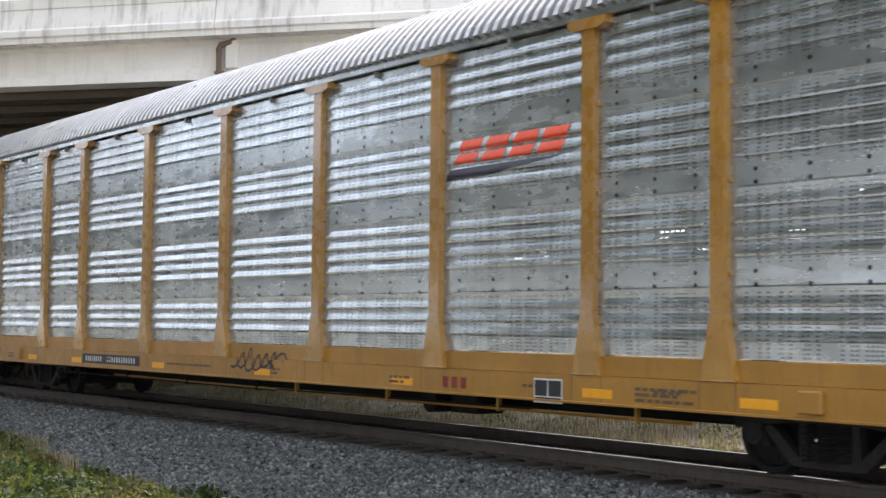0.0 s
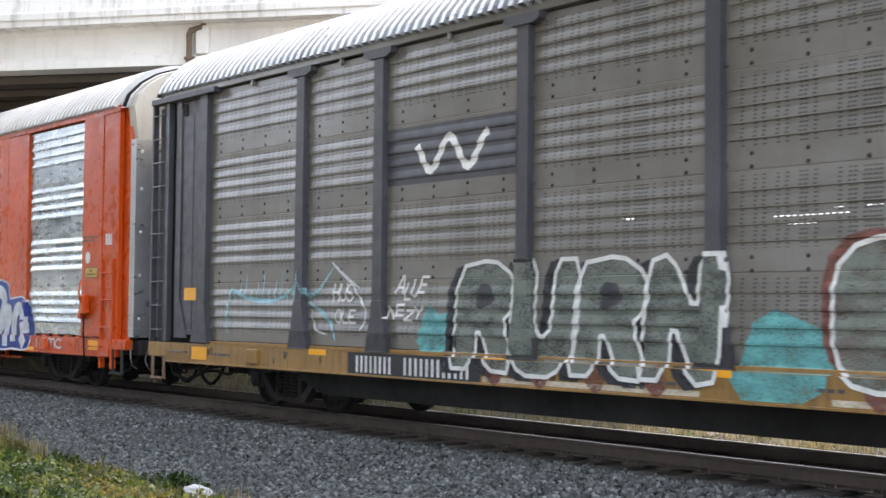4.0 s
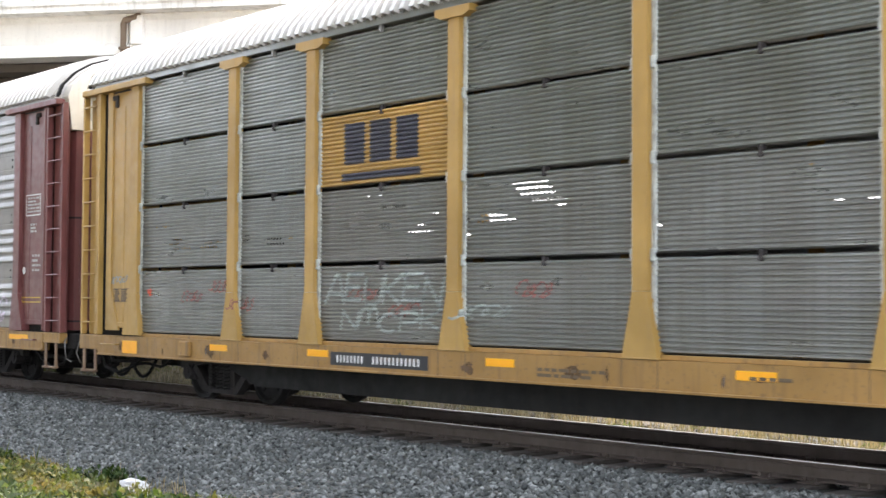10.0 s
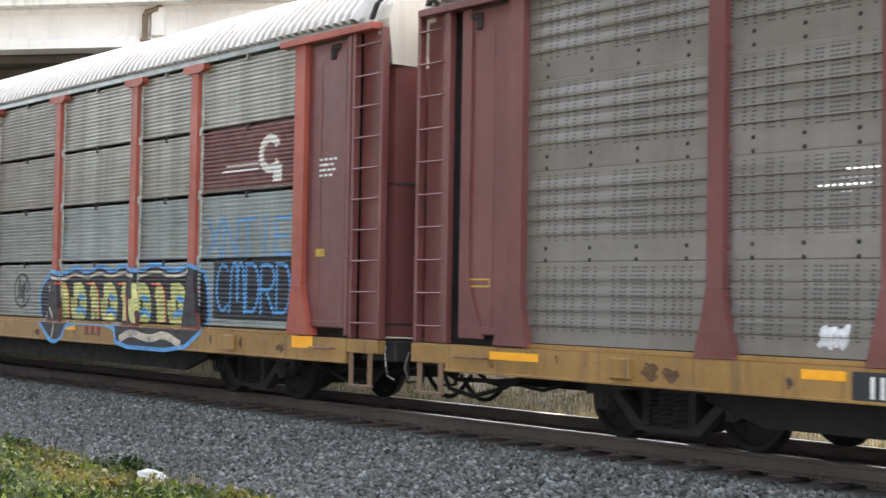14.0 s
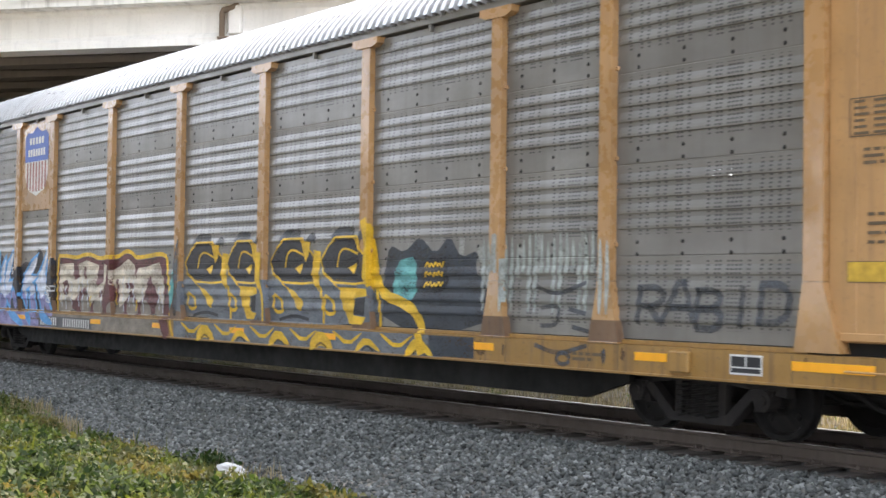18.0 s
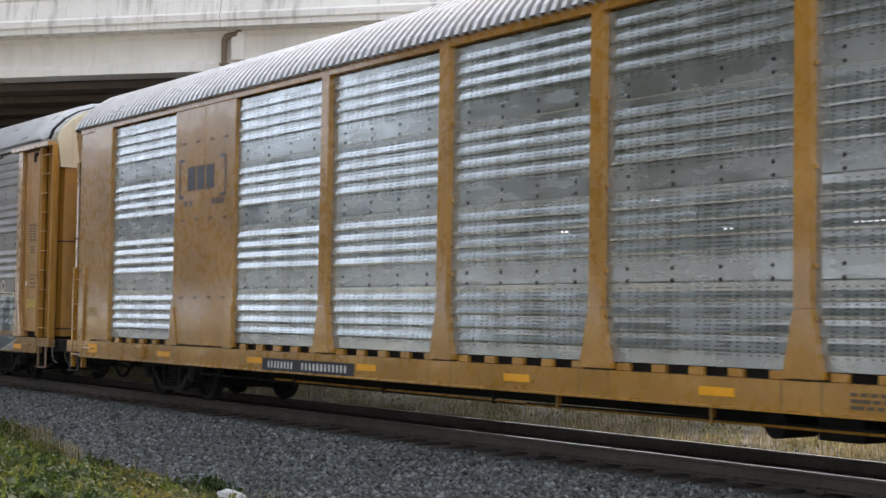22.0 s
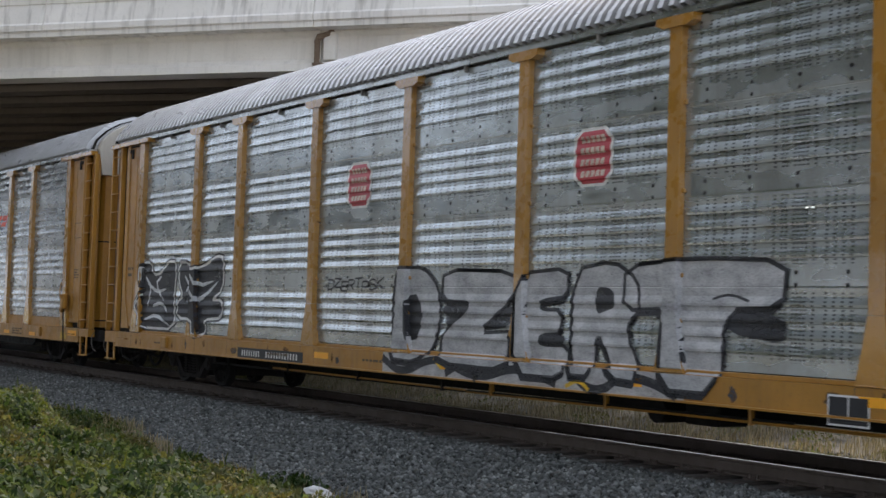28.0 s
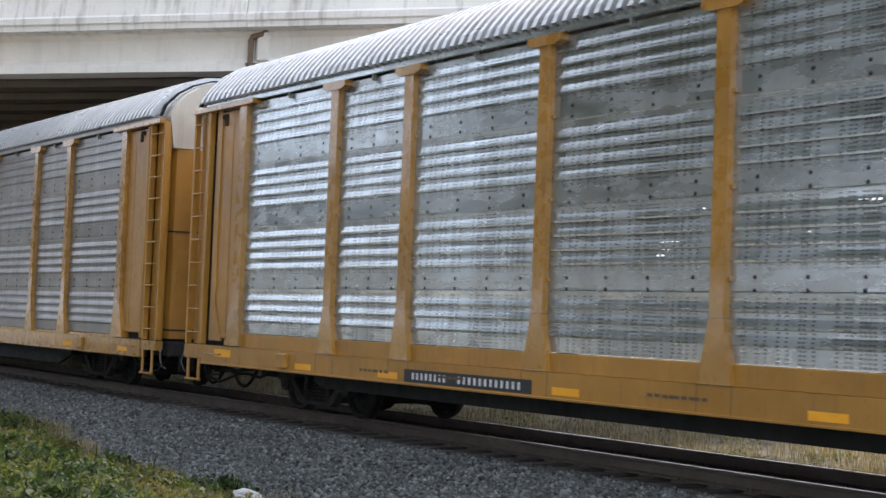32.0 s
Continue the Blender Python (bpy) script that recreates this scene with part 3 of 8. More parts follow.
def bridge():
    top = tagged(new("overpass"), "pale concrete road overpass with a water-stained parapet", "overpass", kind="structure")
    top.matrix_world = BRIDGE
    joints = [None, -13.8, 11.0, 45.0, 75.0]
    girder = [(0.0, 7.19), (0.0, 7.36), (0.10, 7.46), (0.14, 7.50), (0.14, 8.00), (0.02, 8.10), (0.02, 8.14), (0.72, 8.14), (0.72, 8.10), (0.60, 8.00), (0.60, 7.50), (0.64, 7.46), (0.74, 7.36), (0.74, 7.19)]
    for j, b in zip(joints, joints[1:]):
        a = j if j is None else j + 0.012
        part("fascia_girder", fixed(extrude(bmesh.new(), girder, a, b - 0.012)), M["concrete"], top)
        for k in range(1, 16):
            part("girder", fixed(extrude(bmesh.new(), [(y + 1.95 * k, z) for y, z in girder], a, b - 0.012)), M["concrete_shaded"], top)
        part("deck_slab", fixed(extrude(bmesh.new(), [(-0.42, 8.145), (-0.42, 8.36), (30.2, 8.36), (30.2, 8.145)], a, b - 0.008)), M["concrete_stained"], top)
    wall = [(-0.46, 8.30), (-0.46, 8.45), (-0.42, 8.50), (-0.34, 8.98), (-0.36, 9.00), (-0.36, 9.24), (-0.33, 9.27), (-0.10, 9.27), (-0.07, 9.24), (-0.07, 8.362), (-0.418, 8.362)]
    x = -13.8 - 7.38 * 8
    while x < 76:
        n = x + 7.38
        if n > -26:
            part("parapet", fixed(extrude(bmesh.new(), wall, x + 0.012 if x > -28 else None, n - 0.012)), M["concrete_stained"], top)
        if x > -69:
            part("parapet", fixed(extrude(bmesh.new(), [(29.8 - y, z) for y, z in wall], x + 0.012, n - 0.012)), M["concrete_stained"], top)
        x = n
    for j in joints[1:-1]:
        pier = block(bmesh.new(), j - 0.75, j + 0.75, 0.9, 29.4, 6.35, 7.185, 0.03)
        cap = part("pier_cap", fixed(pier), M["concrete_shaded"], top)
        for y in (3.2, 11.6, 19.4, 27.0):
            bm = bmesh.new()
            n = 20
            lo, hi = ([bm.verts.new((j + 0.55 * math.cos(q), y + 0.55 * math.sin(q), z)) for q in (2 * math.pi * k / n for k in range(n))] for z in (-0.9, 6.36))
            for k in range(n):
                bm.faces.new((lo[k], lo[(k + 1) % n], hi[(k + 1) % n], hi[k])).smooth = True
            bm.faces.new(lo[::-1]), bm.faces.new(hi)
            part("column", bm, M["concrete_shaded"], cap)
    j = joints[-1] + 1.2
    part("abutment", fixed(block(bmesh.new(), j - 1.5, j + 1.5, -0.3, 30.0, -1.2, 8.14, 0.04)), M["concrete_shaded"], top)
    cap = bmesh.new()  # the pier along the line that carries the skew end
    foot = [(skew(y) + dx, y) for y, dx in ((0.4, 0.3), (29.4, 0.3), (29.4, 2.0), (0.4, 2.0))]
    lo, hi = ([cap.verts.new((x, y, z)) for x, y in foot] for z in (6.35, 7.18))
    for k in range(4):
        cap.faces.new((lo[k], lo[(k + 1) % 4], hi[(k + 1) % 4], hi[k]))
    cap.faces.new(lo[::-1]), cap.faces.new(hi)
    cap = part("pier_cap", fixed(cap), M["concrete_shaded"], top)
    for y in (2.5, 10.5, 18.5, 27.0):
        bm, x, n = bmesh.new(), skew(y) + 1.15, 20
        lo, hi = ([bm.verts.new((x + 0.5 * math.cos(q), y + 0.5 * math.sin(q), z)) for q in (2 * math.pi * k / n for k in range(n))] for z in (-0.9, 6.36))
        for k in range(n):
            bm.faces.new((lo[k], lo[(k + 1) % n], hi[(k + 1) % n], hi[k])).smooth = True
        bm.faces.new(lo[::-1]), bm.faces.new(hi)
        part("column", bm, M["concrete_shaded"], cap)
    wall = bmesh.new()  # dark wall added under the deck to hide the bright ground beyond
    foot = [(skew(y, w), y) for y, w in ((0.6, 18.6), (29.6, 18.6), (29.6, 19.6), (0.6, 19.6))]
    lo, hi = ([wall.verts.new((x, y, z)) for x, y in foot] for z in (-1.2, 6.9))
    for k in range(4):
        wall.faces.new((lo[k], lo[(k + 1) % 4], hi[(k + 1) % 4], hi[k]))
    wall.faces.new(lo[::-1]), wall.faces.new(hi)
    part("abutment", fixed(wall), M["concrete_shaded"], top)
    j = -13.8
    dp = tagged(new("drain_pipe"), "brown-stained drain pipe hanging at the bridge joint", "pipe")
    dp.matrix_world = BRIDGE
    part("downpipe", fixed(tube(bmesh.new(), [(j + 0.30, 0.05, 8.13), (j + 0.24, -0.02, 8.04), (j - 0.02, -0.03, 7.98), (j - 0.05, -0.03, 7.90), (j - 0.05, -0.03, 7.0)], 0.075, 10)), M["rusty_pipe"], dp)
    part("hanger", fixed(block(bmesh.new(), j + 0.12, j + 0.42, -0.06, 0.135, 7.42, 8.09, 0.02)), M["concrete"], dp, "pale concrete block beside the pipe")
    part("bracket", fixed(block(bmesh.new(), j - 0.14, j + 0.12, -0.115, 0.02, 7.30, 7.36, 0.006)), M["rusty_pipe"], dp)


bridge()


# ---- the train ----
POSTS = (-9.16, -7.22, -4.33, -1.44, 1.44, 4.33, 7.22, 9.16)
CORNER, LADDER, END = 12.03, 13.28, 13.90
FACE, SKIN, SILL = -1.535, -1.445, -1.535  # y of the post fronts, of the sheets' ground and of the side sill
TOP = 4.90


def ribs_wide(bottom):
    """Rows of (z, how far the sheet stands out): four sheets with broad ribs and flat laps."""
    rows = [(bottom, 0.0)]
    for first in (1.19, 2.186, 3.187, 4.207):
        for k in range(4):
            z = first + 0.166 * k
            if z > bottom + 0.05:
                rows += [(z - 0.007, 0.0), (z, 0.019), (z + 0.028, 0.021), (z + 0.064, 0.013), (z + 0.105, 0.001)]
        rows += [(first + 0.690, 0.004), (first + 0.696, -0.004), (first + 0.71, 0.0)]
    return [r for r in rows if r[0] < TOP - 0.02] + [(TOP, 0.0)]


FINE = ((1.0, 1.958), (1.998, 2.930), (2.970, 3.890), (3.930, TOP))


def ribs_fine(pitch):
    """Four sheets with fine ribs and open joints between them."""
    rows = []
    for lo, hi in FINE:
        n = round((hi - lo) / pitch)
        p = (hi - lo) / n
        rows.append((lo, -0.06))
        for k in range(n):
            z = lo + k * p
            rows += [(z + 0.12 * p, 0.0), (z + 0.38 * p, 0.022), (z + 0.66 * p, 0.022), (z + 0.92 * p, 0.0)]
        rows.append((hi, -0.06))
    return rows


CACHE = {}


def cached(key, make):
    if key not in CACHE:
        CACHE[key] = make()
    return CACHE[key]


def sheet_mesh(w, rows, mat, bolts, upper=None):
    """A ribbed side sheet of width w, its ribs pressed flat towards the posts, with bolt heads on the laps."""
    bm = bmesh.new()
    xs = [(-w / 2, 0.0), (-w / 2 + 0.045, 0.25), (-w / 2 + 0.075, 1.0), (w / 2 - 0.075, 1.0), (w / 2 - 0.045, 0.25), (w / 2, 0.0)]
    cols = [[bm.verts.new((x, SKIN - max(d * q, min(d, 0)), z)) for z, d in rows] for x, q in xs]
    for a, b in zip(cols, cols[1:]):
        for k in range(len(rows) - 1):
            if rows[k][1] > -0.05 or rows[k + 1][1] > -0.05:  # the joints between fine-ribbed sheets stand open
                f = bm.faces.new((a[k], b[k], b[k + 1], a[k + 1]))
                if upper and rows[k][0] > 2.95:  # the upper sheets are browner than the lower ones
                    f.material_index = 2
    if upper:
        for s in (-1, 1):
            a, b = sorted((s * (w / 2 - 0.012), s * (w / 2 - 0.082)))
            for lo, hi in FINE:
                block(bm, a, b, SKIN - 0.030, SKIN, lo + 0.004, hi - 0.004, 0.008, 3)
            for lo, hi in FINE[1:]:
                block(bm, a + 0.005, b - 0.005, SKIN - 0.062, SKIN - 0.02, lo - 0.085, lo + 0.050, 0.012, 3)
    if bolts:
        n = max(2, round(w / 0.66))
        for z in (2.04, 1.91, 3.05, 2.92, 4.06, 3.93):
            for k in range(n):
                x = -w / 2 + w * (k + 0.5) / n
                ring = [bm.verts.new((x + 0.025 * math.cos(q), SKIN - 0.002, z + 0.025 * math.sin(q))) for q in (math.pi * j / 3 for j in range(6))]
                tip = bm.verts.new((x, SKIN - 0.017, z))
                for j in range(6):
                    bm.faces.new((ring[j], ring[(j + 1) % 6], tip)).material_index = 1
    return mesh_of("side_sheet", bm, mat, M["glass_off"], *((upper, M["zinc_edge"]) if upper else ()))


def post_mesh(mat, hat, foot, shoe=None):
    """A side post: shaft, flared gusset foot, and a hat plate at the eave."""
    bm = bmesh.new()
    h = 0.10
    prism(bm, [(-h, 1.62), (h, 1.62), (h, TOP + 0.03), (-h, TOP + 0.03)], FACE, SKIN + 0.04)
    prism(bm, [(-h, 1.615), (-0.15, 1.36), (-0.235, 0.955), (0.235, 0.955), (0.15, 1.36), (h, 1.615)], FACE - 0.006, SKIN + 0.03)
    if shoe:
        prism(bm, [(-0.192, 1.19), (-0.241, 0.956), (0.241, 0.956), (0.192, 1.19)], FACE - 0.009, SKIN + 0.02, 1)
    if hat:
        prism(bm, [(-0.31, 4.845), (-0.2, 4.80), (0.2, 4.80), (0.31, 4.845), (0.31, 4.925), (-0.31, 4.925)], FACE - 0.03, SKIN + 0.02)
    for z in (1.52, 2.02, 2.96, 3.95):
        for s in (-1, 1):
            block(bm, s * 0.115 - 0.02, s * 0.115 + 0.02, FACE + 0.05, FACE + 0.09, z - 0.025, z + 0.025, 0.006)
    if foot:
        block(bm, -0.25, 0.25, FACE - 0.012, SKIN + 0.02, 0.940, 0.954, 0.003)
    return mesh_of("side_post", fixed(bm), mat, *((shoe,) if shoe else ()))


def roof_mesh(mat):
    """A domed roof with close cross ribs."""
    arc = [(-1.51, 5.00), (-1.47, 5.10), (-1.33, 5.27), (-1.13, 5.47), (-0.86, 5.64), (-0.5, 5.76), (0.0, 5.81)]
    arc += [(-y, z) for y, z in arc[-2::-1]]
    nor = []
    for k in range(len(arc)):
        a, b = arc[max(k - 1, 0)], arc[min(k + 1, len(arc) - 1)]
        d = Vector((b[0] - a[0], b[1] - a[1])).normalized()
        nor.append((-d.y, d.x))
    bm = bmesh.new()
    L, p = END - 0.36, 0.187
    xs = [(-L - 0.10, 0.0), (-L, 0.0)]
    n = int(2 * L / p)
    for k in range(n):
        x = -L + k * p
        xs += [(x + 0.10 * p, 0.0), (x + 0.22 * p, 0.105), (x + 0.66 * p, 0.105), (x + 0.74 * p, 0.0)]
    xs += [(L + 0.10, 0.0)]
    rows = []
    for i, (x, d) in enumerate(xs):
        drop = 0.02 if i in (0, len(xs) - 1) else 0.0
        rows.append([bm.verts.new((x, y + d * u, z + d * v - drop)) for (y, z), (u, v) in zip(arc, nor)])
    for a, b in zip(rows, rows[1:]):
        for k in range(len(arc) - 1):
            bm.faces.new((a[k], b[k], b[k + 1], a[k + 1]))
    for r, s in ((rows[0], 1), (rows[-1], -1)):
        bm.faces.new(r[::s])
    return mesh_of("roof", fixed(bm), mat)


def side_frame_mesh():
    """A cast truck side frame: arched top bar, dipping lower bar, two columns, open windows between."""
    bm = bmesh.new()
    prism(bm, [(-1.18, 0.46), (-1.18, 0.57), (-0.95, 0.66), (-0.4, 0.69), (0.4, 0.69), (0.95, 0.66), (1.18, 0.57), (1.18, 0.46), (0.75, 0.52), (0.35, 0.56), (-0.35, 0.56), (-0.75, 0.52)], -0.06, 0.06)
    prism(bm, [(-0.84, 0.515), (-0.44, 0.13), (0.44, 0.13), (0.84, 0.515), (0.69, 0.515), (0.36, 0.22), (-0.36, 0.22), (-0.69, 0.515)], -0.065, 0.065)
    for s in (-1, 1):
        prism(bm, [(s * 0.26, 0.20), (s * 0.36, 0.20), (s * 0.36, 0.57), (s * 0.26, 0.57)], -0.055, 0.055)
        prism(bm, [(s * 0.80, 0.48), (s * 0.74, 0.30), (s * 0.82, 0.30), (s * 0.90, 0.48)], -0.05, 0.05)
        wheel_disc(bm, -0.115, 0.05, 0.115, 14, s * 0.9, 0.42)
        wheel_disc(bm, -0.135, -0.112, 0.06, 10, s * 0.9, 0.42)
        prism(bm, [(s * 0.76, 0.53), (s * 1.04, 0.53), (s * 1.00, 0.46), (s * 0.80, 0.46)], -0.10, 0.06)
    return mesh_of("side_frame", fixed(bm), M["iron"])


def springs_mesh():
    bm = bmesh.new()
    for x in (-0.2, 0.0, 0.2):
        for k in range(7):
            z = 0.20 + 0.052 * k
            tube(bm, [(x - 0.085, -0.09, z), (x, -0.115, z + 0.012), (x + 0.085, -0.09, z + 0.024)], 0.014, 5)
    return mesh_of("spring_pack", fixed(bm), M["black"])


WHEEL = 0.42


def wheelset_mesh():
    bm = bmesh.new()
    for s in (-1, 1):
        wheel_disc(bm, 0, 0, 0, 30, prof=[(s * 0.80, 0.07), (s * 0.815, 0.12), (s * 0.775, 0.16), (s * 0.765, 0.33), (s * 0.82, 0.36), (s * 0.822, 0.408), (s * 0.812, WHEEL), (s * 0.73, WHEEL + 0.004), (s * 0.72, WHEEL + 0.028), (s * 0.69, WHEEL + 0.02), (s * 0.685, 0.36), (s * 0.73, 0.33), (s * 0.72, 0.16), (s * 0.66, 0.12), (s * 0.65, 0.09)])
    wheel_disc(bm, -1.06, 1.06, 0.085, 14)
    for k in range(4):  # casting marks on the plate
        a = math.pi * k / 2
        for s in (-1, 1):
            c = Vector((0.25 * math.cos(a), s * 0.775, 0.25 * math.sin(a)))
            block(bm, c.x - 0.03, c.x + 0.03, c.y - 0.012, c.y + 0.012, c.z - 0.03, c.z + 0.03, 0.006)
    return mesh_of("wheelset", fixed(bm), M["wheel_steel"])


WHEELSETS = []


def truck(car, x):
    bm = block(block(bmesh.new(), -0.2, 0.2, -1.0, 1.0, 0.36, 0.60, 0.02), -0.27, 0.27, -1.0, 1.0, 0.17, 0.37, 0.01)
    body = part("truck", cached("bolster", lambda: mesh_of("truck", fixed(bm), M["iron"])), None, car, at=pose(x, 0, 0))
    for s in (-1, 1):
        part("side_frame", cached("sf", side_frame_mesh), None, body, at=pose(0, s * 1.0, 0, 0, 0, 0 if s < 0 else 180))
        tagged(part("spring_pack", cached("sp", springs_mesh), None, body, at=pose(0, s * 1.0, 0, 0, 0, 0 if s < 0 else 180)), kind="stuff")
    for dx in (-0.9, 0.9):
        WHEELSETS.append((part("wheelset", cached("ws", wheelset_mesh), None, body, at=pose(dx, 0, WHEEL + 0.001)), dx))


def ladder(car, x0, x1, z0, z1, n, mat, plate=True, wide=0.0, back=None):
    lad = part("ladder", fixed(block(bmesh.new(), x0 - 0.03, x0 + 0.03, FACE - 0.01, FACE + 0.09, z0, z1, 0.008)), mat, car)
    part("ladder_rail", fixed(block(bmesh.new(), x1 - 0.03, x1 + 0.03 + wide, FACE - 0.01, FACE + 0.09, z0, z1, 0.008)), mat, lad)
    if plate:
        part("back_plate", fixed(block(bmesh.new(), x0 + 0.031, x1 - 0.031, FACE + 0.12, FACE + 0.15, z0, z1, 0.004)), back or mat, lad)
    for k in range(n):
        z = z0 + (z1 - z0) * (k + 0.5) / n
        part("rung", cached(("rung", round(x1 - x0, 2), mat.name), lambda: mesh_of("rung", fixed(tube(bmesh.new(), [(0, 0, 0.012), (0.03, 0, 0), (x1 - x0 - 0.03, 0, 0), (x1 - x0, 0, 0.012)], 0.014)), mat)), None, lad, at=pose(x0, FACE - 0.005, z))


def surface(car):
    """How far out the car's near side stands at (x, z), and the lines where it bends."""
    c = CARS[car]
    z_rows = np.array([r[0] for r in c["rows"]])
    d_rows = np.array([r[1] for r in c["rows"]])

    def y_at(x, z):
        if z < 0.93:
            return SILL if z > 0.6485 else SILL - 0.026
        if z < c["strip"]:
            return SKIN - 0.035
        for x0, x1, z0, z1 in c.get("boards", ()):
            if x0 <= x <= x1 and z0 <= z <= z1:
                return -1.486
        for p in c["posts"]:
            half = 0.107 if z > 1.615 else np.interp(z, [0.955, 1.36, 1.615], [0.237, 0.152, 0.107])
            if abs(x - p) <= half + 1e-4:
                return FACE - 0.006
        if abs(x) > 11.92 and c["smooth"]:
            return -1.518
        if abs(x) > CORNER - 0.12 and not c["smooth"]:
            return -1.549 if abs(x) < CORNER + 0.13 else -1.473
        for a, b in c["smooth"]:
            if a - 0.0305 <= x <= b + 0.0305:
                return -1.536 if z < 1.62 and min(x - a, b - x) < np.interp(z, [0.95, 1.6], [0.25, 0.11]) else -1.505
        return SKIN - float(np.interp(z, z_rows, d_rows))
    return y_at, z_rows


def strips(pts, width):
    """A polyline cut at its sharp corners into gently bending runs, each drawn out a little past the corner."""
    pts = [Vector(p) for p in pts]
    runs, run = [], [pts[0]]
    for i in range(1, len(pts)):
        run.append(pts[i])
        if i < len(pts) - 1:
            a, b = (pts[i] - pts[i - 1]).normalized(), (pts[i + 1] - pts[i]).normalized()
            if a.dot(b) < 0.45:
                run[-1] = pts[i] + a * width * 0.42
                runs.append(run)
                run = [pts[i] - b * width * 0.42]
    runs.append(run)
    return runs


def ribbon(pts, width):
    """A polyline with width, as a strip of quads in x and z."""
    pts = [Vector(p) for p in pts]
    left, right = [], []
    for i, p in enumerate(pts):
        a = (p - pts[i - 1]).normalized() if i else (pts[1] - p).normalized()
        b = (pts[i + 1] - p).normalized() if i < len(pts) - 1 else a
        t = (a + b)
        t = t.normalized() if t.length > 0.2 else a
        n = Vector((-t.y, t.x))
        k = min(1.3, 1 / max(0.5, abs(n.dot(Vector((-a.y, a.x))))))
        left.append(p + n * width / 2 * k)
        right.append(p - n * width / 2 * k)
    return [(left[i], left[i + 1], right[i + 1], right[i]) for i in range(len(pts) - 1)]


LAYER = [0]
LIFTS = {"sign_board": 0.003, "emblem": 0.0055, "shield": 0.005, "shield_field": 0.0065, "shield_stripe": 0.008, "shield_mark": 0.0095, "emblem_mark": 0.008}


def decal(car, name, polys, mat, label="", flat=False, lift=None):
    """Paint or vinyl that follows the car's side: outlines in x and z."""
    LAYER[0] += 1
    lift = lift or LIFTS.get(name, 0.0055 + 0.0002 * (LAYER[0] % 8))
    y_at, z_rows = surface(car)
    bm = bmesh.new()
    for poly in polys:
        try:
            bm.faces.new([bm.verts.new((p[0], 0, p[1])) for p in poly])
        except ValueError:
            pass
    bmesh.ops.remove_doubles(bm, verts=bm.verts, dist=0.0005)
    bmesh.ops.triangulate(bm, faces=[f for f in bm.faces if len(f.verts) > 4])
    if not flat:
        lo, hi = min(v.co.z for v in bm.verts), max(v.co.z for v in bm.verts)
        x0, x1 = min(v.co.x for v in bm.verts), max(v.co.x for v in bm.verts)
        for z in [*z_rows, 0.928, 0.932, 0.648, 0.651]:
            if lo < z < hi:
                bmesh.ops.bisect_plane(bm, geom=[*bm.verts, *bm.edges, *bm.faces], plane_co=(0, 0, z), plane_no=(0, 0, 1), dist=1e-5)
        for p in CARS[car]["posts"]:
            for s in (-1, 1):
                for e in (0.107, 0.112):
                    if x0 < p + s * e < x1:
                        bmesh.ops.bisect_plane(bm, geom=[*bm.verts, *bm.edges, *bm.faces], plane_co=(p + s * e, 0, 0), plane_no=(1, 0, 0), dist=1e-5)
                for za, xa, zb, xb in ((0.93, 0.237, 1.36, 0.152), (1.36, 0.152, 1.615, 0.107)):
                    if lo < 1.615 and x0 < p + s * 0.24 and p - 0.24 < x1:
                        for e in (0.0, 0.006):
                            d = Vector((s * (xb - xa), 0, zb - za))
                            bmesh.ops.bisect_plane(bm, geom=[*bm.verts, *bm.edges, *bm.faces], plane_co=(p + s * (xa + e), 0, za), plane_no=(d.z, 0, -d.x), dist=1e-5)
        for a, b in CARS[car]["smooth"]:
            for e, k in ((a, 1), (b, -1)):
                if x0 < e + 0.3 and e - 0.3 < x1:
                    d = Vector((-0.14 * k, 0, 0.65))
                    for co, no in (((e - 0.03 * k, 0, 0), (1, 0, 0)), ((e - 0.034 * k, 0, 0), (1, 0, 0)), ((e + 0.25 * k, 0, 0.95), (d.z, 0, -d.x)), ((e + 0.256 * k, 0, 0.95), (d.z, 0, -d.x)), ((0, 0, 1.62), (0, 0, 1)), ((0, 0, 1.626), (0, 0, 1))):
                        bmesh.ops.bisect_plane(bm, geom=[*bm.verts, *bm.edges, *bm.faces], plane_co=co, plane_no=no, dist=1e-5)
    for v in bm.verts:
        v.co.y = (SILL if flat == "sill" else y_at(v.co.x, v.co.z)) - lift
    bmesh.ops.recalc_face_normals(bm, faces=bm.faces)
    for f in bm.faces:
        if f.normal.y > 0:
            f.normal_flip()
    ob = part(name, bm, mat, CARS[car]["ob"], label)
    return tagged(ob, kind="stuff") if len(polys) > 2 and name != "graffiti_paint" else ob


def rect(x0, z0, x1, z1):
    return [(x0, z0), (x1, z0), (x1, z1), (x0, z1)]


def bars(x0, z0, x1, z1, n, fill=0.72):
    w = (x1 - x0) / n
    return [rect(x0 + w * (k + (1 - fill) / 2), z0, x0 + w * (k + (1 + fill) / 2), z1) for k in range(n)]


CARS = {}


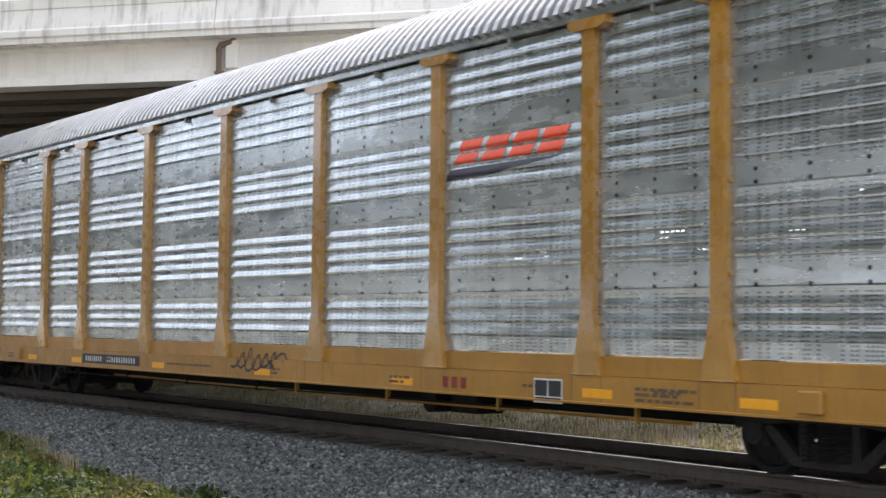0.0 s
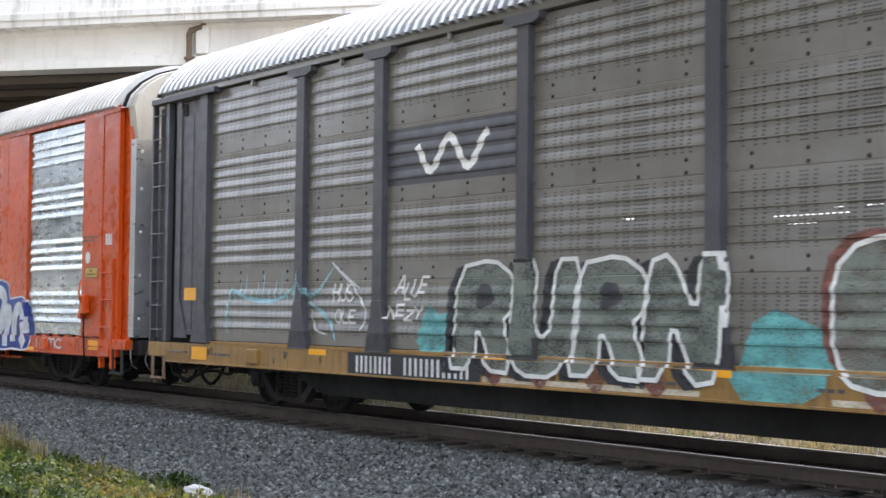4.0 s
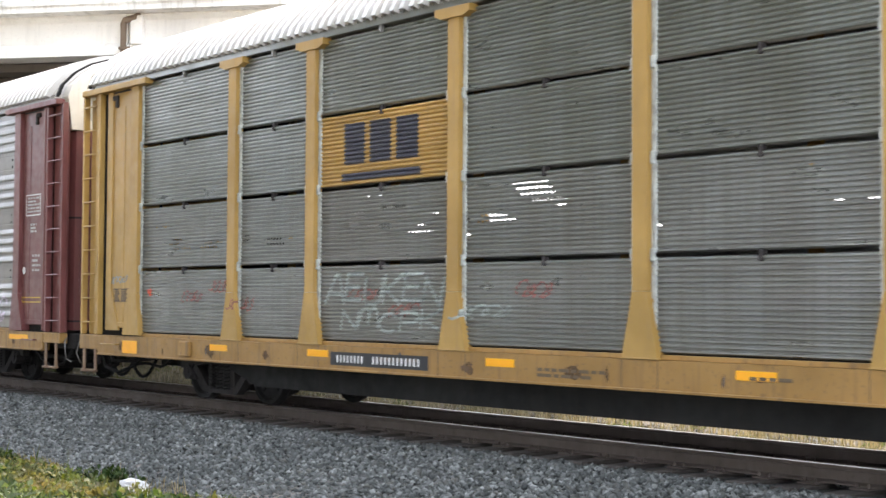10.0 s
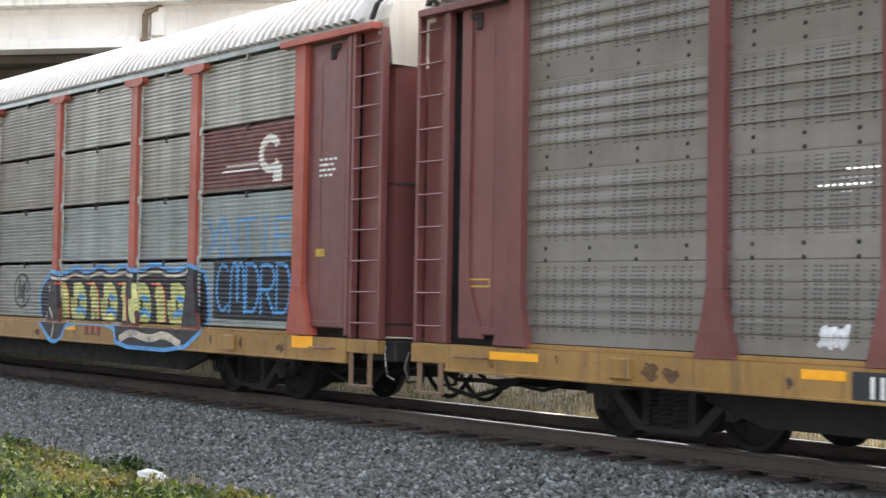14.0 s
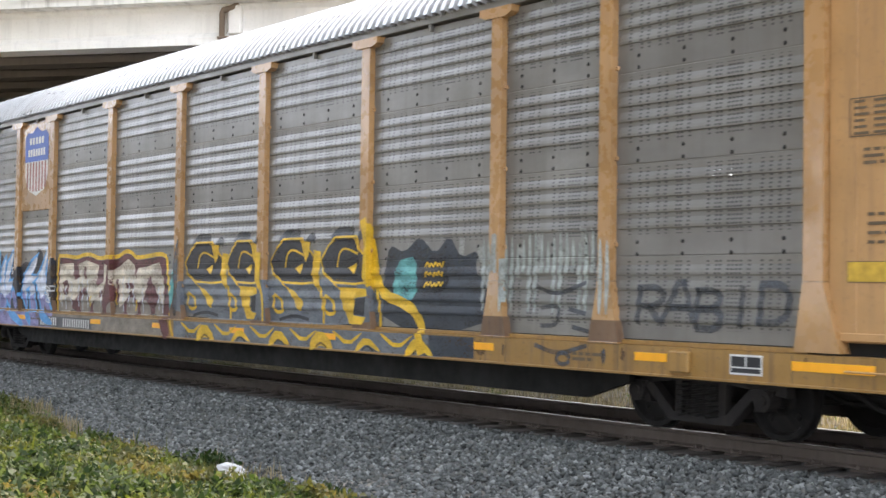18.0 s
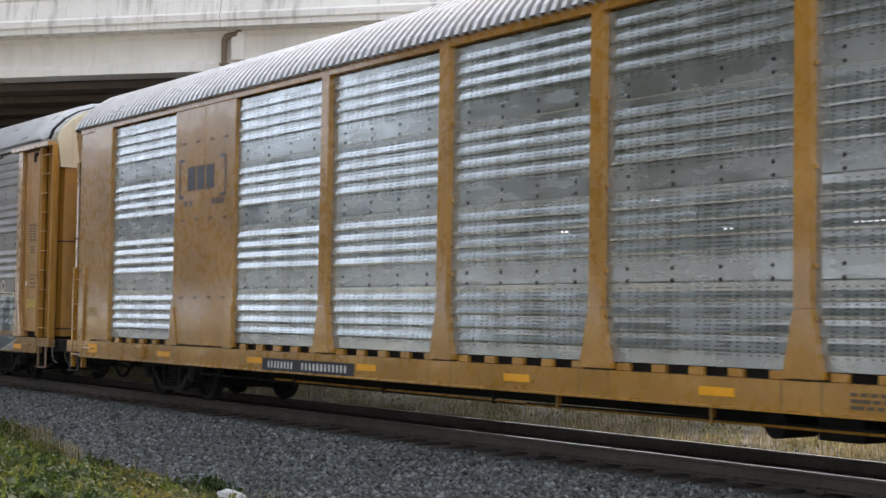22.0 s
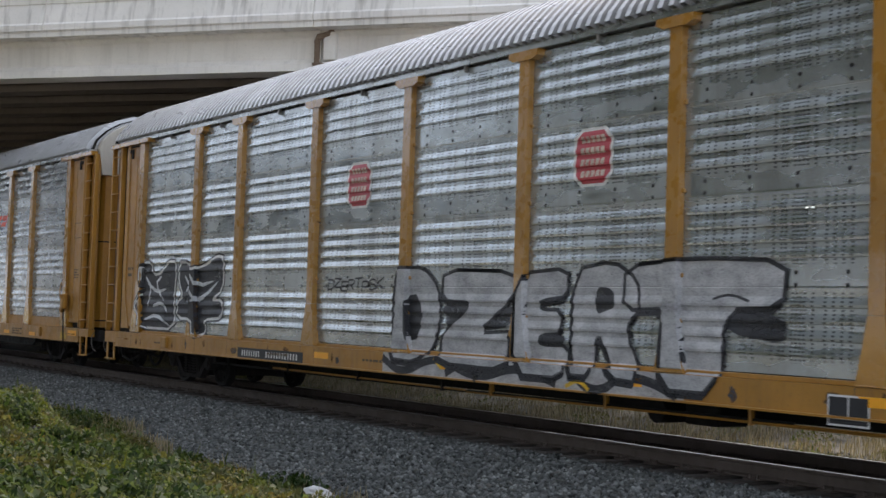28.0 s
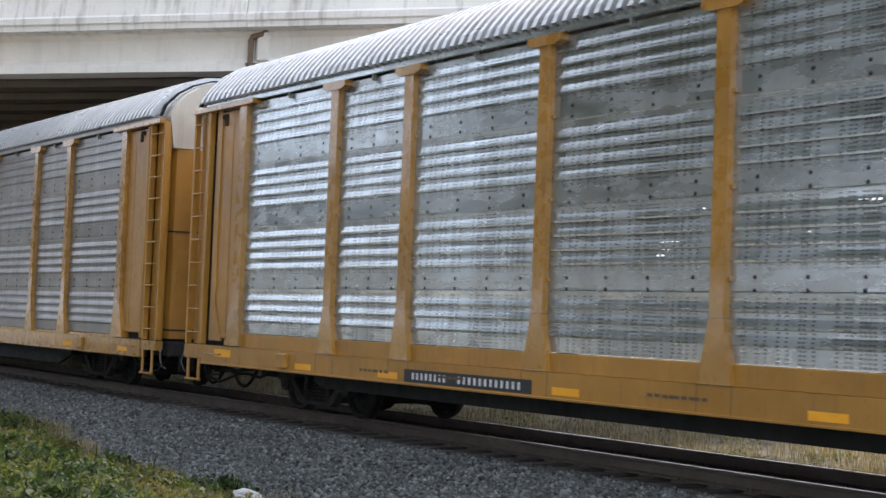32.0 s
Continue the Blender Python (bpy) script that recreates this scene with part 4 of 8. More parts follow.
def autorack(key, centre, label, sheets, post, sill, end, roof, form="post", bottom=1.0, belly=True, gable="pale", door=None, fine=False, hat=True, skirt=None):
    """A closed car carrier on two trucks."""
    car = tagged(new("autorack_car"), label, "railway wagon", "cars of the train")
    posts = POSTS if form == "post" else (-4.33, -1.44, 1.44, 4.33)
    smooth = [] if form == "post" else [(-9.25, -7.08), (7.08, 9.25)]
    rows = ribs_fine(fine) if fine else ribs_wide(bottom)
    CARS[key] = dict(ob=car, posts=posts, smooth=smooth, rows=rows, centre=centre, strip=bottom - 0.012 if form == "post" else 0.0)
    ms, mp, ml, mr = M[sheets], M[post], M[sill], M[roof]
    me_ = M[end + "_end"] if form == "post" and end in ("yellow", "tan") else M[end]
    if form == "post":
        edges = [-CORNER, *posts, CORNER]
        spans = [(a + 0.1, b - 0.1) for a, b in zip(edges, edges[1:])]
    else:
        spans = [(-11.93, -9.25), (-7.09, -4.43), (-4.23, -1.54), (-1.34, 1.34), (1.54, 4.23), (4.43, 7.09), (9.25, 11.93)]
    for a, b in spans:
        w = round(b - a + 0.02, 2)
        me = cached(("sheet", w, sheets, bottom, fine), lambda: sheet_mesh(w, rows, ms, not fine, M[{"zinc_green": "zinc_olive", "zinc_ribbed": "zinc_ribbed_upper"}[sheets]] if fine else None))
        part("side_sheet", me, None, car, at=pose((a + b) / 2, 0, 0))
        me = cached(("far sheet", w, bottom, fine), lambda: sheet_mesh(w, rows, M["zinc_far"], False))
        part("side_sheet", me, None, car, at=pose(-(a + b) / 2, 0, 0, 0, 0, 180))
    shoe = {"B": "shoe_slate", "E": "shoe_red", "F": "shoe_red", "G": "shoe_brown"}.get(key)
    me = cached(("post", post, hat, shoe), lambda: post_mesh(mp, hat, form == "post", M[shoe] if shoe else None))
    for p in posts:
        part("side_post", me, None, car, at=pose(p, 0, 0))
        part("side_post", me, None, car, at=pose(-p, 0, 0, 0, 0, 180))
    # corner posts, smooth end plates, ladders' channels
    for s in (-1, 1):
        for y in (-1, 1):
            bm = bmesh.new()
            if form == "post":
                prism(bm, [(s * (CORNER - 0.12), 1.62), (s * (CORNER + 0.12), 1.62), (s * (CORNER + 0.12), TOP + 0.03), (s * (CORNER - 0.12), TOP + 0.03)], y * 1.54, y * 1.38)
                prism(bm, [(s * (CORNER - 0.12), 1.615), (s * (CORNER - 0.22), 0.955), (s * (CORNER + 0.32), 0.955), (s * (CORNER + 0.12), 1.615)], y * 1.546, y * 1.39)
                part("corner_post", fixed(bm), mp, car)
                x0, x1 = s * (CORNER + 0.125), s * (LADDER - (0.13 if s > 0 else 0.26))
                bm = block(bmesh.new(), x0, x1, y * 1.47, y * 1.40, 1.06, TOP, 0.01)
                block(bm, x0 + s * 0.30, x0 + s * 0.325, y * 1.478, y * 1.46, 1.10, TOP - 0.3, 0.004)
                block(bm, x0 + s * 0.02, x1 - s * 0.02, y * 1.485, y * 1.46, 1.07, 1.15, 0.008)
                ep = part("end_plate", fixed(bm), me_, car)
                if s < 0:
                    part("door_post", fixed(prism(bmesh.new(), [(x1, TOP), (x1 - s * 0.17, TOP), (x1 - s * 0.17, 1.68), (x1 - s * 0.44, 1.02), (x1, 1.02)], y * 1.492, y * 1.462)), me_, ep)
                part("latch", fixed(block(block(bmesh.new(), x0 + s * 0.53, x0 + s * 0.62, y * 1.50, y * 1.46, TOP - 0.30, TOP - 0.14, 0.01), x0 + s * 0.53, x0 + s * 0.72, y * 1.495, y * 1.46, TOP - 0.18, TOP - 0.10, 0.01)), M["iron"], ep)
                part("grime", fixed(block(bmesh.new(), x0 + s * 0.03, x1 - s * 0.03, y * 1.478, y * 1.46, TOP - 0.07, TOP - 0.02, 0.004)), M["iron"], ep)
                if s > 0:
                    part("door_track", fixed(tube(bmesh.new(), [(LADDER - 0.20, y * 1.475, 1.12), (LADDER - 0.20, y * 1.475, TOP - 0.2)], 0.05, 10)), me_, car)
                    part("door_edge", fixed(block(bmesh.new(), LADDER - 0.125, LADDER - 0.055, y * 1.555, y * 1.36, 0.97, TOP - 0.05, 0.012)), me_, car)
            else:
                block(bm, s * 11.93, s * 12.78, y * 1.515, y * 1.40, 0.96, TOP + 0.05, 0.012)
                block(bm, s * 12.785, s * 13.42, y * 1.50, y * 1.40, 0.62, TOP + 0.05, 0.012)
                part("end_plate", fixed(bm), me_, car)
        # backing plates added to block light at the end gaps, black where slots show
        for y in (-1, 1):
            part("end_wall", fixed(block(bmesh.new(), s * 12.05, s * 13.72, y * 1.392, y * 1.362, 0.93, 4.98, 0.004)), M["black"] if form == "post" else me_, car)
        if form == "post":
            a, b = (LADDER, END - 0.03) if s > 0 else (-END + 0.12, -LADDER)
            ladder(car, a, b, 0.945, TOP - 0.02, 10, me_, True, 0.06 if s < 0 else 0.0, M["shoe_brown"] if key in ("G", "J") and s < 0 else None)
        else:
            a, b = (12.82, 13.28) if s > 0 else (-13.58, -13.08)
            ladder(car, a, b, 0.42, 2.35, 4, me_, False)
        # end doors, bowed in plan, with a gable above
        bm = bmesh.new()
        ring = [(-1.36, END - 0.35), (-1.25, END - 0.10), (-0.8, END + 0.02), (0.0, END + 0.05), (0.8, END + 0.02), (1.25, END - 0.10), (1.36, END - 0.35)]
        if form == "smooth":
            ring = [(-1.42, END - 0.18), (-1.40, END - 0.02), (-0.7, END + 0.03), (0, END + 0.04), (0.7, END + 0.03), (1.40, END - 0.02), (1.42, END - 0.18)]
        lo, hi = ([bm.verts.new((s * x, y, z)) for y, x in ring] for z in (0.98, 4.42))
        for k in range(len(ring) - 1):
            bm.faces.new((lo[k], lo[k + 1], hi[k + 1], hi[k]))
        bm.faces.new(lo), bm.faces.new(hi)
        md = M[door] if door and s > 0 else me_
        dr_ = part("end_door", fixed(bm), md, car)
        part("door_seam", fixed(block(bmesh.new(), s * (END + 0.045), s * (END + 0.075), -0.03, 0.03, 1.0, 4.40, 0.006)), M["black"], dr_)
        for z in (1.12, 2.9):
            bm = bmesh.new()
            rims = [[bm.verts.new((s * (x + d), y * q, z + h)) for y, x in ring] for d, q, h in ((0.0, 1.0, 0.0), (0.014, 1.008, 0.0), (0.014, 1.008, 0.03), (0.0, 1.0, 0.03))]
            for i in range(4):
                for k in range(len(ring) - 1):
                    bm.faces.new((rims[i][k], rims[i][k + 1], rims[(i + 1) % 4][k + 1], rims[(i + 1) % 4][k]))
            part("door_rib", fixed(bm), M["iron"] if door is None or s < 0 else md, dr_)
        if form == "post":
            bm = bmesh.new()
            (y0, x0), (y1, x1) = (-1.17, END - 0.079), (-0.92, END - 0.012)
            rims = [[bm.verts.new((s * (x0 + (x1 - x0) * u + d), y0 + (y1 - y0) * u - d * 0.3, z)) for u, z in ((0, 1.6), (1, 1.6), (1, 2.6), (0, 2.6))] for d in (0.0, 0.016)]
            for k in range(4):
                bm.faces.new((rims[0][k], rims[0][(k + 1) % 4], rims[1][(k + 1) % 4], rims[1][k]))
            bm.faces.new(rims[1])
            part("hatch", fixed(bm), md, dr_)
        elif door and s > 0:
            for z in (1.3, 2.05, 2.8, 3.55, 4.2):
                for y in (-1.3, -0.9):
                    part("bolt", cached("bolt", lambda: mesh_of("bolt", fixed(block(bmesh.new(), -0.012, 0.012, -0.028, 0.028, -0.028, 0.028, 0.01)), M["white"])), None, dr_, at=pose(s * (END + (0.0 if y < -1 else 0.02)), y, z))
        bm = bmesh.new()
        arch = [(-1.36, 4.425), (-1.44, 5.00), (-1.36, 5.20), (-1.14, 5.42), (-0.86, 5.59), (-0.5, 5.71), (0, 5.76)]
        arch += [(-y, z) for y, z in arch[-2::-1]]
        a_, b_ = ([bm.verts.new((s * (END - d), y, z)) for y, z in arch] for d in (0.28, 0.03))
        for k in range(len(arch)):
            bm.faces.new((a_[k], a_[(k + 1) % len(arch)], b_[(k + 1) % len(arch)], b_[k]))
        bm.faces.new(a_), bm.faces.new(b_)
        part("gable", fixed(bm), M[gable], car)
        bm = bmesh.new()
        for d in (0.30, 0.24):
            for q in (1.0, 1.035):
                for y, z in arch[1:-1]:
                    bm.verts.new((s * (END - d), y * q * 1.045, 5.0 + (z - 5.0) * (q + 0.05)))
        bm.verts.ensure_lookup_table()
        n_ = len(arch) - 2
        for k in range(n_ - 1):
            for a, b in ((0, 1), (1, 3), (3, 2), (2, 0)):
                v = bm.verts
                bm.faces.new((v[a * n_ + k], v[a * n_ + k + 1], v[b * n_ + k + 1], v[b * n_ + k]))
        part("roof_lip", fixed(bm), M["black"], car, "dark sealing strip round the roof's end")
        truck(car, s * 10.15)
        # draft gear, buffer beam, hoses
        bm = block(bmesh.new(), s * 13.2, s * 13.95, -1.30, 1.30, 0.66, 0.93, 0.02)
        block(bm, s * 13.4, s * 14.12, -0.12, 0.12, 0.62, 0.86, 0.02)
        prism(bm, [(s * 14.0, 0.58), (s * 14.285, 0.58), (s * 14.285, 0.92), (s * 14.0, 0.92)], -0.14, 0.14)
        for y in (-1.05, -0.8):
            block(bm, s * 13.86, s * 13.9, y - 0.02, y + 0.02, 0.40, 0.67, 0.006)
        block(bm, s * 13.86, s * 13.9, -1.05, -0.8, 0.39, 0.42, 0.006)
        part("coupler", fixed(bm), M["iron"], car)
        hose = [(s * (13.4 + 0.9 * q), -0.35, 0.62 - 0.42 * math.sin(math.pi * (0.1 + 0.8 * q))) for q in np.linspace(0, 1, 9)]
        hose2 = [(s * (11.7 + 1.5 * q), -1.0, 0.60 - 0.16 * math.sin(math.pi * q) - 0.05 * math.sin(9 * q)) for q in np.linspace(0, 1, 9)]
        part("air_hose", fixed(tube(bmesh.new(), hose, 0.03)), M["black"], car)
        part("air_hose", fixed(tube(bmesh.new(), hose2, 0.024)), M["black"], car)
    # eave, roof, deck, sills
    eave = mp if form == "smooth" else ms
    for y in (-1, 1):
        part("eave_beam", fixed(block(bmesh.new(), -END + 0.45, END - 0.45, y * 1.515, y * 1.36, 4.925, 5.055, 0.012)), eave, car)
    if form == "post":
        for s in (-1, 1):
            part("eave_cap", fixed(block(bmesh.new(), s * 11.6, s * 13.75, -1.60, -1.44, 4.86, 4.955, 0.01)), mp, car)
        for a, b in spans:
            part("eave_clip", fixed(block(bmesh.new(), (a + b) / 2 - 0.02, (a + b) / 2 + 0.02, -1.51, -1.44, 4.84, 4.94, 0.008)), M["zinc_aged"], car)
    if fine:  # clips that hold the sheets' edges
        for a, b in spans:
            for z in (1.98, 2.95, 3.91):
                part("joint_clip", cached("clip", lambda: mesh_of("joint_clip", fixed(block(bmesh.new(), -0.024, 0.024, SKIN - 0.036, SKIN + 0.05, -0.085, 0.025, 0.008)), M["iron"])), None, car, at=pose((a + b) / 2, 0, z))
    part("roof", cached(("roof", roof), lambda: roof_mesh(mr)), None, car)
    for y in (-1, 1):
        ring = [(y * 1.40, 0.935), (y * 1.535, 0.935), (y * 1.535, 0.648), (y * 1.56, 0.644), (y * 1.56, 0.622), (y * 1.40, 0.622)]
        part("side_sill", fixed(extrude(bmesh.new(), ring, -13.2, 13.2)), ml, car)
        for e in (-1, 1):
            part("sill_end", fixed(block(bmesh.new(), e * 13.205, e * 13.86, y * 1.53, y * 1.38, 0.76 if e > 0 else 0.70, 0.935, 0.012)), ml, car)
    decal(key, "sill_seam", [rect(p + e - 0.006, 0.65, p + e + 0.006, 0.932) for p in (*posts, -CORNER, CORNER) for e in (-0.24, 0.24)], M["ink"], flat="sill", lift=0.002)
    # black strips added behind the gap under the sheets to keep it dark
    for y in (-1, 1):
        part("floor_edge", fixed(block(bmesh.new(), -12.0, 12.0, y * 1.375, y * 1.35, 0.90, 1.08, 0.004)), M["black"], car)
    if form == "smooth":  # castellated strip under the sheets
        for a, b in spans:
            n = round((b - a) / 0.55)
            for k in range(n):
                x = a + (b - a) * (k + 0.5) / n
                part("sill_block", cached(("sb", sill, bottom), lambda: mesh_of("sill_block", fixed(block(bmesh.new(), -0.1, 0.1, -1.447, -1.38, 0.936, bottom - 0.01, 0.006)), ml)), None, car, at=pose(x, 0, 0))
        for a, b in smooth:
            bm = block(bmesh.new(), a, b, -1.505, -1.40, 0.96, TOP + 0.03, 0.01)
            block(bm, (a + b) / 2 - 0.02, (a + b) / 2 + 0.02, -1.51, -1.50, 1.0, TOP, 0.003)
            for e, k in ((a, 1), (b, -1)):
                prism(bm, [(e, 1.62), (e + k * 0.1, 1.60), (e + k * 0.24, 0.95), (e - k * 0.03, 0.95)], -1.535, -1.50)
            part("smooth_panel", fixed(bm), mp, car)
    else:
        for a, b in spans:
            part("sill_strip", fixed(block(bmesh.new(), a, b, SKIN - 0.035, SKIN + 0.03, 0.936, bottom - 0.012, 0.006)), M[skirt] if skirt else ml, car)
    bm = block(bmesh.new(), -13.6, 13.6, -1.39, 1.39, 0.80, 0.90, 0.01)
    block(bm, -13.3, 13.3, -0.32, 0.32, 0.42, 0.80, 0.02)
    for x in np.arange(-12, 12.1, 2.0):
        block(bm, x - 0.06, x + 0.06, -1.35, 1.35, 0.66, 0.81, 0.01)
    part("underframe", fixed(bm), M["black"], car)
    if belly:
        for y in (-1, 1):
            part("belly_girder", fixed(prism(bmesh.new(), [(-9.4, 0.625), (-9.4, 0.52), (-8.7, 0.31), (8.7, 0.31), (9.4, 0.52), (9.4, 0.625)], y * 1.36, y * 1.28)), M["black"], car)
    else:
        if key == "K":
            for y in (-1, 1):
                part("belly_girder", fixed(prism(bmesh.new(), [(-9.6, 0.625), (-9.6, 0.52), (-9.3, 0.435), (9.3, 0.435), (9.6, 0.52), (9.6, 0.625)], y * 1.42, y * 1.33)), M["black"], car)
        else:
            part("centre_sill", fixed(prism(bmesh.new(), [(-9.2, 0.62), (-9.2, 0.50), (-8.6, 0.42), (8.6, 0.42), (9.2, 0.50), (9.2, 0.62)], -0.35, 0.35)), M["black"], car)
        for s in (-1, 1):
            bm = tube(bmesh.new(), [(s * -6, -1.30, 0.50), (s * 0.2, -1.30, 0.47), (s * 8.6, -1.30, 0.48)], 0.022)
            for x in (0.6, 3.0, 5.4, 7.8):
                block(bm, s * x - 0.02, s * x + 0.02, -1.34, -1.28, 0.44, 0.63, 0.004)
            part("brake_rod", fixed(bm), ml if s > 0 else M["black"], car)
        bm = bmesh.new()
        wheel_disc(bm, 0, 0, 0, 16, prof=[(-1.05, 0.02), (-1.05, 0.15), (-0.5, 0.15), (-0.5, 0.02)], cx=3.6, cz=0.47)
        part("brake_cylinder", fixed(bm), M["black"], car)
        part("air_reservoir", fixed(block(bmesh.new(), 4.2, 4.75, -1.15, -0.7, 0.36, 0.62, 0.02)), M["black"], car)
        if form == "smooth":
            bm, n = bmesh.new(), 16
            rims = [[bm.verts.new((x, -1.28 + q * math.cos(2 * math.pi * k / n), 0.47 + q * math.sin(2 * math.pi * k / n))) for k in range(n)] for x, q in ((6.55, 0.03), (6.58, 0.10), (6.66, 0.13), (7.34, 0.13), (7.42, 0.10), (7.45, 0.03))]
            for p, q in zip(rims, rims[1:]):
                for k in range(n):
                    bm.faces.new((p[k], p[(k + 1) % n], q[(k + 1) % n], q[k]))
            part("air_tank", fixed(bm), M["shoe_red"] if key == "C" else ml, car)
        hb = part("hand_brake", fixed(block(bmesh.new(), 12.16, 12.34, -1.66, -1.515, 1.36, 1.72, 0.03)), me_, car, "hand brake with a lever and a chain rod")
        part("lever", fixed(tube(bmesh.new(), [(12.25, -1.67, 1.60), (12.30, -1.72, 1.78), (12.34, -1.70, 1.98)], 0.018)), me_, hb)
        part("rod", fixed(tube(bmesh.new(), [(12.25, -1.60, 1.37), (12.22, -1.58, 0.95), (12.24, -1.57, 0.62), (12.0, -1.40, 0.34), (11.6, -1.2, 0.42)], 0.016)), M["black"], hb)
        part("step_bracket", fixed(block(bmesh.new(), 12.02, 12.14, -1.62, -1.515, 1.28, 1.42, 0.01)), me_, hb)
    for s in (-1, 1):  # grab irons and stirrup steps at the corners
        bm = bmesh.new()
        for x in (13.30, 13.70):
            block(bm, s * x - 0.045, s * x + 0.045, -1.525, -1.50, 0.36, 0.80, 0.008)
        block(bm, s * 13.30 - 0.045 * s, s * 13.70 + 0.045 * s, -1.56, -1.49, 0.33, 0.365, 0.006)
        part("stirrup", fixed(bm), M["shoe_brown"] if sill == "yellow_worn" else M["yellow_end"] if form == "post" else M["iron"], car)
        bm = tube(bmesh.new(), [(s * 13.88, -1.40, 0.86), (s * 13.96, -1.48, 0.80), (s * 14.02, -1.50, 0.62), (s * 14.0, -1.46, 0.50), (s * 14.06, -1.40, 0.45)], 0.010)
        part("uncoupling_lever", fixed(bm), M["zinc_dull"], car)
        bm = tube(bmesh.new(), [(s * 13.95, -0.9, 0.58), (s * 13.5, -1.1, 0.50), (s * 12.7, -1.15, 0.52), (s * 11.9, -1.1, 0.60)], 0.03)
        tube(bm, [(s * 13.7, -1.2, 0.66), (s * 13.45, -1.25, 0.40), (s * 13.0, -1.25, 0.33), (s * 12.5, -1.22, 0.46), (s * 12.2, -1.2, 0.62)], 0.028)
        part("air_pipe", fixed(bm), M["black"], car)
        bm = tube(bmesh.new(), [(s * 12.45, -1.50, 0.80), (s * 12.45, -1.60, 0.80), (s * 12.95, -1.60, 0.80), (s * 12.95, -1.50, 0.80)], 0.012)
        part("grab_iron", fixed(bm), me_, car)
    for x in (-10.35, 10.35):
        part("jacking_pad", fixed(block(bmesh.new(), x - 0.14, x + 0.14, -1.60, -1.53, 0.68, 0.90, 0.015)), ml, car)
    return car


def plate(key, x0, x1, z0=0.66, z1=0.86, n1=4, n2=6, dark="plate"):
    """A dark stencil panel on the side sill, with plain white bars for its characters."""
    decal(key, "stencil_panel", [rect(x0, z0, x1, z1)], M[dark], flat="sill", lift=0.003)
    w, m = x1 - x0, 0.04
    a, b = x0 + 0.06 * w, x0 + 0.36 * w
    if n2 == 1:
        decal(key, "stencil", bars(x0 + 0.2 * w, z0 + m, x1 - 0.2 * w, z1 - m, 2 * n1, 0.5), M["white"], flat="sill", lift=0.006)
        return
    decal(key, "stencil", bars(a, z0 + m, b, z1 - m, 2 * n1, 0.46) + bars(x0 + 0.44 * w, z0 + m, x1 - 0.07 * w, z1 - m, 2 * n2, 0.46), M["white"], flat="sill", lift=0.006)


def amber(key, *xs, z=0.755, w=0.48, h=0.10):
    for x in xs:
        ob = part("reflector", cached(("amber", w, h), lambda: mesh_of("reflector", fixed(block(bmesh.new(), -w / 2, w / 2, -0.004, 0.0, -h / 2, h / 2, 0.002)), M["reflector"])), None, CARS[key]["ob"], at=pose(x, SILL - 0.002, z))


def placard(key, x, z=0.75, w=0.5, h=0.28):
    """A white-edged black inspection stencil with plain bars."""
    decal(key, "inspection_panel", [rect(x - w / 2, z - h / 2, x + w / 2, z + h / 2)], M["white"], flat="sill", lift=0.0055)
    decal(key, "inspection_field", [rect(x - w / 2 + 0.02, z - h / 2 + 0.08, x - 0.01, z + h / 2 - 0.02), rect(x + 0.01, z - h / 2 + 0.08, x + w / 2 - 0.02, z + h / 2 - 0.02), rect(x - w / 2 + 0.02, z - h / 2 + 0.02, x + w / 2 - 0.02, z - h / 2 + 0.065)], M["plate"], flat="sill", lift=0.0085)


def fine_print(key, x, z, w, rows, mat="ink", h=0.035, gap=0.06, flat=True):
    """Lines of small writing, as plain bars."""
    out = []
    for r in range(rows):
        k = 0.0
        while k < w * (0.95 if r % 2 == 0 else 0.7):
            step = 0.08 + 0.07 * ((r * 5 + int(k * 31)) % 3)
            out.append(rect(x + k, z - r * gap - h, min(x + w, x + k + step), z - r * gap))
            k += step + 0.03
    ob = decal(key, "small_stencil", out, M[mat], flat=True)
    return ob


# ---- letter-like strokes for the spray-painted pieces, in a unit box ----
def bow(cx, cz, rx, rz, a0, a1, n=9):
    return [(cx + rx * math.cos(radians(a)), cz + rz * math.sin(radians(a))) for a in np.linspace(a0, a1, n)]


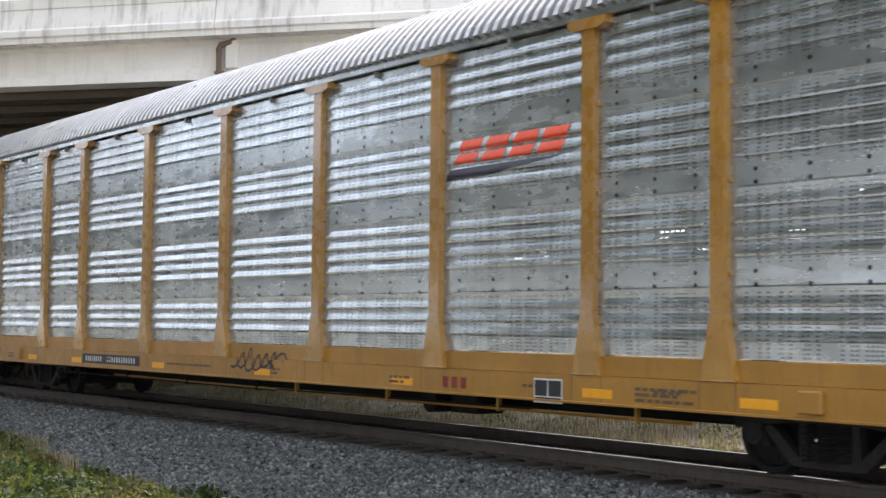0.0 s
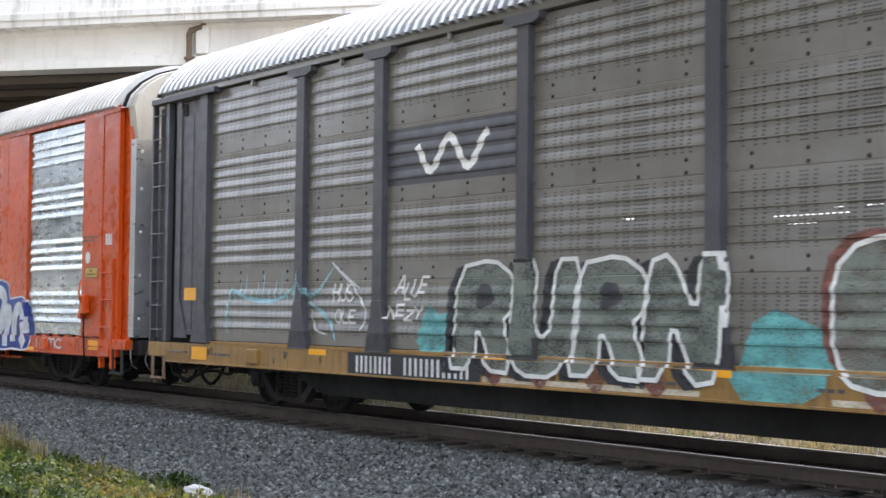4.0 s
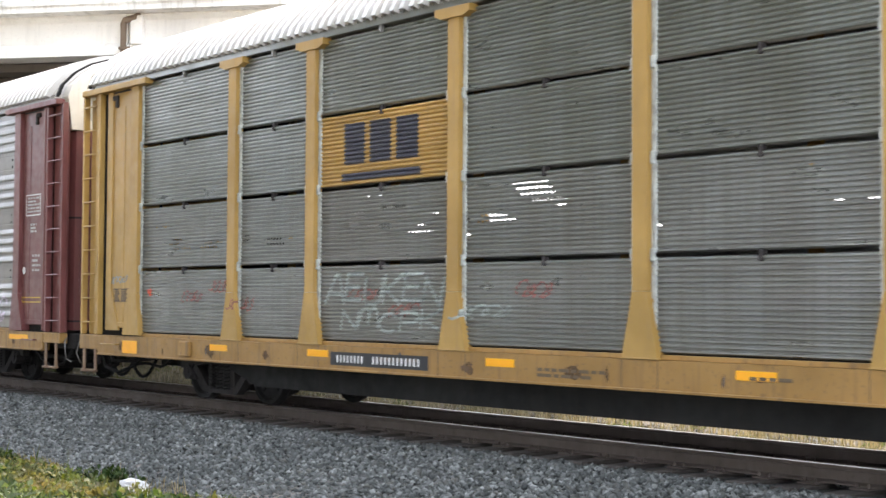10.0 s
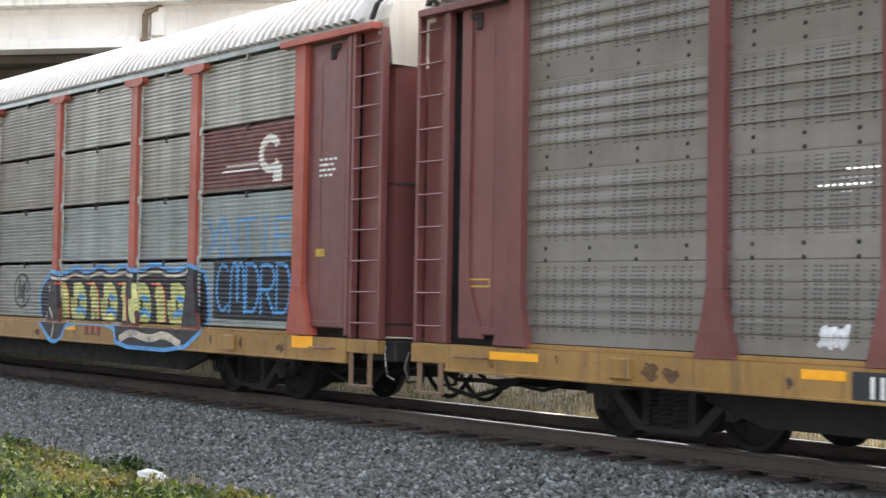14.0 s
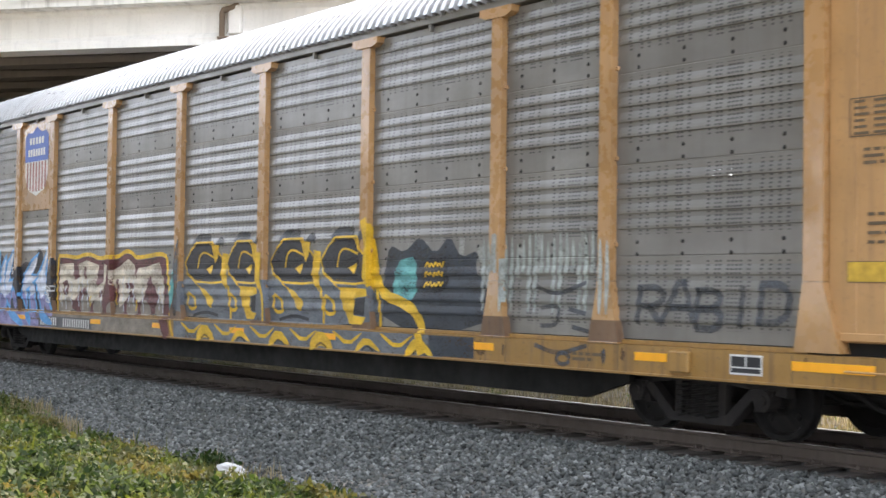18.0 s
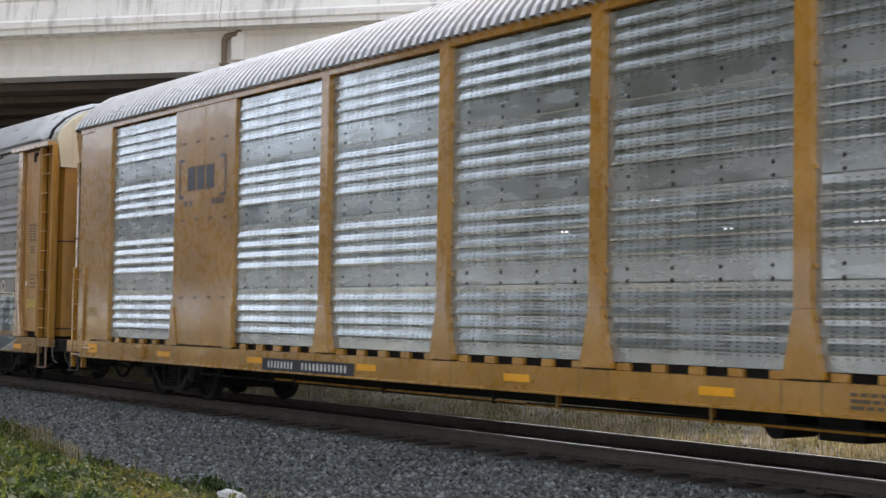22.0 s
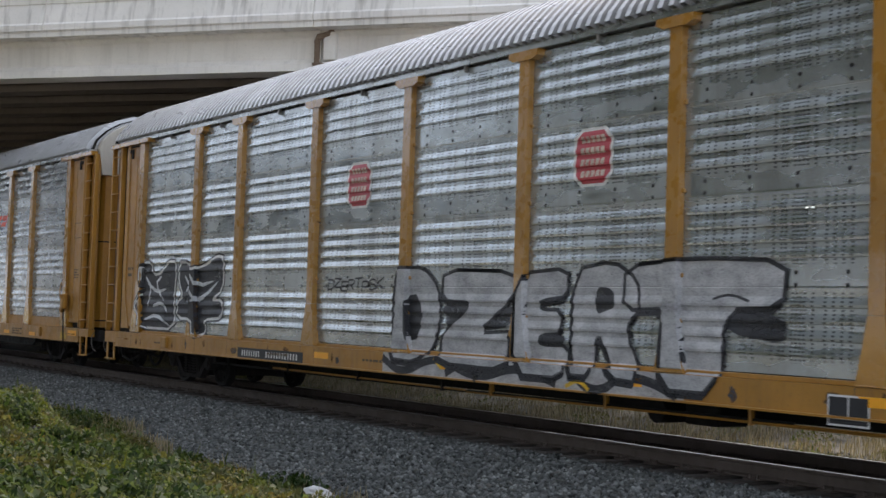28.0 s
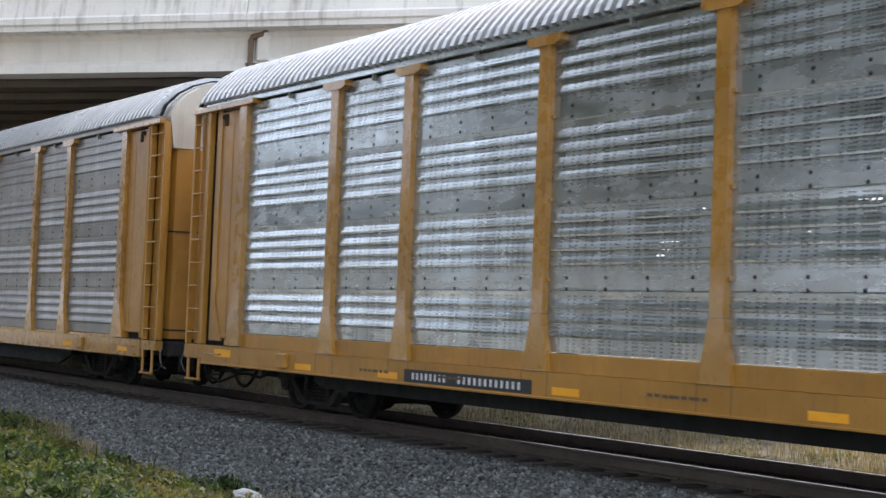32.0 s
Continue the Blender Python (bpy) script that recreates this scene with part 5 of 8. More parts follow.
GLYPH = {
    "D": [[(0.12, 0.95), (0.12, 0.05), (0.5, 0.05), *bow(0.5, 0.5, 0.4, 0.45, -80, 80, 8), (0.5, 0.95), (0.05, 0.95)]],
    "Z": [[(0.05, 0.9), (0.9, 0.9), (0.1, 0.1), (0.95, 0.1)]],
    "E": [[(0.92, 0.92), (0.12, 0.92), (0.12, 0.08), (0.95, 0.08)], [(0.12, 0.5), (0.8, 0.5)]],
    "R": [[(0.12, 0.0), (0.12, 0.92), (0.55, 0.94), *bow(0.55, 0.7, 0.35, 0.24, 80, -80, 6), (0.2, 0.46)], [(0.42, 0.46), (0.95, 0.0)]],
    "T": [[(0.0, 0.9), (1.0, 0.95)], [(0.5, 0.9), (0.5, 0.0)]],
    "S": [[*bow(0.5, 0.72, 0.4, 0.24, 20, 250, 9), *bow(0.5, 0.28, 0.4, 0.24, 70, -160, 9)]],
    "O": [bow(0.5, 0.5, 0.38, 0.45, 90, 440, 16)],
    "A": [[(0.0, 0.0), (0.42, 0.98), (0.6, 0.98), (1.0, 0.0)], [(0.22, 0.36), (0.78, 0.36)]],
    "N": [[(0.1, 0.0), (0.12, 0.95), (0.85, 0.05), (0.9, 1.0)]],
    "M": [[(0.0, 0.0), (0.12, 0.85), *bow(0.3, 0.8, 0.16, 0.18, 160, 20, 5), (0.5, 0.25), *bow(0.7, 0.8, 0.16, 0.18, 160, 20, 5), (0.98, 0.0)]],
    "G": [[*bow(0.5, 0.5, 0.4, 0.45, 50, 330, 12), (0.9, 0.48), (0.55, 0.46)]],
    "U": [[(0.1, 1.0), (0.1, 0.4), *bow(0.5, 0.36, 0.4, 0.3, 180, 360, 8), (0.9, 1.0)]],
    "P": [[(0.12, 0.0), (0.12, 0.92), (0.55, 0.94), *bow(0.55, 0.68, 0.35, 0.26, 80, -80, 6), (0.2, 0.42)]],
    "Y": [[(0.05, 1.0), (0.5, 0.5), (0.95, 1.0)], [(0.5, 0.5), (0.5, 0.0)]],
    "K": [[(0.12, 1.0), (0.12, 0.0)], [(0.95, 1.0), (0.2, 0.48), (0.95, 0.0)]],
    "H": [[(0.12, 1.0), (0.12, 0.0)], [(0.88, 1.0), (0.88, 0.0)], [(0.12, 0.52), (0.88, 0.52)]],
    "L": [[(0.15, 1.0), (0.15, 0.08), (0.9, 0.08)]],
    "I": [[(0.5, 1.0), (0.5, 0.0)]],
    "W": [[(0.0, 1.0), (0.25, 0.0), (0.5, 0.7), (0.75, 0.0), (1.0, 1.0)]],
    "C": [bow(0.5, 0.5, 0.42, 0.45, 45, 315, 12)],
    "X": [[(0.05, 1.0), (0.95, 0.0)], [(0.95, 1.0), (0.05, 0.0)]],
    "Q": [bow(0.5, 0.5, 0.4, 0.42, 100, 450, 16), [(0.55, 0.35), (0.98, 0.0)]],
    "B": [[(0.12, 0.0), (0.12, 0.95), *bow(0.5, 0.73, 0.3, 0.22, 80, -80, 6), (0.25, 0.5), *bow(0.52, 0.26, 0.36, 0.25, 80, -80, 6), (0.1, 0.02)]],
}


def strokes(codes, x0, x1, z0, z1, lean=0.0, wave=0.0, overlap=0.08):
    """Polylines of a row of letter-like shapes that fill a box."""
    n = len(codes)
    w = (x1 - x0) / n
    out = []
    for k, ch in enumerate(codes):
        dz = wave * math.sin(k * 2.1)
        for line in GLYPH.get(ch, []):
            out.append([(x0 + w * (k - overlap / 2 + u * (1 + overlap)) + lean * (v - 0.5), z0 + dz + (z1 - z0 - abs(wave)) * v) for u, v in line])
    return out


def spray(key, lines, width, mat, name="graffiti_paint", label="", lift=None):
    n = 0
    for line in lines:
        for run in strips(line, width):
            decal(key, name, ribbon(run, width), M[mat], label, lift=(lift or 0.006) + 0.0004 * (n % 6))
            n += 1


def block_piece(key, codes, x0, x1, z0, z1, layers, lean=0.0, wave=0.0):
    """A graffiti piece: the same strokes laid in narrowing bands of colour."""
    for d, (width, mat) in enumerate(layers):
        for k, line in enumerate(strokes(codes, x0, x1, z0, z1, lean, wave)):
            spray(key, [line], width, mat, lift=0.007 + 0.0060 * d + 0.0007 * (k % 5))


def scribble(key, x0, x1, z0, z1, mat, width=0.035, n=9, seed=1):
    """A quick one-line tag: leaning loops of uneven height."""
    r = random.Random(seed)
    loops = max(2, min(n, 7))
    w, h = (x1 - x0) / loops, z1 - z0
    pts = []
    for k in range(loops):
        top, low = r.uniform(0.7, 1.0), r.uniform(0.0, 0.25)
        turn = r.choice((-1, 1, 1))
        for q in range(9):
            a = 2 * math.pi * q / 9 - 2.2
            pts.append((x0 + w * (k + 0.5 + 0.11 * q - 0.44 + 0.42 * math.cos(a) * turn) + 0.25 * w * math.sin(a), z0 + h * (low + (top - low) * (0.5 + 0.5 * math.sin(a)))))
    spray(key, [pts[i:i + 7] for i in range(0, len(pts) - 1, 6)], width, mat)


# ---- swollen letter-like outlines in a unit box, with the gaps inside them ----
FAT = {
    "D": ([(0, 0.02), (0, 0.92), (0.1, 1), (0.62, 1), (0.93, 0.8), (1.02, 0.5), (0.9, 0.18), (0.6, 0.0)], [[(0.33, 0.22), (0.30, 0.70), (0.52, 0.72), (0.64, 0.5), (0.55, 0.24)]]),
    "Z": ([(0, 0.98), (1, 0.95), (1, 0.70), (0.52, 0.34), (1.02, 0.38), (1.0, 0.0), (0, 0.02), (0, 0.32), (0.46, 0.64), (0, 0.66)], [[(0.0, 0.64), (0.44, 0.62), (0.1, 0.36)], [(0.56, 0.36), (0.98, 0.42), (0.98, 0.66)]]),
    "E": ([(0, 0), (0, 0.96), (0.95, 1), (0.95, 0.74), (0.44, 0.70), (0.44, 0.62), (0.85, 0.62), (0.85, 0.40), (0.44, 0.38), (0.44, 0.29), (1, 0.30), (1, 0)], [[(0.46, 0.64), (0.94, 0.68), (0.93, 0.74), (0.46, 0.70)], [(0.46, 0.30), (0.92, 0.31), (0.92, 0.38), (0.46, 0.38)]]),
    "R": ([(0, 0), (0.02, 0.95), (0.6, 1.02), (0.95, 0.86), (1.0, 0.6), (0.80, 0.44), (1.08, -0.02), (0.66, 0), (0.46, 0.34), (0.38, 0.34), (0.38, 0)], [[(0.36, 0.54), (0.36, 0.80), (0.60, 0.78), (0.66, 0.62)]]),
    "T": ([(-0.05, 0.98), (0.5, 1.04), (1.12, 1.0), (1.1, 0.64), (0.72, 0.62), (0.70, -0.05), (0.28, -0.05), (0.3, 0.62), (-0.05, 0.6)], [[(0.74, 0.44), (1.12, 0.36), (1.12, 0.58), (0.74, 0.60)]]),
    "S": ([(0.05, 0.0), (0.02, 0.28), (0.48, 0.30), (0.52, 0.38), (0.1, 0.48), (0, 0.76), (0.2, 0.98), (0.95, 1), (0.95, 0.72), (0.5, 0.70), (0.48, 0.62), (0.9, 0.54), (1, 0.28), (0.8, 0.02)], []),
    "O": ([(0.25, 0), (0, 0.28), (0, 0.74), (0.25, 1), (0.75, 1), (1, 0.74), (1, 0.28), (0.75, 0)], [[(0.42, 0.26), (0.34, 0.5), (0.42, 0.76), (0.58, 0.76), (0.66, 0.5), (0.58, 0.26)]]),
    "U": ([(0, 1), (0.36, 1), (0.37, 0.40), (0.5, 0.30), (0.62, 0.40), (0.64, 1), (1, 1), (1, 0.25), (0.78, -0.03), (0.25, -0.03), (0, 0.25)], []),
    "A": ([(-0.04, 0), (0.26, 1), (0.74, 1), (1.04, 0), (0.66, 0), (0.6, 0.20), (0.4, 0.20), (0.34, 0)], [[(0.42, 0.42), (0.5, 0.74), (0.58, 0.42)]]),
    "N": ([(0, 0), (0.02, 0.95), (0.3, 1.02), (0.66, 0.52), (0.66, 1), (1, 1), (1.02, 0.02), (0.7, -0.03), (0.36, 0.5), (0.35, 0)], []),
    "H": ([(0, 0), (0, 1), (0.36, 1), (0.36, 0.64), (0.64, 0.64), (0.64, 1), (1, 1), (1, 0), (0.64, 0), (0.64, 0.34), (0.36, 0.34), (0.36, 0)], []),
    "L": ([(0, 0), (0.1, 1), (0.48, 1.02), (0.42, 0.34), (1, 0.36), (1, 0)], []),
    "I": ([(0.18, 0), (0.18, 1), (0.82, 1), (0.82, 0)], []),
    "M": ([(0, 0), (0.04, 1), (0.32, 1.02), (0.5, 0.62), (0.68, 1.02), (0.96, 1), (1, 0), (0.7, 0), (0.66, 0.44), (0.5, 0.2), (0.34, 0.44), (0.3, 0)], []),
    "K": ([(0, 0), (0, 1), (0.36, 1), (0.36, 0.66), (0.66, 1), (1.04, 1), (0.68, 0.52), (1.06, 0), (0.66, 0), (0.36, 0.36), (0.36, 0)], []),
    "W": ([(-0.02, 1), (0.3, 1), (0.36, 0.5), (0.5, 0.8), (0.64, 0.5), (0.7, 1), (1.02, 1), (0.82, -0.02), (0.6, 0), (0.5, 0.3), (0.4, 0), (0.18, -0.02)], []),
    "C": ([(0.3, 0), (0, 0.25), (0, 0.75), (0.3, 1), (0.95, 1), (0.95, 0.68), (0.46, 0.68), (0.40, 0.5), (0.46, 0.32), (0.95, 0.32), (0.95, 0)], []),
    "P": ([(0, 0), (0.02, 0.95), (0.6, 1.02), (0.98, 0.84), (1.0, 0.56), (0.74, 0.36), (0.40, 0.34), (0.38, 0)], [[(0.36, 0.56), (0.36, 0.78), (0.60, 0.76), (0.64, 0.62)]]),
    "a": ([(0, 0), (0.28, 0.92), (0.52, 1.0), (0.66, 0.92), (1.0, 0.0), (0.78, -0.05), (0.62, 0.26), (0.40, 0.30), (0.22, 0.0)], [[(0.40, 0.44), (0.50, 0.72), (0.60, 0.42)]]),
    "n": ([(0, 0.97), (0.26, 1.0), (0.34, 0.86), (0.55, 1.02), (0.82, 0.98), (0.90, 0.66), (1.0, 0.08), (0.80, -0.03), (0.60, 0.05), (0.44, -0.04), (0.2, 0.2), (0.06, 0.6)], [[(0.34, 0.36), (0.36, 0.66), (0.56, 0.78), (0.66, 0.60), (0.58, 0.08), (0.50, 0.34)]]),
    "e": ([(0.28, 0.98), (0.60, 1.02), (0.92, 0.86), (0.96, 0.62), (0.74, 0.42), (0.60, 0.37), (0.98, 0.30), (0.84, 0.06), (0.44, -0.04), (0.10, 0.06), (0.0, 0.30), (0.14, 0.56), (0.16, 0.84)], [[(0.42, 0.58), (0.46, 0.78), (0.66, 0.78), (0.64, 0.64)], [(0.40, 0.14), (0.38, 0.42), (0.62, 0.40), (0.60, 0.34), (0.50, 0.20)]]),
    "r": ([(0.06, 1.10), (0.50, 0.92), (0.76, 0.76), (0.84, 0.60), (0.76, 0.48), (0.58, 0.46), (1.02, 0.02), (0.92, -0.06), (0.76, -0.02), (0.46, 0.40), (0.34, 0.40), (0.12, -0.10), (0.0, -0.04), (0.12, 0.36), (0.16, 0.72)], [[(0.35, 0.58), (0.38, 0.76), (0.56, 0.70), (0.62, 0.60)]]),
    "Y": ([(-0.05, 1), (0.36, 1), (0.5, 0.72), (0.64, 1), (1.05, 1), (0.7, 0.42), (0.7, 0), (0.3, 0), (0.3, 0.42)], []),
}


def softened(pts, times=2, keep=0.80):
    """Corners cut off a closed outline."""
    for _ in range(times):
        out = []
        for a, b in zip(pts, pts[1:] + pts[:1]):
            out += [(a[0] * keep + b[0] * (1 - keep), a[1] * keep + b[1] * (1 - keep)), (a[0] * (1 - keep) + b[0] * keep, a[1] * (1 - keep) + b[1] * keep)]
        pts = out
    return pts


def swollen(key, codes, x0, x1, z0, z1, fill, line, width=0.06, shade=None, halo=None, gap=None, lean=0.0, wave=0.0, times=2, glint=None, spans=None):
    """A graffiti piece of fat letters: halo, thrown shade, fill, inner gaps and outlines."""
    w, h = (x1 - x0) / len(codes), z1 - z0 - abs(wave)
    for k, ch in enumerate(codes):
        shape, holes_ = FAT[ch]
        dz = wave * math.sin(k * 2.1 + 0.7)

        def at(p, dx=0.0, dy=0.0):
            if spans:
                a, b = spans[k]
                return (x0 + (x1 - x0) * (a + (b - a) * p[0]) + lean * (p[1] - 0.5) + dx, z0 + dz + h * p[1] + dy)
            return (x0 + w * (k + p[0] * 1.06 - 0.03) + lean * (p[1] - 0.5) + dx, z0 + dz + h * p[1] + dy)

        def closed(pts):
            return pts + pts[:2]

        body = softened([at(p) for p in shape], times)
        off = 0.0008 * (k % 3)
        if halo:
            decal(key, "graffiti_paint", ribbon(closed(softened([at(p, *(shade[:2] if shade else (0, 0))) for p in shape], times)), width * 2 + 0.12), M[halo], lift=0.0062 + off)
        if shade:
            dx, dy, mat = shade
            for q in (0.5, 1.0):
                decal(key, "graffiti_paint", [softened([at(p, dx * q, dy * q) for p in shape], times)], M[mat], lift=0.0095 + off + 0.0004 * q)
                decal(key, "graffiti_paint", ribbon(closed(softened([at(p, dx * q, dy * q) for p in shape], times)), width), M[mat], lift=0.0103 + off + 0.0004 * q)
        decal(key, "graffiti_paint", [body], M[fill], lift=0.0130 + off)
        for g in holes_:
            decal(key, "graffiti_paint", [softened([at(p) for p in g], 1)], M[gap or line], lift=0.0155 + off)
        decal(key, "graffiti_paint", ribbon(closed(body), width), M[line], lift=0.0175 + off)
        if glint:
            decal(key, "graffiti_paint", ribbon([at((0.12, 0.35)), at((0.10, 0.7)), at((0.22, 0.9))], 0.05), M[glint], lift=0.0195)


# ---- the cars, front to rear ----
autorack("A", 132.68, "ochre car carrier with bright galvanised sheets and a red-orange emblem", "zinc_bright", "yellow", "yellow_end", "yellow", "roof_zinc", bottom=1.17, belly=False, skirt="yellow_end")
autorack("B", 104.01, "dark grey car carrier with weathered sheets and spray paint low down", "zinc_dull", "slate", "yellow_worn", "slate", "roof_zinc")
autorack("C", 75.42, "red-orange car carrier with smooth panels and blue-white graffiti", "zinc_bright", "orange", "orange", "orange", "roof_pale", form="smooth", bottom=0.985, belly=False, door="roof_zinc", hat=False)
autorack("D", 46.85, "sand-yellow car carrier with finely ribbed grey sheets", "zinc_ribbed", "sand", "yellow_worn", "sand", "roof_pale", fine=0.053, gable="cream")
autorack("E", 18.38, "maroon car carrier with weathered grey-brown sheets and a worn brown sign", "zinc_dull", "maroon", "yellow_worn", "maroon", "roof_pale")
autorack("F", -10.03, "faded red car carrier with finely ribbed sheets and a maroon sign", "zinc_green", "red", "yellow_worn", "maroon", "roof_pale", fine=0.062)
autorack("G", -38.91, "tan car carrier with aged sheets, a striped shield and bright graffiti", "zinc_aged", "tan", "yellow_worn", "tan", "roof_zinc", hat=True)
autorack("H", -67.39, "ochre car carrier with smooth panels and a dark bracketed emblem", "zinc_bright", "yellow", "yellow", "yellow", "roof_zinc", form="smooth", bottom=1.03, belly=False, door="cream", hat=False, gable="yellow")
autorack("I", -96.10, "tan car carrier with aged sheets and pastel graffiti", "zinc_aged", "tan", "yellow_worn", "yellow", "roof_zinc", bottom=1.06, gable="cream")
autorack("J", -124.53, "ochre car carrier with bright sheets and black-outlined graffiti", "zinc_punched", "yellow", "yellow_end", "yellow", "roof_zinc", belly=False)
autorack("K", -153.34, "ochre car carrier with bright galvanised sheets and a red-orange emblem", "zinc_bright", "yellow", "yellow_end", "yellow", "roof_zinc", bottom=1.17, belly=False, skirt="yellow_end")
autorack("L", -182.25, "ochre car carrier with aged galvanised sheets", "zinc_aged", "yellow", "yellow", "yellow", "roof_zinc")


# ---- signs and stencils ----
def slanted(x0, z0, x1, z1, n, lean=0.12, rise=0.0, fill=0.86):
    """A row of plain leaning blocks, evenly spaced."""
    w, h = (x1 - x0) / n, z1 - z0
    out = []
    for k in range(n):
        a, b = x0 + w * (k + (1 - fill) / 2), x0 + w * (k + (1 + fill) / 2)
        for p, q, u, v in ((a, b, 0.0, 1.0),):
            out.append([(p + u * lean, z0 + u * h), (q + u * lean, z0 + u * h), (q + v * lean, z0 + v * h), (p + v * lean, z0 + v * h)])
    return out


def sticker(key, x0, z0, x1, z1):
    """A faded yellow warning label with a dark edge and two lines of writing."""
    decal(key, "warning_label", [rect(x0, z0, x1, z1)], M["label"])
    decal(key, "label_edge", ribbon([(x0, z0), (x1, z0), (x1, z1), (x0, z1), (x0, z0)], 0.016), M["ink"], lift=0.006)
    w, h = x1 - x0, z1 - z0
    decal(key, "label_writing", [rect(x0 + 0.32 * w, z0 + 0.60 * h, x0 + 0.62 * w, z0 + 0.76 * h), rect(x0 + 0.18 * w, z0 + 0.26 * h, x0 + 0.82 * w, z0 + 0.42 * h)], M["ink"], lift=0.006)


def table(key, x0, z0, x1, z1, mat="ink"):
    """A framed table of small writing in two columns, as plain bars."""
    decal(key, "stencil_frame", ribbon([(x0, z0), (x1, z0), (x1, z1), (x0, z1), (x0, z0)], 0.013), M[mat])
    w, n = x1 - x0, 6
    rows = [z1 - (z1 - z0) * (k + 0.75) / n for k in range(n)]
    decal(key, "small_stencil", [rect(x0 + 0.08 * w, z, x0 + (0.30 + 0.04 * (k % 3)) * w, z + 0.026) for k, z in enumerate(rows)] + [rect(x0 + 0.48 * w, z, x0 + (0.86 - 0.06 * (k % 2)) * w, z + 0.026) for k, z in enumerate(rows)], M[mat])


def red_emblem(key, x0=4.6, x1=6.9):
    decal(key, "emblem", slanted(x0, 3.50, x1 - 0.16, 3.625, 4, 0.08, 0, 0.8) + slanted(x0 + 0.09, 3.655, x1 - 0.07, 3.79, 4, 0.08, 0, 0.8), M["logo_red"], "slanted red-orange emblem blocks")
    decal(key, "emblem_swoosh", [[(x0 - 0.14, 3.30), (x0 + 0.7, 3.32), (x1 - 0.15, 3.455), (x0 + 0.6, 3.445), (x0 - 0.02, 3.435)]], M["navy"], "dark tapering underline")


for key in ("A", "C", "K"):
    red_emblem(key)
plate("A", -7.0, -4.42, 0.70, 0.875)
amber("A", -9.6, -7.28, -3.68, -0.05, 3.66, 7.4, 9.7, z=0.745)
placard("A", 6.58, 0.74)
decal("A", "stencil", bars(4.52, 0.70, 5.08, 0.84, 3, 0.6), M["ink_red"], flat="sill")
scribble("A", -0.95, 0.5, 0.74, 1.10, "g_black", 0.035, 6, 3)
fine_print("A", -2.6, 0.80, 0.9, 1), fine_print("A", -12.8, 3.3, 0.3, 3), fine_print("A", -12.75, 2.2, 0.34, 2), fine_print("A", 8.0, 0.84, 0.9, 3)
plate("B", -7.86, -5.04, 0.63, 0.93, 4, 6)
decal("B", "sign_board", [rect(-7.1, 3.10, -4.42, 3.84)], M["slate"], "dark sign board")
decal("B", "emblem", ribbon([(-6.45 + 0.075 * k, 3.45 + 0.20 * math.sin(k * 0.62 + 2.4)) for k in range(20)], 0.105), M["white"], "plain white wave-like emblem")
amber("B", -8.62, -4.8, -1.4, 4.0, 6.8, 9.5, z=0.905, w=0.44, h=0.08)
amber("B", -12.05, 12.63, z=0.79, w=0.5, h=0.2)
placard("B", 11.36, 0.84, 0.44, 0.2), placard("B", 11.8, 0.80, 0.36, 0.13)
plate("B", 5.9, 6.55, 0.70, 0.92, 3, 1, "slate")
decal("B", "stencil_frame", [q for q in ribbon([(12.36, 3.10), (12.98, 3.10), (12.98, 3.48), (12.36, 3.48), (12.36, 3.10)], 0.02)], M["white"])
fine_print("B", 12.42, 3.44, 0.5, 5, "chalk", 0.03, 0.06), fine_print("B", 12.5, 2.9, 0.28, 3, "chalk"), fine_print("B", 12.62, 2.32, 0.36, 4, "chalk", 0.04, 0.085)
decal("B", "orange_label", [rect(12.37, 1.66, 12.96, 1.86)], M["reflector"]), decal("B", "orange_label", [rect(-12.7, 1.62, -12.3, 1.82)], M["reflector"])
decal("B", "round_label", [bow(12.32, 2.12, 0.07, 0.07, 0, 330, 12)], M["white"])
plate("C", -5.95, -3.42, 0.65, 0.83)
amber("C", -9.4, -6.27, -3.1, 0.09, 9.55, z=0.665)
amber("C", -12.53, 12.54, z=0.82, w=0.42, h=0.17)
sticker("C", 12.11, 2.03, 12.63, 2.21), sticker("C", -12.65, 1.45, -12.35, 1.56)
decal("C", "round_label", [bow(12.22, 2.39, 0.11, 0.11, 0, 330, 12)], M["white"]), fine_print("C", 12.96, 2.80, 0.26, 1, "white", 0.2)
fine_print("C", 11.98, 2.78, 0.7, 2, "ink"), fine_print("C", -0.1, 0.86, 0.9, 1, "ink")
decal("C", "chalk_mark", [q for line in strokes("IGMC", 9.75, 11.2, 0.72, 0.9) for q in ribbon(line, 0.035)], M["white"], flat="sill", lift=0.009)
decal("D", "sign_board", [rect(-7.1, 2.98, -4.44, 3.90)], M["sand"], "yellow sign board across two sheets")
decal("D", "emblem", slanted(-6.6, 3.24, -5.0, 3.76, 3, 0.0, 0, 0.8), M["navy"], "dark emblem blocks"), decal("D", "emblem_bar", [rect(-6.6, 3.03, -5.0, 3.13)], M["navy"])
plate("D", -6.71, -4.75, 0.69, 0.86), plate("D", 5.27, 6.42, 0.66, 0.85, 3, 1)
amber("D", -9.45, -7.0, -3.5, 0.0, 3.57, 6.62, 9.62, z=0.83, w=0.47, h=0.09), amber("D", -12.1, 12.5, z=0.77, w=0.48, h=0.2)
placard("D", 11.1, 0.76, 0.44, 0.27), fine_print("D", 12.4, 3.9, 0.45, 5, "ink", 0.04, 0.1), fine_print("D", 12.4, 2.0, 0.36, 3, "ink"), fine_print("D", -2.9, 0.80, 1.0, 2), fine_print("D", 7.3, 0.8, 0.6, 2)
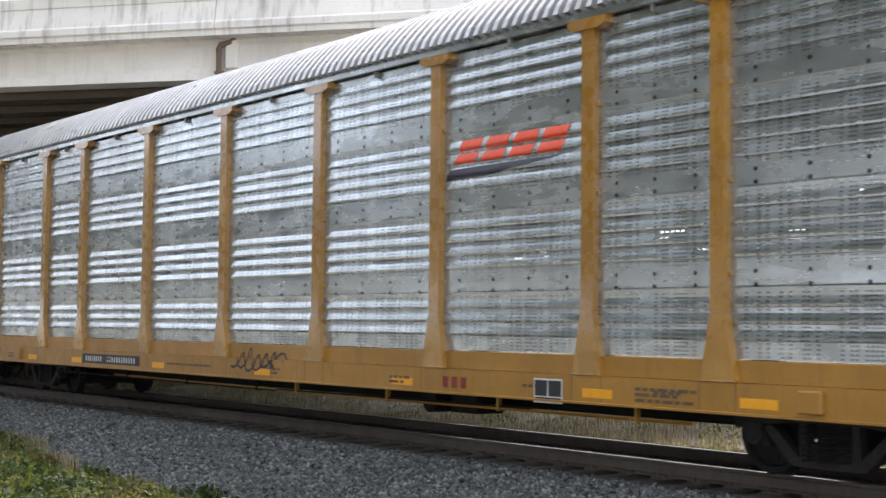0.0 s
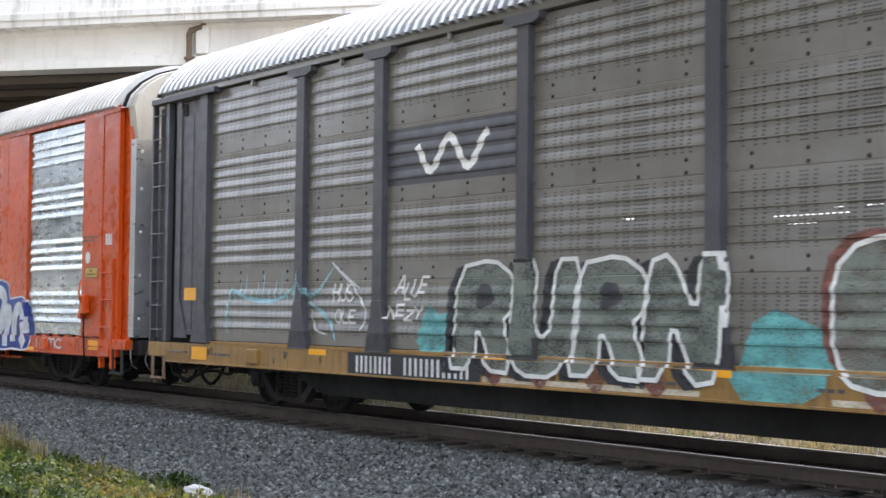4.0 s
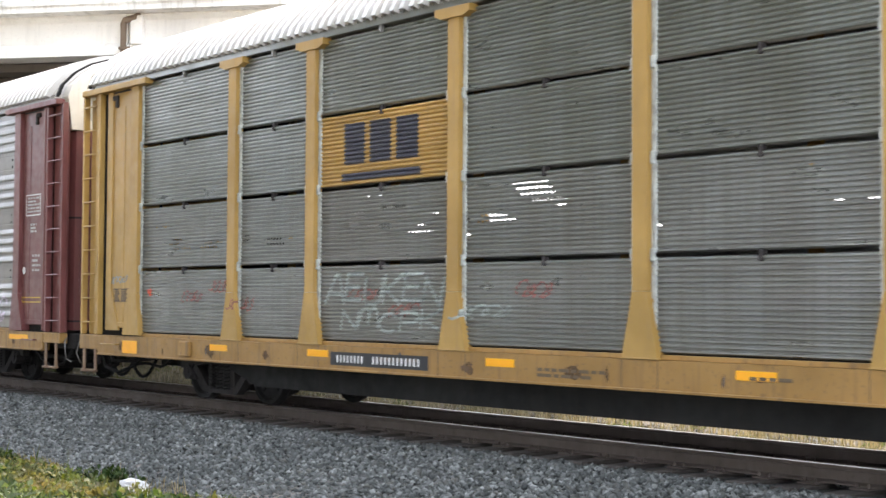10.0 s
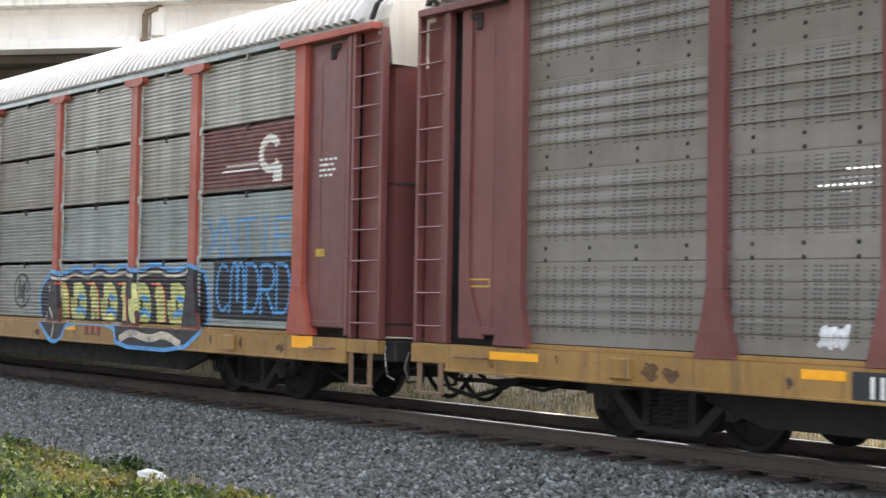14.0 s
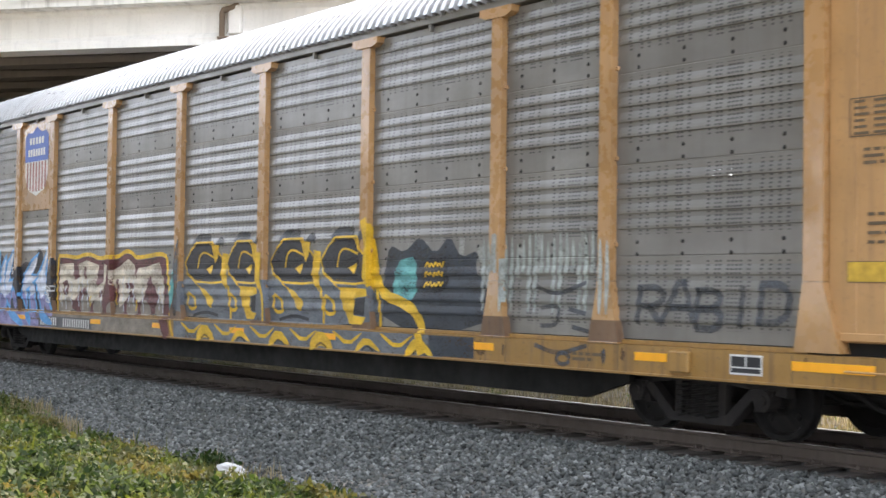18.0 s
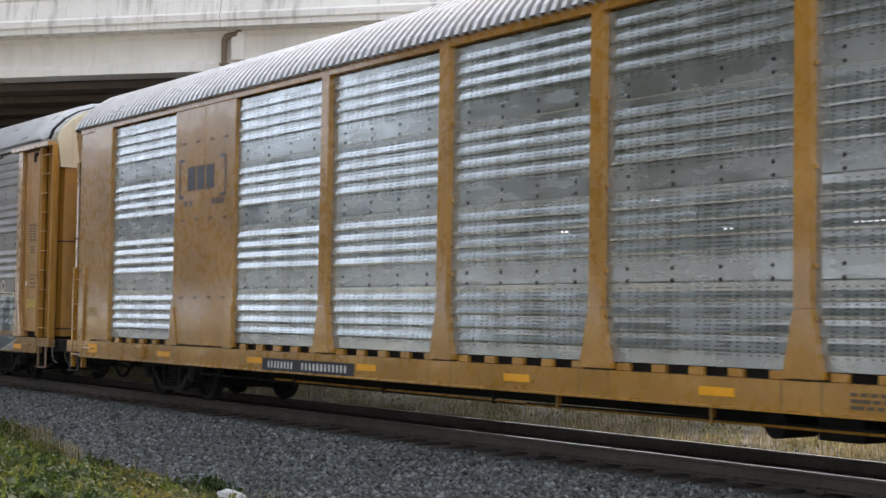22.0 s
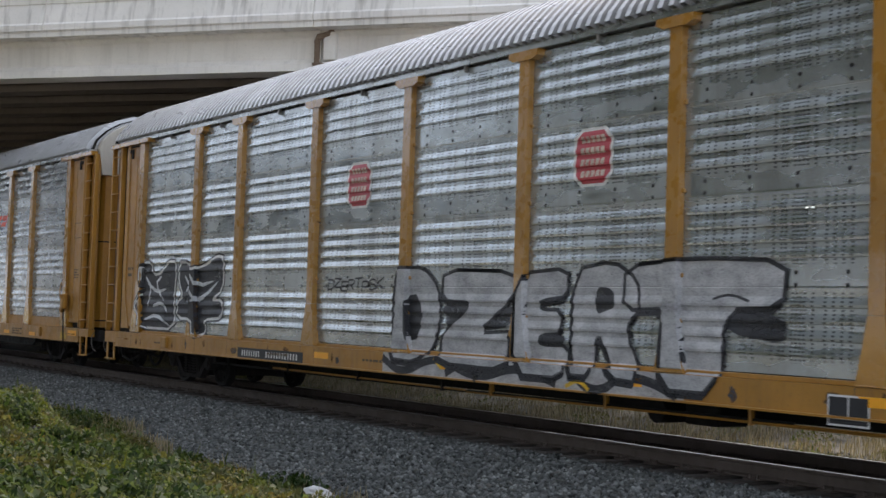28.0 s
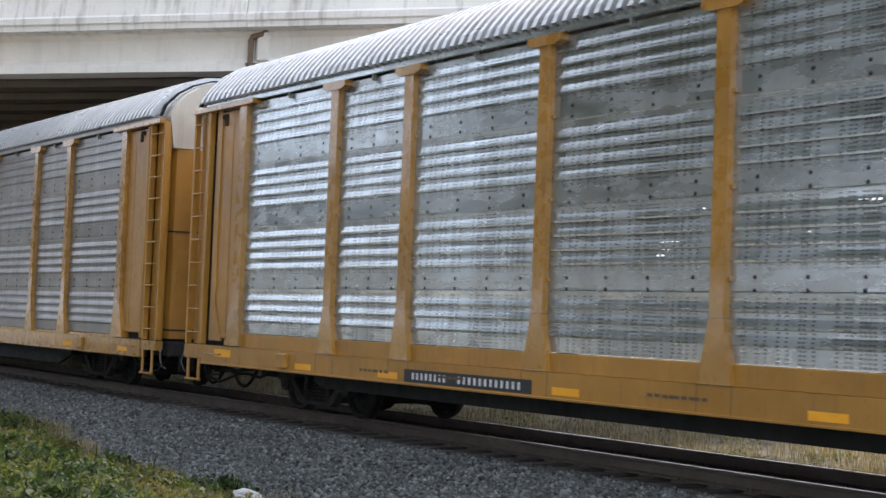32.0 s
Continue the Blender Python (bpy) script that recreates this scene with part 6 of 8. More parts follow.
decal("D", "stencil_frame", ribbon([(12.32, 3.38), (12.96, 3.38), (12.96, 3.96), (12.32, 3.96), (12.32, 3.38)], 0.015), M["ink"]), decal("D", "stencil_frame", ribbon([(12.36, 1.5), (12.94, 1.5), (12.94, 1.74), (12.36, 1.74), (12.36, 1.5)], 0.015), M["ink"])
table("D", -12.77, 1.48, -12.24, 1.68), scribble("D", -12.88, -12.3, 1.76, 1.9, "g_grey", 0.025, 5, 4)
for x, z in ((-10.6, 1.45), (-9.8, 1.6), (-9.2, 1.35), (-6.4, 1.5), (-5.6, 1.3), (-3.3, 1.55), (1.4, 1.4), (4.6, 1.6)):
    scribble("D", x, x + 0.55, z, z + 0.2, "g_red", 0.022, 4, int(x * 7))
decal("E", "sign_board", [rect(-7.08, 3.03, -4.5, 3.88)], M["brown_patch"], "worn brown sign board, paint flaking off")
fine_print("E", -6.0, 3.46, 1.2, 1, "ink", 0.14), fine_print("E", -5.9, 3.26, 1.3, 1, "ink", 0.14), fine_print("E", -6.9, 3.74, 0.9, 2, "ink", 0.05, 0.09)
plate("E", -7.6, -4.94, 0.63, 0.90), plate("E", 5.07, 6.6, 0.62, 0.93, 3, 1)
amber("E", -7.9, -4.75, 0.0, 2.97, 4.8, 7.24, -2.75, z=0.85, w=0.48, h=0.09), amber("E", -12.0, 12.2, z=0.84, w=0.8, h=0.09)
placard("E", 11.1, 0.79, 0.42, 0.22), decal("E", "stencil_frame", ribbon([(12.32, 3.0), (12.9, 3.0), (12.9, 3.36), (12.32, 3.36), (12.32, 3.0)], 0.02), M["white"]), fine_print("E", 12.38, 3.32, 0.48, 5, "chalk", 0.03, 0.06), fine_print("E", 12.6, 2.3, 0.34, 4, "chalk", 0.04, 0.085), fine_print("E", 12.5, 2.85, 0.26, 3, "chalk")
decal("E", "stencil_frame", ribbon([(12.2, 1.46), (12.97, 1.46), (12.97, 1.54), (12.2, 1.54), (12.2, 1.46)], 0.022), M["label"]), decal("E", "stencil_frame", ribbon([(-12.9, 1.62), (-12.5, 1.62), (-12.5, 1.70), (-12.9, 1.70), (-12.9, 1.62)], 0.02), M["label"])
decal("E", "round_label", [bow(12.26, 2.02, 0.07, 0.07, 0, 330, 12)], M["white"]), decal("E", "paint_patch", [rect(-2.5, 0.66, -1.62, 0.90)], M["g_pink"], flat="sill")
decal("F", "sign_board", [rect(-4.22, 2.98, -1.55, 3.94)], M["maroon"], "maroon sign board")
decal("F", "emblem", bars(-4.06, 3.56, -2.9, 3.70, 7, 0.7) + [rect(-4.2, 3.38, -2.1, 3.45), rect(-4.2, 3.24, -2.0, 3.31)] + [q for q in ribbon(bow(-1.95, 3.52, 0.22, 0.26, -60, 200, 10), 0.13)], M["white"], "white bars with a hooked ring")
decal("F", "sign_board", [rect(9.36, 3.0, 11.86, 3.92)], M["maroon"], "maroon sign board"), decal("F", "emblem", [q for q in ribbon(bow(11.2, 3.46, 0.24, 0.22, 30, 330, 12), 0.12)] + [rect(10.0, 3.33, 10.9, 3.36), rect(9.9, 3.25, 10.9, 3.28), rect(11.28, 3.06, 11.5, 3.3)], M["white"], "white ring with stripes")
plate("F", -7.39, -4.92, 0.68, 0.93), decal("F", "stencil", bars(5.58, 0.76, 6.26, 0.91, 3, 0.6), M["ink_red"], flat="sill")
amber("F", -9.5, -7.68, -4.66, -2.0, 0.4, 5.0, 8.0, z=0.865, w=0.48, h=0.09), amber("F", -12.36, 12.2, z=0.86, w=0.5, h=0.16)
fine_print("F", -12.75, 2.1, 0.3, 3, "white", 0.04, 0.1), sticker("F", -12.9, 1.55, -12.45, 1.72), fine_print("F", 12.45, 3.3, 0.4, 4, "white", 0.03, 0.07), sticker("F", 12.4, 2.0, 12.6, 2.1)
part("sign_board", fixed(block(bmesh.new(), -9.04, -7.34, -1.486, -1.44, 3.04, 4.86, 0.006)), M["tan"], CARS["G"]["ob"], "flat tan sign board")
CARS["G"]["boards"] = [(-9.04, -7.34, 3.04, 4.86)]
sh = [(-8.72, 4.52), (-8.6, 4.62), (-8.4, 4.60), (-8.18, 4.72), (-7.96, 4.60), (-7.76, 4.62), (-7.64, 4.52), (-7.66, 3.7), (-7.8, 3.42), (-8.18, 3.28), (-8.56, 3.42), (-8.7, 3.7)]
sh = [(-8.18 + (x + 8.18) * 1.22, z + 0.06) for x, z in sh]
decal("G", "shield", [sh], M["white"], "striped shield emblem")
decal("G", "shield_field", [[(x, z) for x, z in sh[:7]] + [(-8.18 + 0.54 * 1.22, 4.06), (-8.18 - 0.54 * 1.22, 4.06)]], M["logo_blue"])
decal("G", "shield_stripe", [rect(x - 0.05, 3.43 + 0.3 * abs(x + 8.18) ** 2, x + 0.05, 4.05) for x in np.linspace(-8.68, -7.68, 7)], M["g_red"])
decal("G", "shield_mark", bars(-8.6, 4.42, -7.76, 4.56, 5, 0.7) + bars(-8.68, 4.17, -7.68, 4.32, 7, 0.7), M["white"])
decal("G", "stencil_ground", [rect(-7.75, 0.665, -5.0, 0.87)], M["slate"], flat="sill", lift=0.0055)
decal("G", "stencil", bars(-7.65, 0.69, -6.75, 0.85, 8, 0.46) + bars(-6.45, 0.68, -5.1, 0.84, 12, 0.46), M["white"], flat="sill", lift=0.009)
amber("G", -8.75, -4.83, -2.1, 0.75, 3.43, 7.0, 9.9, z=0.82, w=0.48, h=0.09), amber("G", -12.0, 12.26, z=0.82, w=0.95, h=0.09)
placard("G", 11.22, 0.80, 0.42, 0.2), table("G", 12.4, 2.95, 12.95, 3.3), fine_print("G", 12.55, 2.84, 0.24, 3, "ink", 0.03, 0.06), fine_print("G", 12.6, 2.25, 0.34, 4, "ink", 0.03, 0.085), sticker("G", 12.38, 1.62, 12.98, 1.80), sticker("G", -12.9, 2.6, -12.5, 2.8), sticker("G", -12.9, 1.55, -12.5, 1.72)
decal("H", "emblem", slanted(-8.78, 3.54, -7.76, 3.94, 3, 0.0, 0, 0.82), M["navy"], "dark emblem blocks")
decal("H", "emblem_bracket", [q for line in ([(-8.88, 4.06), (-9.04, 4.06), (-9.04, 3.44), (-8.88, 3.44)], [(-7.58, 4.05), (-7.40, 4.05), (-7.40, 3.42), (-7.58, 3.42)]) for q in ribbon(line, 0.05)] + [rect(x, 3.28, x + 0.1, 3.37) for x in (-8.85, -8.65, -7.85, -7.7, -7.55)], M["navy"], "dark square brackets")
plate("H", -6.01, -3.42, 0.65, 0.83), placard("H", 8.03, 0.78, 0.5, 0.3)
amber("H", -9.47, -6.25, -3.13, 0.1, 3.26, 6.4, 9.55, z=0.785, w=0.48, h=0.09), amber("H", -12.55, 12.63, z=0.80, w=0.42, h=0.17)
sticker("H", 12.17, 2.05, 12.68, 2.22), sticker("H", -12.85, 1.45, -12.5, 1.56), fine_print("H", 12.96, 2.62, 0.2, 1, "white", 0.18), fine_print("H", 11.98, 2.75, 0.7, 3), fine_print("H", 12.1, 3.5, 0.55, 4), fine_print("H", 4.9, 0.86, 0.8, 3), fine_print("H", 10.2, 0.86, 0.8, 3)
for x in (-8.9, -8.4, -7.9, -7.4, 7.35, 7.85, 8.5, 9.0):
    for z in (1.75, 3.05, 4.35):
        part("rivet_plate", cached("rivet", lambda: mesh_of("rivet_plate", fixed(block(bmesh.new(), -0.06, 0.06, -0.012, 0, -0.018, 0.018, 0.004)), M["ink"])), None, CARS["H"]["ob"], at=pose(x, -1.506, z))
decal("I", "emblem", slanted(-6.54, 3.36, -4.96, 3.80, 3, 0.0, 0, 0.8) + [rect(-6.54, 3.20, -4.96, 3.25), rect(-6.54, 3.27, -4.96, 3.30)], M["g_yellow"], "faded orange-yellow emblem blocks")
decal("I", "stencil", bars(-6.8, 0.68, -5.9, 0.81, 4, 0.6) + bars(-5.7, 0.67, -4.6, 0.80, 6, 0.6), M["white"], flat="sill")
decal("I", "silver_paint", [rect(-12.6, 0.66, 4.7, 0.92)], M["g_grey"], "silver-grey overspray on the sill", flat="sill"), decal("I", "grey_paint", [rect(7.4, 0.65, 11.9, 0.92)], M["g_grey"], flat="sill")
plate("I", 5.31, 6.49, 0.63, 0.79, 3, 1), placard("I", 8.35, 0.76, 0.5, 0.26)
amber("I", -8.3, -4.3, -2.55, -0.6, 2.25, 5.05, 8.9, z=0.775, w=0.48, h=0.1), amber("I", -12.0, 11.9, z=0.74, w=0.95, h=0.1)
table("I", 12.45, 2.95, 12.98, 3.3), fine_print("I", 12.58, 2.84, 0.24, 3, "ink", 0.03, 0.06), fine_print("I", 12.62, 2.25, 0.34, 4, "ink", 0.03, 0.085), decal("I", "round_label", [bow(12.40, 2.06, 0.055, 0.055, 0, 330, 12)], M["white"]), sticker("I", 12.45, 1.55, 13.0, 1.75), sticker("I", -12.9, 3.35, -12.45, 3.65), decal("I", "white_label", [rect(-12.85, 2.05, -12.5, 2.2)], M["white"])
for x in (-2.93, 2.81):
    o = [(x - 0.2, 3.14), (x + 0.2, 3.14), (x + 0.33, 3.26), (x + 0.33, 3.66), (x + 0.2, 3.78), (x - 0.2, 3.78), (x - 0.33, 3.66), (x - 0.33, 3.26)]
    decal("J", "emblem_border", [[(x + (a - x) * 1.14, 3.45 + (b - 3.45) * 1.12) for a, b in o]], M["white"], lift=0.004)
    decal("J", "emblem", [[(a, b) for a, b in o]], M["emblem_red"], "red eight-sided emblem with a white border")
    decal("J", "emblem_mark", [r for z in (3.22, 3.36, 3.50, 3.64) for r in bars(x - 0.24, z, x + 0.24, z + 0.08, 5, 0.72)], M["g_cream"])
plate("J", -6.97, -4.46, 0.64, 0.82), placard("J", 6.91, 0.70, 0.52, 0.3)
amber("J", -3.84, -0.1, 3.66, 7.27, 10.97, z=0.80, w=0.48, h=0.1), amber("J", 12.6, z=0.80, w=0.5, h=0.17)
decal("J", "warning_label", [rect(11.8, 0.66, 12.24, 0.84)], M["label"], flat="sill"), fine_print("J", 12.5, 2.7, 0.4, 3), decal("J", "white_label", [rect(12.6, 3.0, 12.8, 3.1)], M["white"]), decal("J", "stencil_frame", ribbon([(12.45, 3.1), (12.85, 3.1), (12.85, 3.55), (12.45, 3.55), (12.45, 3.1)], 0.012), M["ink"]), fine_print("J", -12.75, 2.3, 0.34, 2, "ink", 0.06, 0.13), fine_print("J", 8.2, 0.86, 0.9, 3)
plate("K", -7.06, -4.36, 0.66, 0.83), placard("K", 6.62, 0.755), decal("K", "stencil", bars(4.61, 0.68, 5.18, 0.82, 3, 0.6), M["ink_red"], flat="sill")
amber("K", -9.76, -7.46, -3.75, 0.02, 3.68, 7.5, 9.7, z=0.725, w=0.48, h=0.09), amber("K", 12.75, -12.4, z=0.82, w=0.6, h=0.12)
decal("K", "warning_label", [rect(11.92, 0.67, 12.36, 0.82)], M["label"], flat="sill"), decal("K", "stencil_frame", ribbon([(12.45, 3.02), (13.0, 3.02), (13.0, 3.36), (12.45, 3.36), (12.45, 3.02)], 0.015), M["ink"]), fine_print("K", 12.55, 2.3, 0.34, 4), fine_print("K", 8.0, 0.84, 0.9, 3), fine_print("K", -2.4, 0.80, 0.9, 1)
amber("L", -9.5, -3.5, 3.5, 9.6, 12.4, z=0.75)

for box in ((-12.98, 3.15, -12.72, 3.5), (-12.96, 1.35, -12.80, 1.62)):
    decal("F", "paint_patch", [softened(rect(*box), 1)], M["red"], "brighter red touched-up paint")
for x in (-11.2, -8.3, -5.9, -2.9, 0.1, 2.9, 5.8, 8.4, 11.0):
    for key, m in (("A", "ink"), ("B", "slate"), ("D", "ink"), ("E", "ink"), ("F", "ink"), ("G", "ink"), ("J", "ink"), ("K", "ink")):
        r_ = random.Random(hash((x, ord(key))))
        if r_.random() < 0.55:
            x_ = x + r_.uniform(-0.5, 0.5)
            fine_print(key, x_, 0.80 + r_.uniform(-0.03, 0.03), r_.uniform(0.3, 0.8), r_.choice((1, 1, 2)), m)


for key in "BDEFGIJ":
    r_ = random.Random(ord(key) * 7)
    for k in range(24):
        x_ = -12.4 + 1.06 * k + r_.uniform(-0.5, 0.5)
        w_, h_ = r_.choice((0.03, 0.05, 0.08, 0.16)), r_.uniform(0.14, 0.27)
        z_ = r_.choice((0.66, 0.66, 0.92 - h_))
        blot = [(x_ + w_ * (math.cos(a) * r_.uniform(0.45, 1.0)), z_ + h_ * (0.5 + 0.5 * math.sin(a) * r_.uniform(0.3, 1.0))) for a in np.linspace(0, 5.9, 15)]
        decal(key, "grime", [softened(blot, 1)], M[r_.choice(("g_dusk", "rust", "rust", "rust"))], flat="sill", lift=0.0015)


# ---- graffiti ----
def curved(pts, times=2):
    """An open line with its corners rounded."""
    for _ in range(times):
        out = [pts[0]]
        for a, b in zip(pts, pts[1:]):
            out += [(a[0] * 0.75 + b[0] * 0.25, a[1] * 0.75 + b[1] * 0.25), (a[0] * 0.25 + b[0] * 0.75, a[1] * 0.25 + b[1] * 0.75)]
        pts = out + [pts[-1]]
    return pts


def brush(key, mat, width, lift, *lines):
    """Rounded strokes of one colour."""
    for n, line in enumerate(lines):
        decal(key, "graffiti_paint", ribbon(curved(line), width), M[mat], lift=lift + 0.0005 * (n % 5))


def shard(key, mat, width, lift, *lines):
    """Spiky strokes, broad in the middle and pointed at both ends."""
    for n, line in enumerate(lines):
        pts = [Vector(p) for p in curved(line, 1)]
        left, right = [], []
        for i, p in enumerate(pts):
            t = (pts[min(i + 1, len(pts) - 1)] - pts[max(i - 1, 0)]).normalized()
            h = 0.5 * width * max(0.06, math.sin(math.pi * (0.12 + 0.86 * i / (len(pts) - 1))))
            left.append(p + Vector((-t.y, t.x)) * h)
            right.append(p - Vector((-t.y, t.x)) * h)
        decal(key, "graffiti_paint", [(left[i], left[i + 1], right[i + 1], right[i]) for i in range(len(pts) - 1)], M[mat], lift=lift + 0.0005 * (n % 5))


def mass(key, mat, outline, lift, edge="", width=0.1, times=1):
    """A filled field of paint, with an edge line where it has one."""
    body = softened(outline, times)
    if edge:
        decal(key, "graffiti_paint", ribbon(body + body[:2], width), M[edge], lift=lift - 0.0012)
    decal(key, "graffiti_paint", [body], M[mat], lift=lift)


# blue and white lettering on the orange car
mass("C", "g_blue", [(1.9, 0.72), (2.05, 1.3), (2.26, 1.50), (2.66, 1.43), (2.72, 1.84), (2.99, 1.93), (3.42, 1.90), (3.68, 1.82), (4.72, 1.88), (4.92, 1.96), (5.94, 1.93), (6.03, 1.86), (7.19, 1.97), (7.3, 1.92), (7.81, 2.03), (8.34, 1.95), (8.38, 1.62), (8.76, 1.66), (9.11, 1.68), (9.41, 1.52), (9.62, 1.13), (9.60, 0.86), (9.46, 0.68), (9.15, 0.66), (8.6, 0.68), (8.3, 0.64), (2.2, 0.64)], 0.0085, "g_white", 0.075)
W = ("C", "g_white", 0.225, 0.0115)
brush(*W, [(2.07, 0.85), (2.27, 1.22), (2.50, 1.26), (2.46, 1.0), (2.26, 0.74)], [(2.76, 1.1), (2.86, 0.70)])
brush(*W, [(3.44, 1.70), (3.11, 1.77), (2.90, 1.65), (2.96, 1.50), (3.35, 1.42), (3.55, 1.34)], [(3.08, 1.30), (2.99, 0.98), (3.02, 0.68)], [(3.46, 1.28), (3.56, 0.91), (3.68, 0.67)])
brush(*W, [(3.89, 1.68), (3.92, 1.38), (4.0, 1.11), (4.22, 0.89), (4.33, 0.70)], [(3.85, 1.70), (4.2, 1.72), (4.55, 1.72), (4.66, 1.39), (4.53, 1.12), (4.40, 0.85)])
brush(*W, [(4.90, 1.81), (5.45, 1.82), (5.76, 1.80)], [(4.98, 1.72), (4.93, 1.39), (5.06, 1.01), (5.14, 0.70)], [(4.80, 0.86), (5.1, 0.72)])
brush(*W, [(5.29, 1.55), (5.7, 1.57), (6.0, 1.56)], [(5.29, 1.5), (5.37, 1.19), (5.56, 0.94), (5.66, 0.68)], [(5.98, 1.5), (6.0, 1.2), (5.95, 0.95), (5.99, 0.68)])
brush(*W, [(6.24, 1.75), (6.65, 1.77), (7.03, 1.80)], [(6.29, 1.72), (6.28, 1.29), (6.41, 0.93), (6.50, 0.68)], [(6.51, 1.42), (6.87, 1.48), (7.14, 1.55)], [(6.50, 1.16), (6.82, 1.26), (6.96, 1.19), (7.05, 0.92), (7.21, 0.68)])
brush("C", "g_white", 0.265, 0.0120, [(7.35, 1.72), (7.43, 1.39), (7.49, 1.05), (7.68, 0.67)], [(7.37, 1.72), (7.71, 1.83), (8.09, 1.76), (8.19, 1.57), (8.02, 1.33), (7.79, 1.08)], [(7.76, 0.97), (7.97, 1.05), (8.21, 1.34), (8.40, 1.45), (8.46, 1.29), (8.28, 1.02), (8.27, 0.70)])
brush("C", "g_white", 0.265, 0.0120, [(8.70, 0.80), (8.68, 1.2), (8.78, 1.42), (8.98, 1.48), (9.14, 1.34), (9.24, 0.96)], [(9.10, 0.94), (9.28, 0.74)])
shard("C", "g_pink", 0.16, 0.0142, [(5.1, 1.05), (5.12, 0.85), (5.15, 0.67)], [(6.4, 1.0), (6.45, 0.85), (6.5, 0.67)], [(7.05, 1.2), (7.1, 0.95), (7.2, 0.68)], [(7.35, 1.6), (7.4, 1.4), (7.45, 1.15)])
brush("C", "g_black", 0.022, 0.0150, [(7.31, 1.62), (7.36, 1.35), (7.40, 1.1)], [(9.0, 1.42), (8.95, 1.1), (8.9, 0.84)], [(4.42, 1.62), (4.44, 1.3)])
swollen("C", "aner", -3.85, 0.12, 1.02, 2.0, "g_white", "g_black", 0.035, None, None, "g_black", 0.0, 0.0, 1, None, ((0.0, 0.28), (0.18, 0.42), (0.54, 0.76), (0.70, 1.0)))
spray("C", [[*bow(-2.0, 1.72, 0.30, 0.24, 190, 0, 8)], [*bow(-1.95, 1.30, 0.40, 0.26, 175, 345, 9)]], 0.045, "g_black")  # the unfilled letter between them
spray("C", [[(-1.45, 1.68), (-1.75, 1.66), (-2.05, 1.62), (-2.2, 1.48), (-2.12, 1.38), (-1.8, 1.44), (-1.72, 1.34), (-1.85, 1.22), (-2.1, 1.22), (-2.24, 1.3)]], 0.085, "g_black")
for a in (-4.15, -4.0, 0.05, 0.2):
    scribble("C", a, a + 0.2, 1.25, 1.75, "g_black", 0.04, 2, int(a * 9))
brush("C", "g_black", 0.085, 0.008, [(-11.35, 1.08), (-11.1, 1.55), (-10.95, 2.02), (-10.78, 1.7), (-10.72, 1.15)], [(-10.72, 1.5), (-10.5, 1.95), (-10.25, 1.6), (-10.2, 1.12)], bow(-9.45, 1.58, 0.42, 0.44, 60, 400, 14))
brush("C", "g_black", 0.075, 0.008, [(-8.0, 2.02), (-8.5, 2.0), (-8.62, 1.75), (-8.2, 1.6), (-8.12, 1.3), (-8.7, 1.12)], [(-7.85, 1.95), (-7.62, 2.1), (-7.5, 1.8), (-7.8, 1.5), (-7.5, 1.1)])
scribble("C", -8.0, -7.2, 1.75, 2.15, "g_black", 0.03, 6, 5)
# white outlines over dark shade, teal and maroon, on the slate car
swollen("B", "RURN", -5.6, -1.35, 0.80, 2.08, "g_moss", "white", 0.05, (-0.16, -0.04, "g_black"), None, "g_black", 0.1, 0, 1)
swollen("B", "EMM", 0.0, 4.7, 0.80, 2.22, "g_moss", "white", 0.05, (-0.10, 0.06, "g_brown"), None, "g_brown", 0.0)
decal("B", "graffiti_paint", [rect(-5.0, 0.66, -1.6, 0.72), rect(0.0, 0.66, 4.6, 0.72)], M["g_cream"], flat="sill", lift=0.004)
for q in ([(-6.5, 0.98), (-5.75, 0.98), (-5.4, 1.75), (-5.9, 1.4), (-6.2, 1.6)], [(-1.3, 0.66), (-0.1, 0.66), (0.0, 1.3), (-0.9, 1.6)], [(4.8, 0.66), (5.8, 0.66), (5.6, 1.5), (4.9, 1.6)]):
    decal("B", "graffiti_paint", [softened(q, 1)], M["g_teal"])
for x in (-4.9, -4.1, -3.2, -2.3, 0.4, 1.3, 2.2, 3.1, 4.0):
    shard("B", "g_brown", 0.3, 0.012, [(x, 0.90), (x + 0.12, 0.78), (x + 0.16, 0.63)])
shard("B", "g_ice", 0.07, 0.009, [(-11.3, 1.12), (-11.32, 1.5), (-11.15, 1.85)], [(-11.2, 1.8), (-10.6, 1.62), (-9.75, 1.6), (-9.25, 1.9)], [(-9.2, 1.9), (-8.9, 1.6), (-8.3, 2.12)], [(-8.95, 1.6), (-8.4, 1.35), (-8.3, 1.05)])
for k in range(12):
    shard("B", "g_ice", 0.035, 0.010, [(-11.1 + 0.17 * k, 1.62), (-11.05 + 0.17 * k, 1.78 + 0.14 * (k % 3))])
shard("B", "g_white", 0.05, 0.010, [(-8.4, 2.14), (-8.0, 1.9), (-7.7, 1.78)], [(-7.85, 1.8), (-7.5, 1.45), (-7.7, 1.2)], [(-8.9, 1.5), (-8.8, 1.2), (-8.5, 1.15)])
block_piece("B", "HUS", -8.35, -7.85, 1.6, 1.85, [(0.035, "white")], 0.05), block_piece("B", "OLE", -8.3, -7.8, 1.3, 1.5, [(0.035, "white")])
block_piece("B", "VALUE", -7.0, -6.2, 1.66, 1.94, [(0.035, "white")], 0.1, 0.05), block_piece("B", "NEZY", -7.05, -6.3, 1.38, 1.58, [(0.035, "white")], 0.05, 0.04)
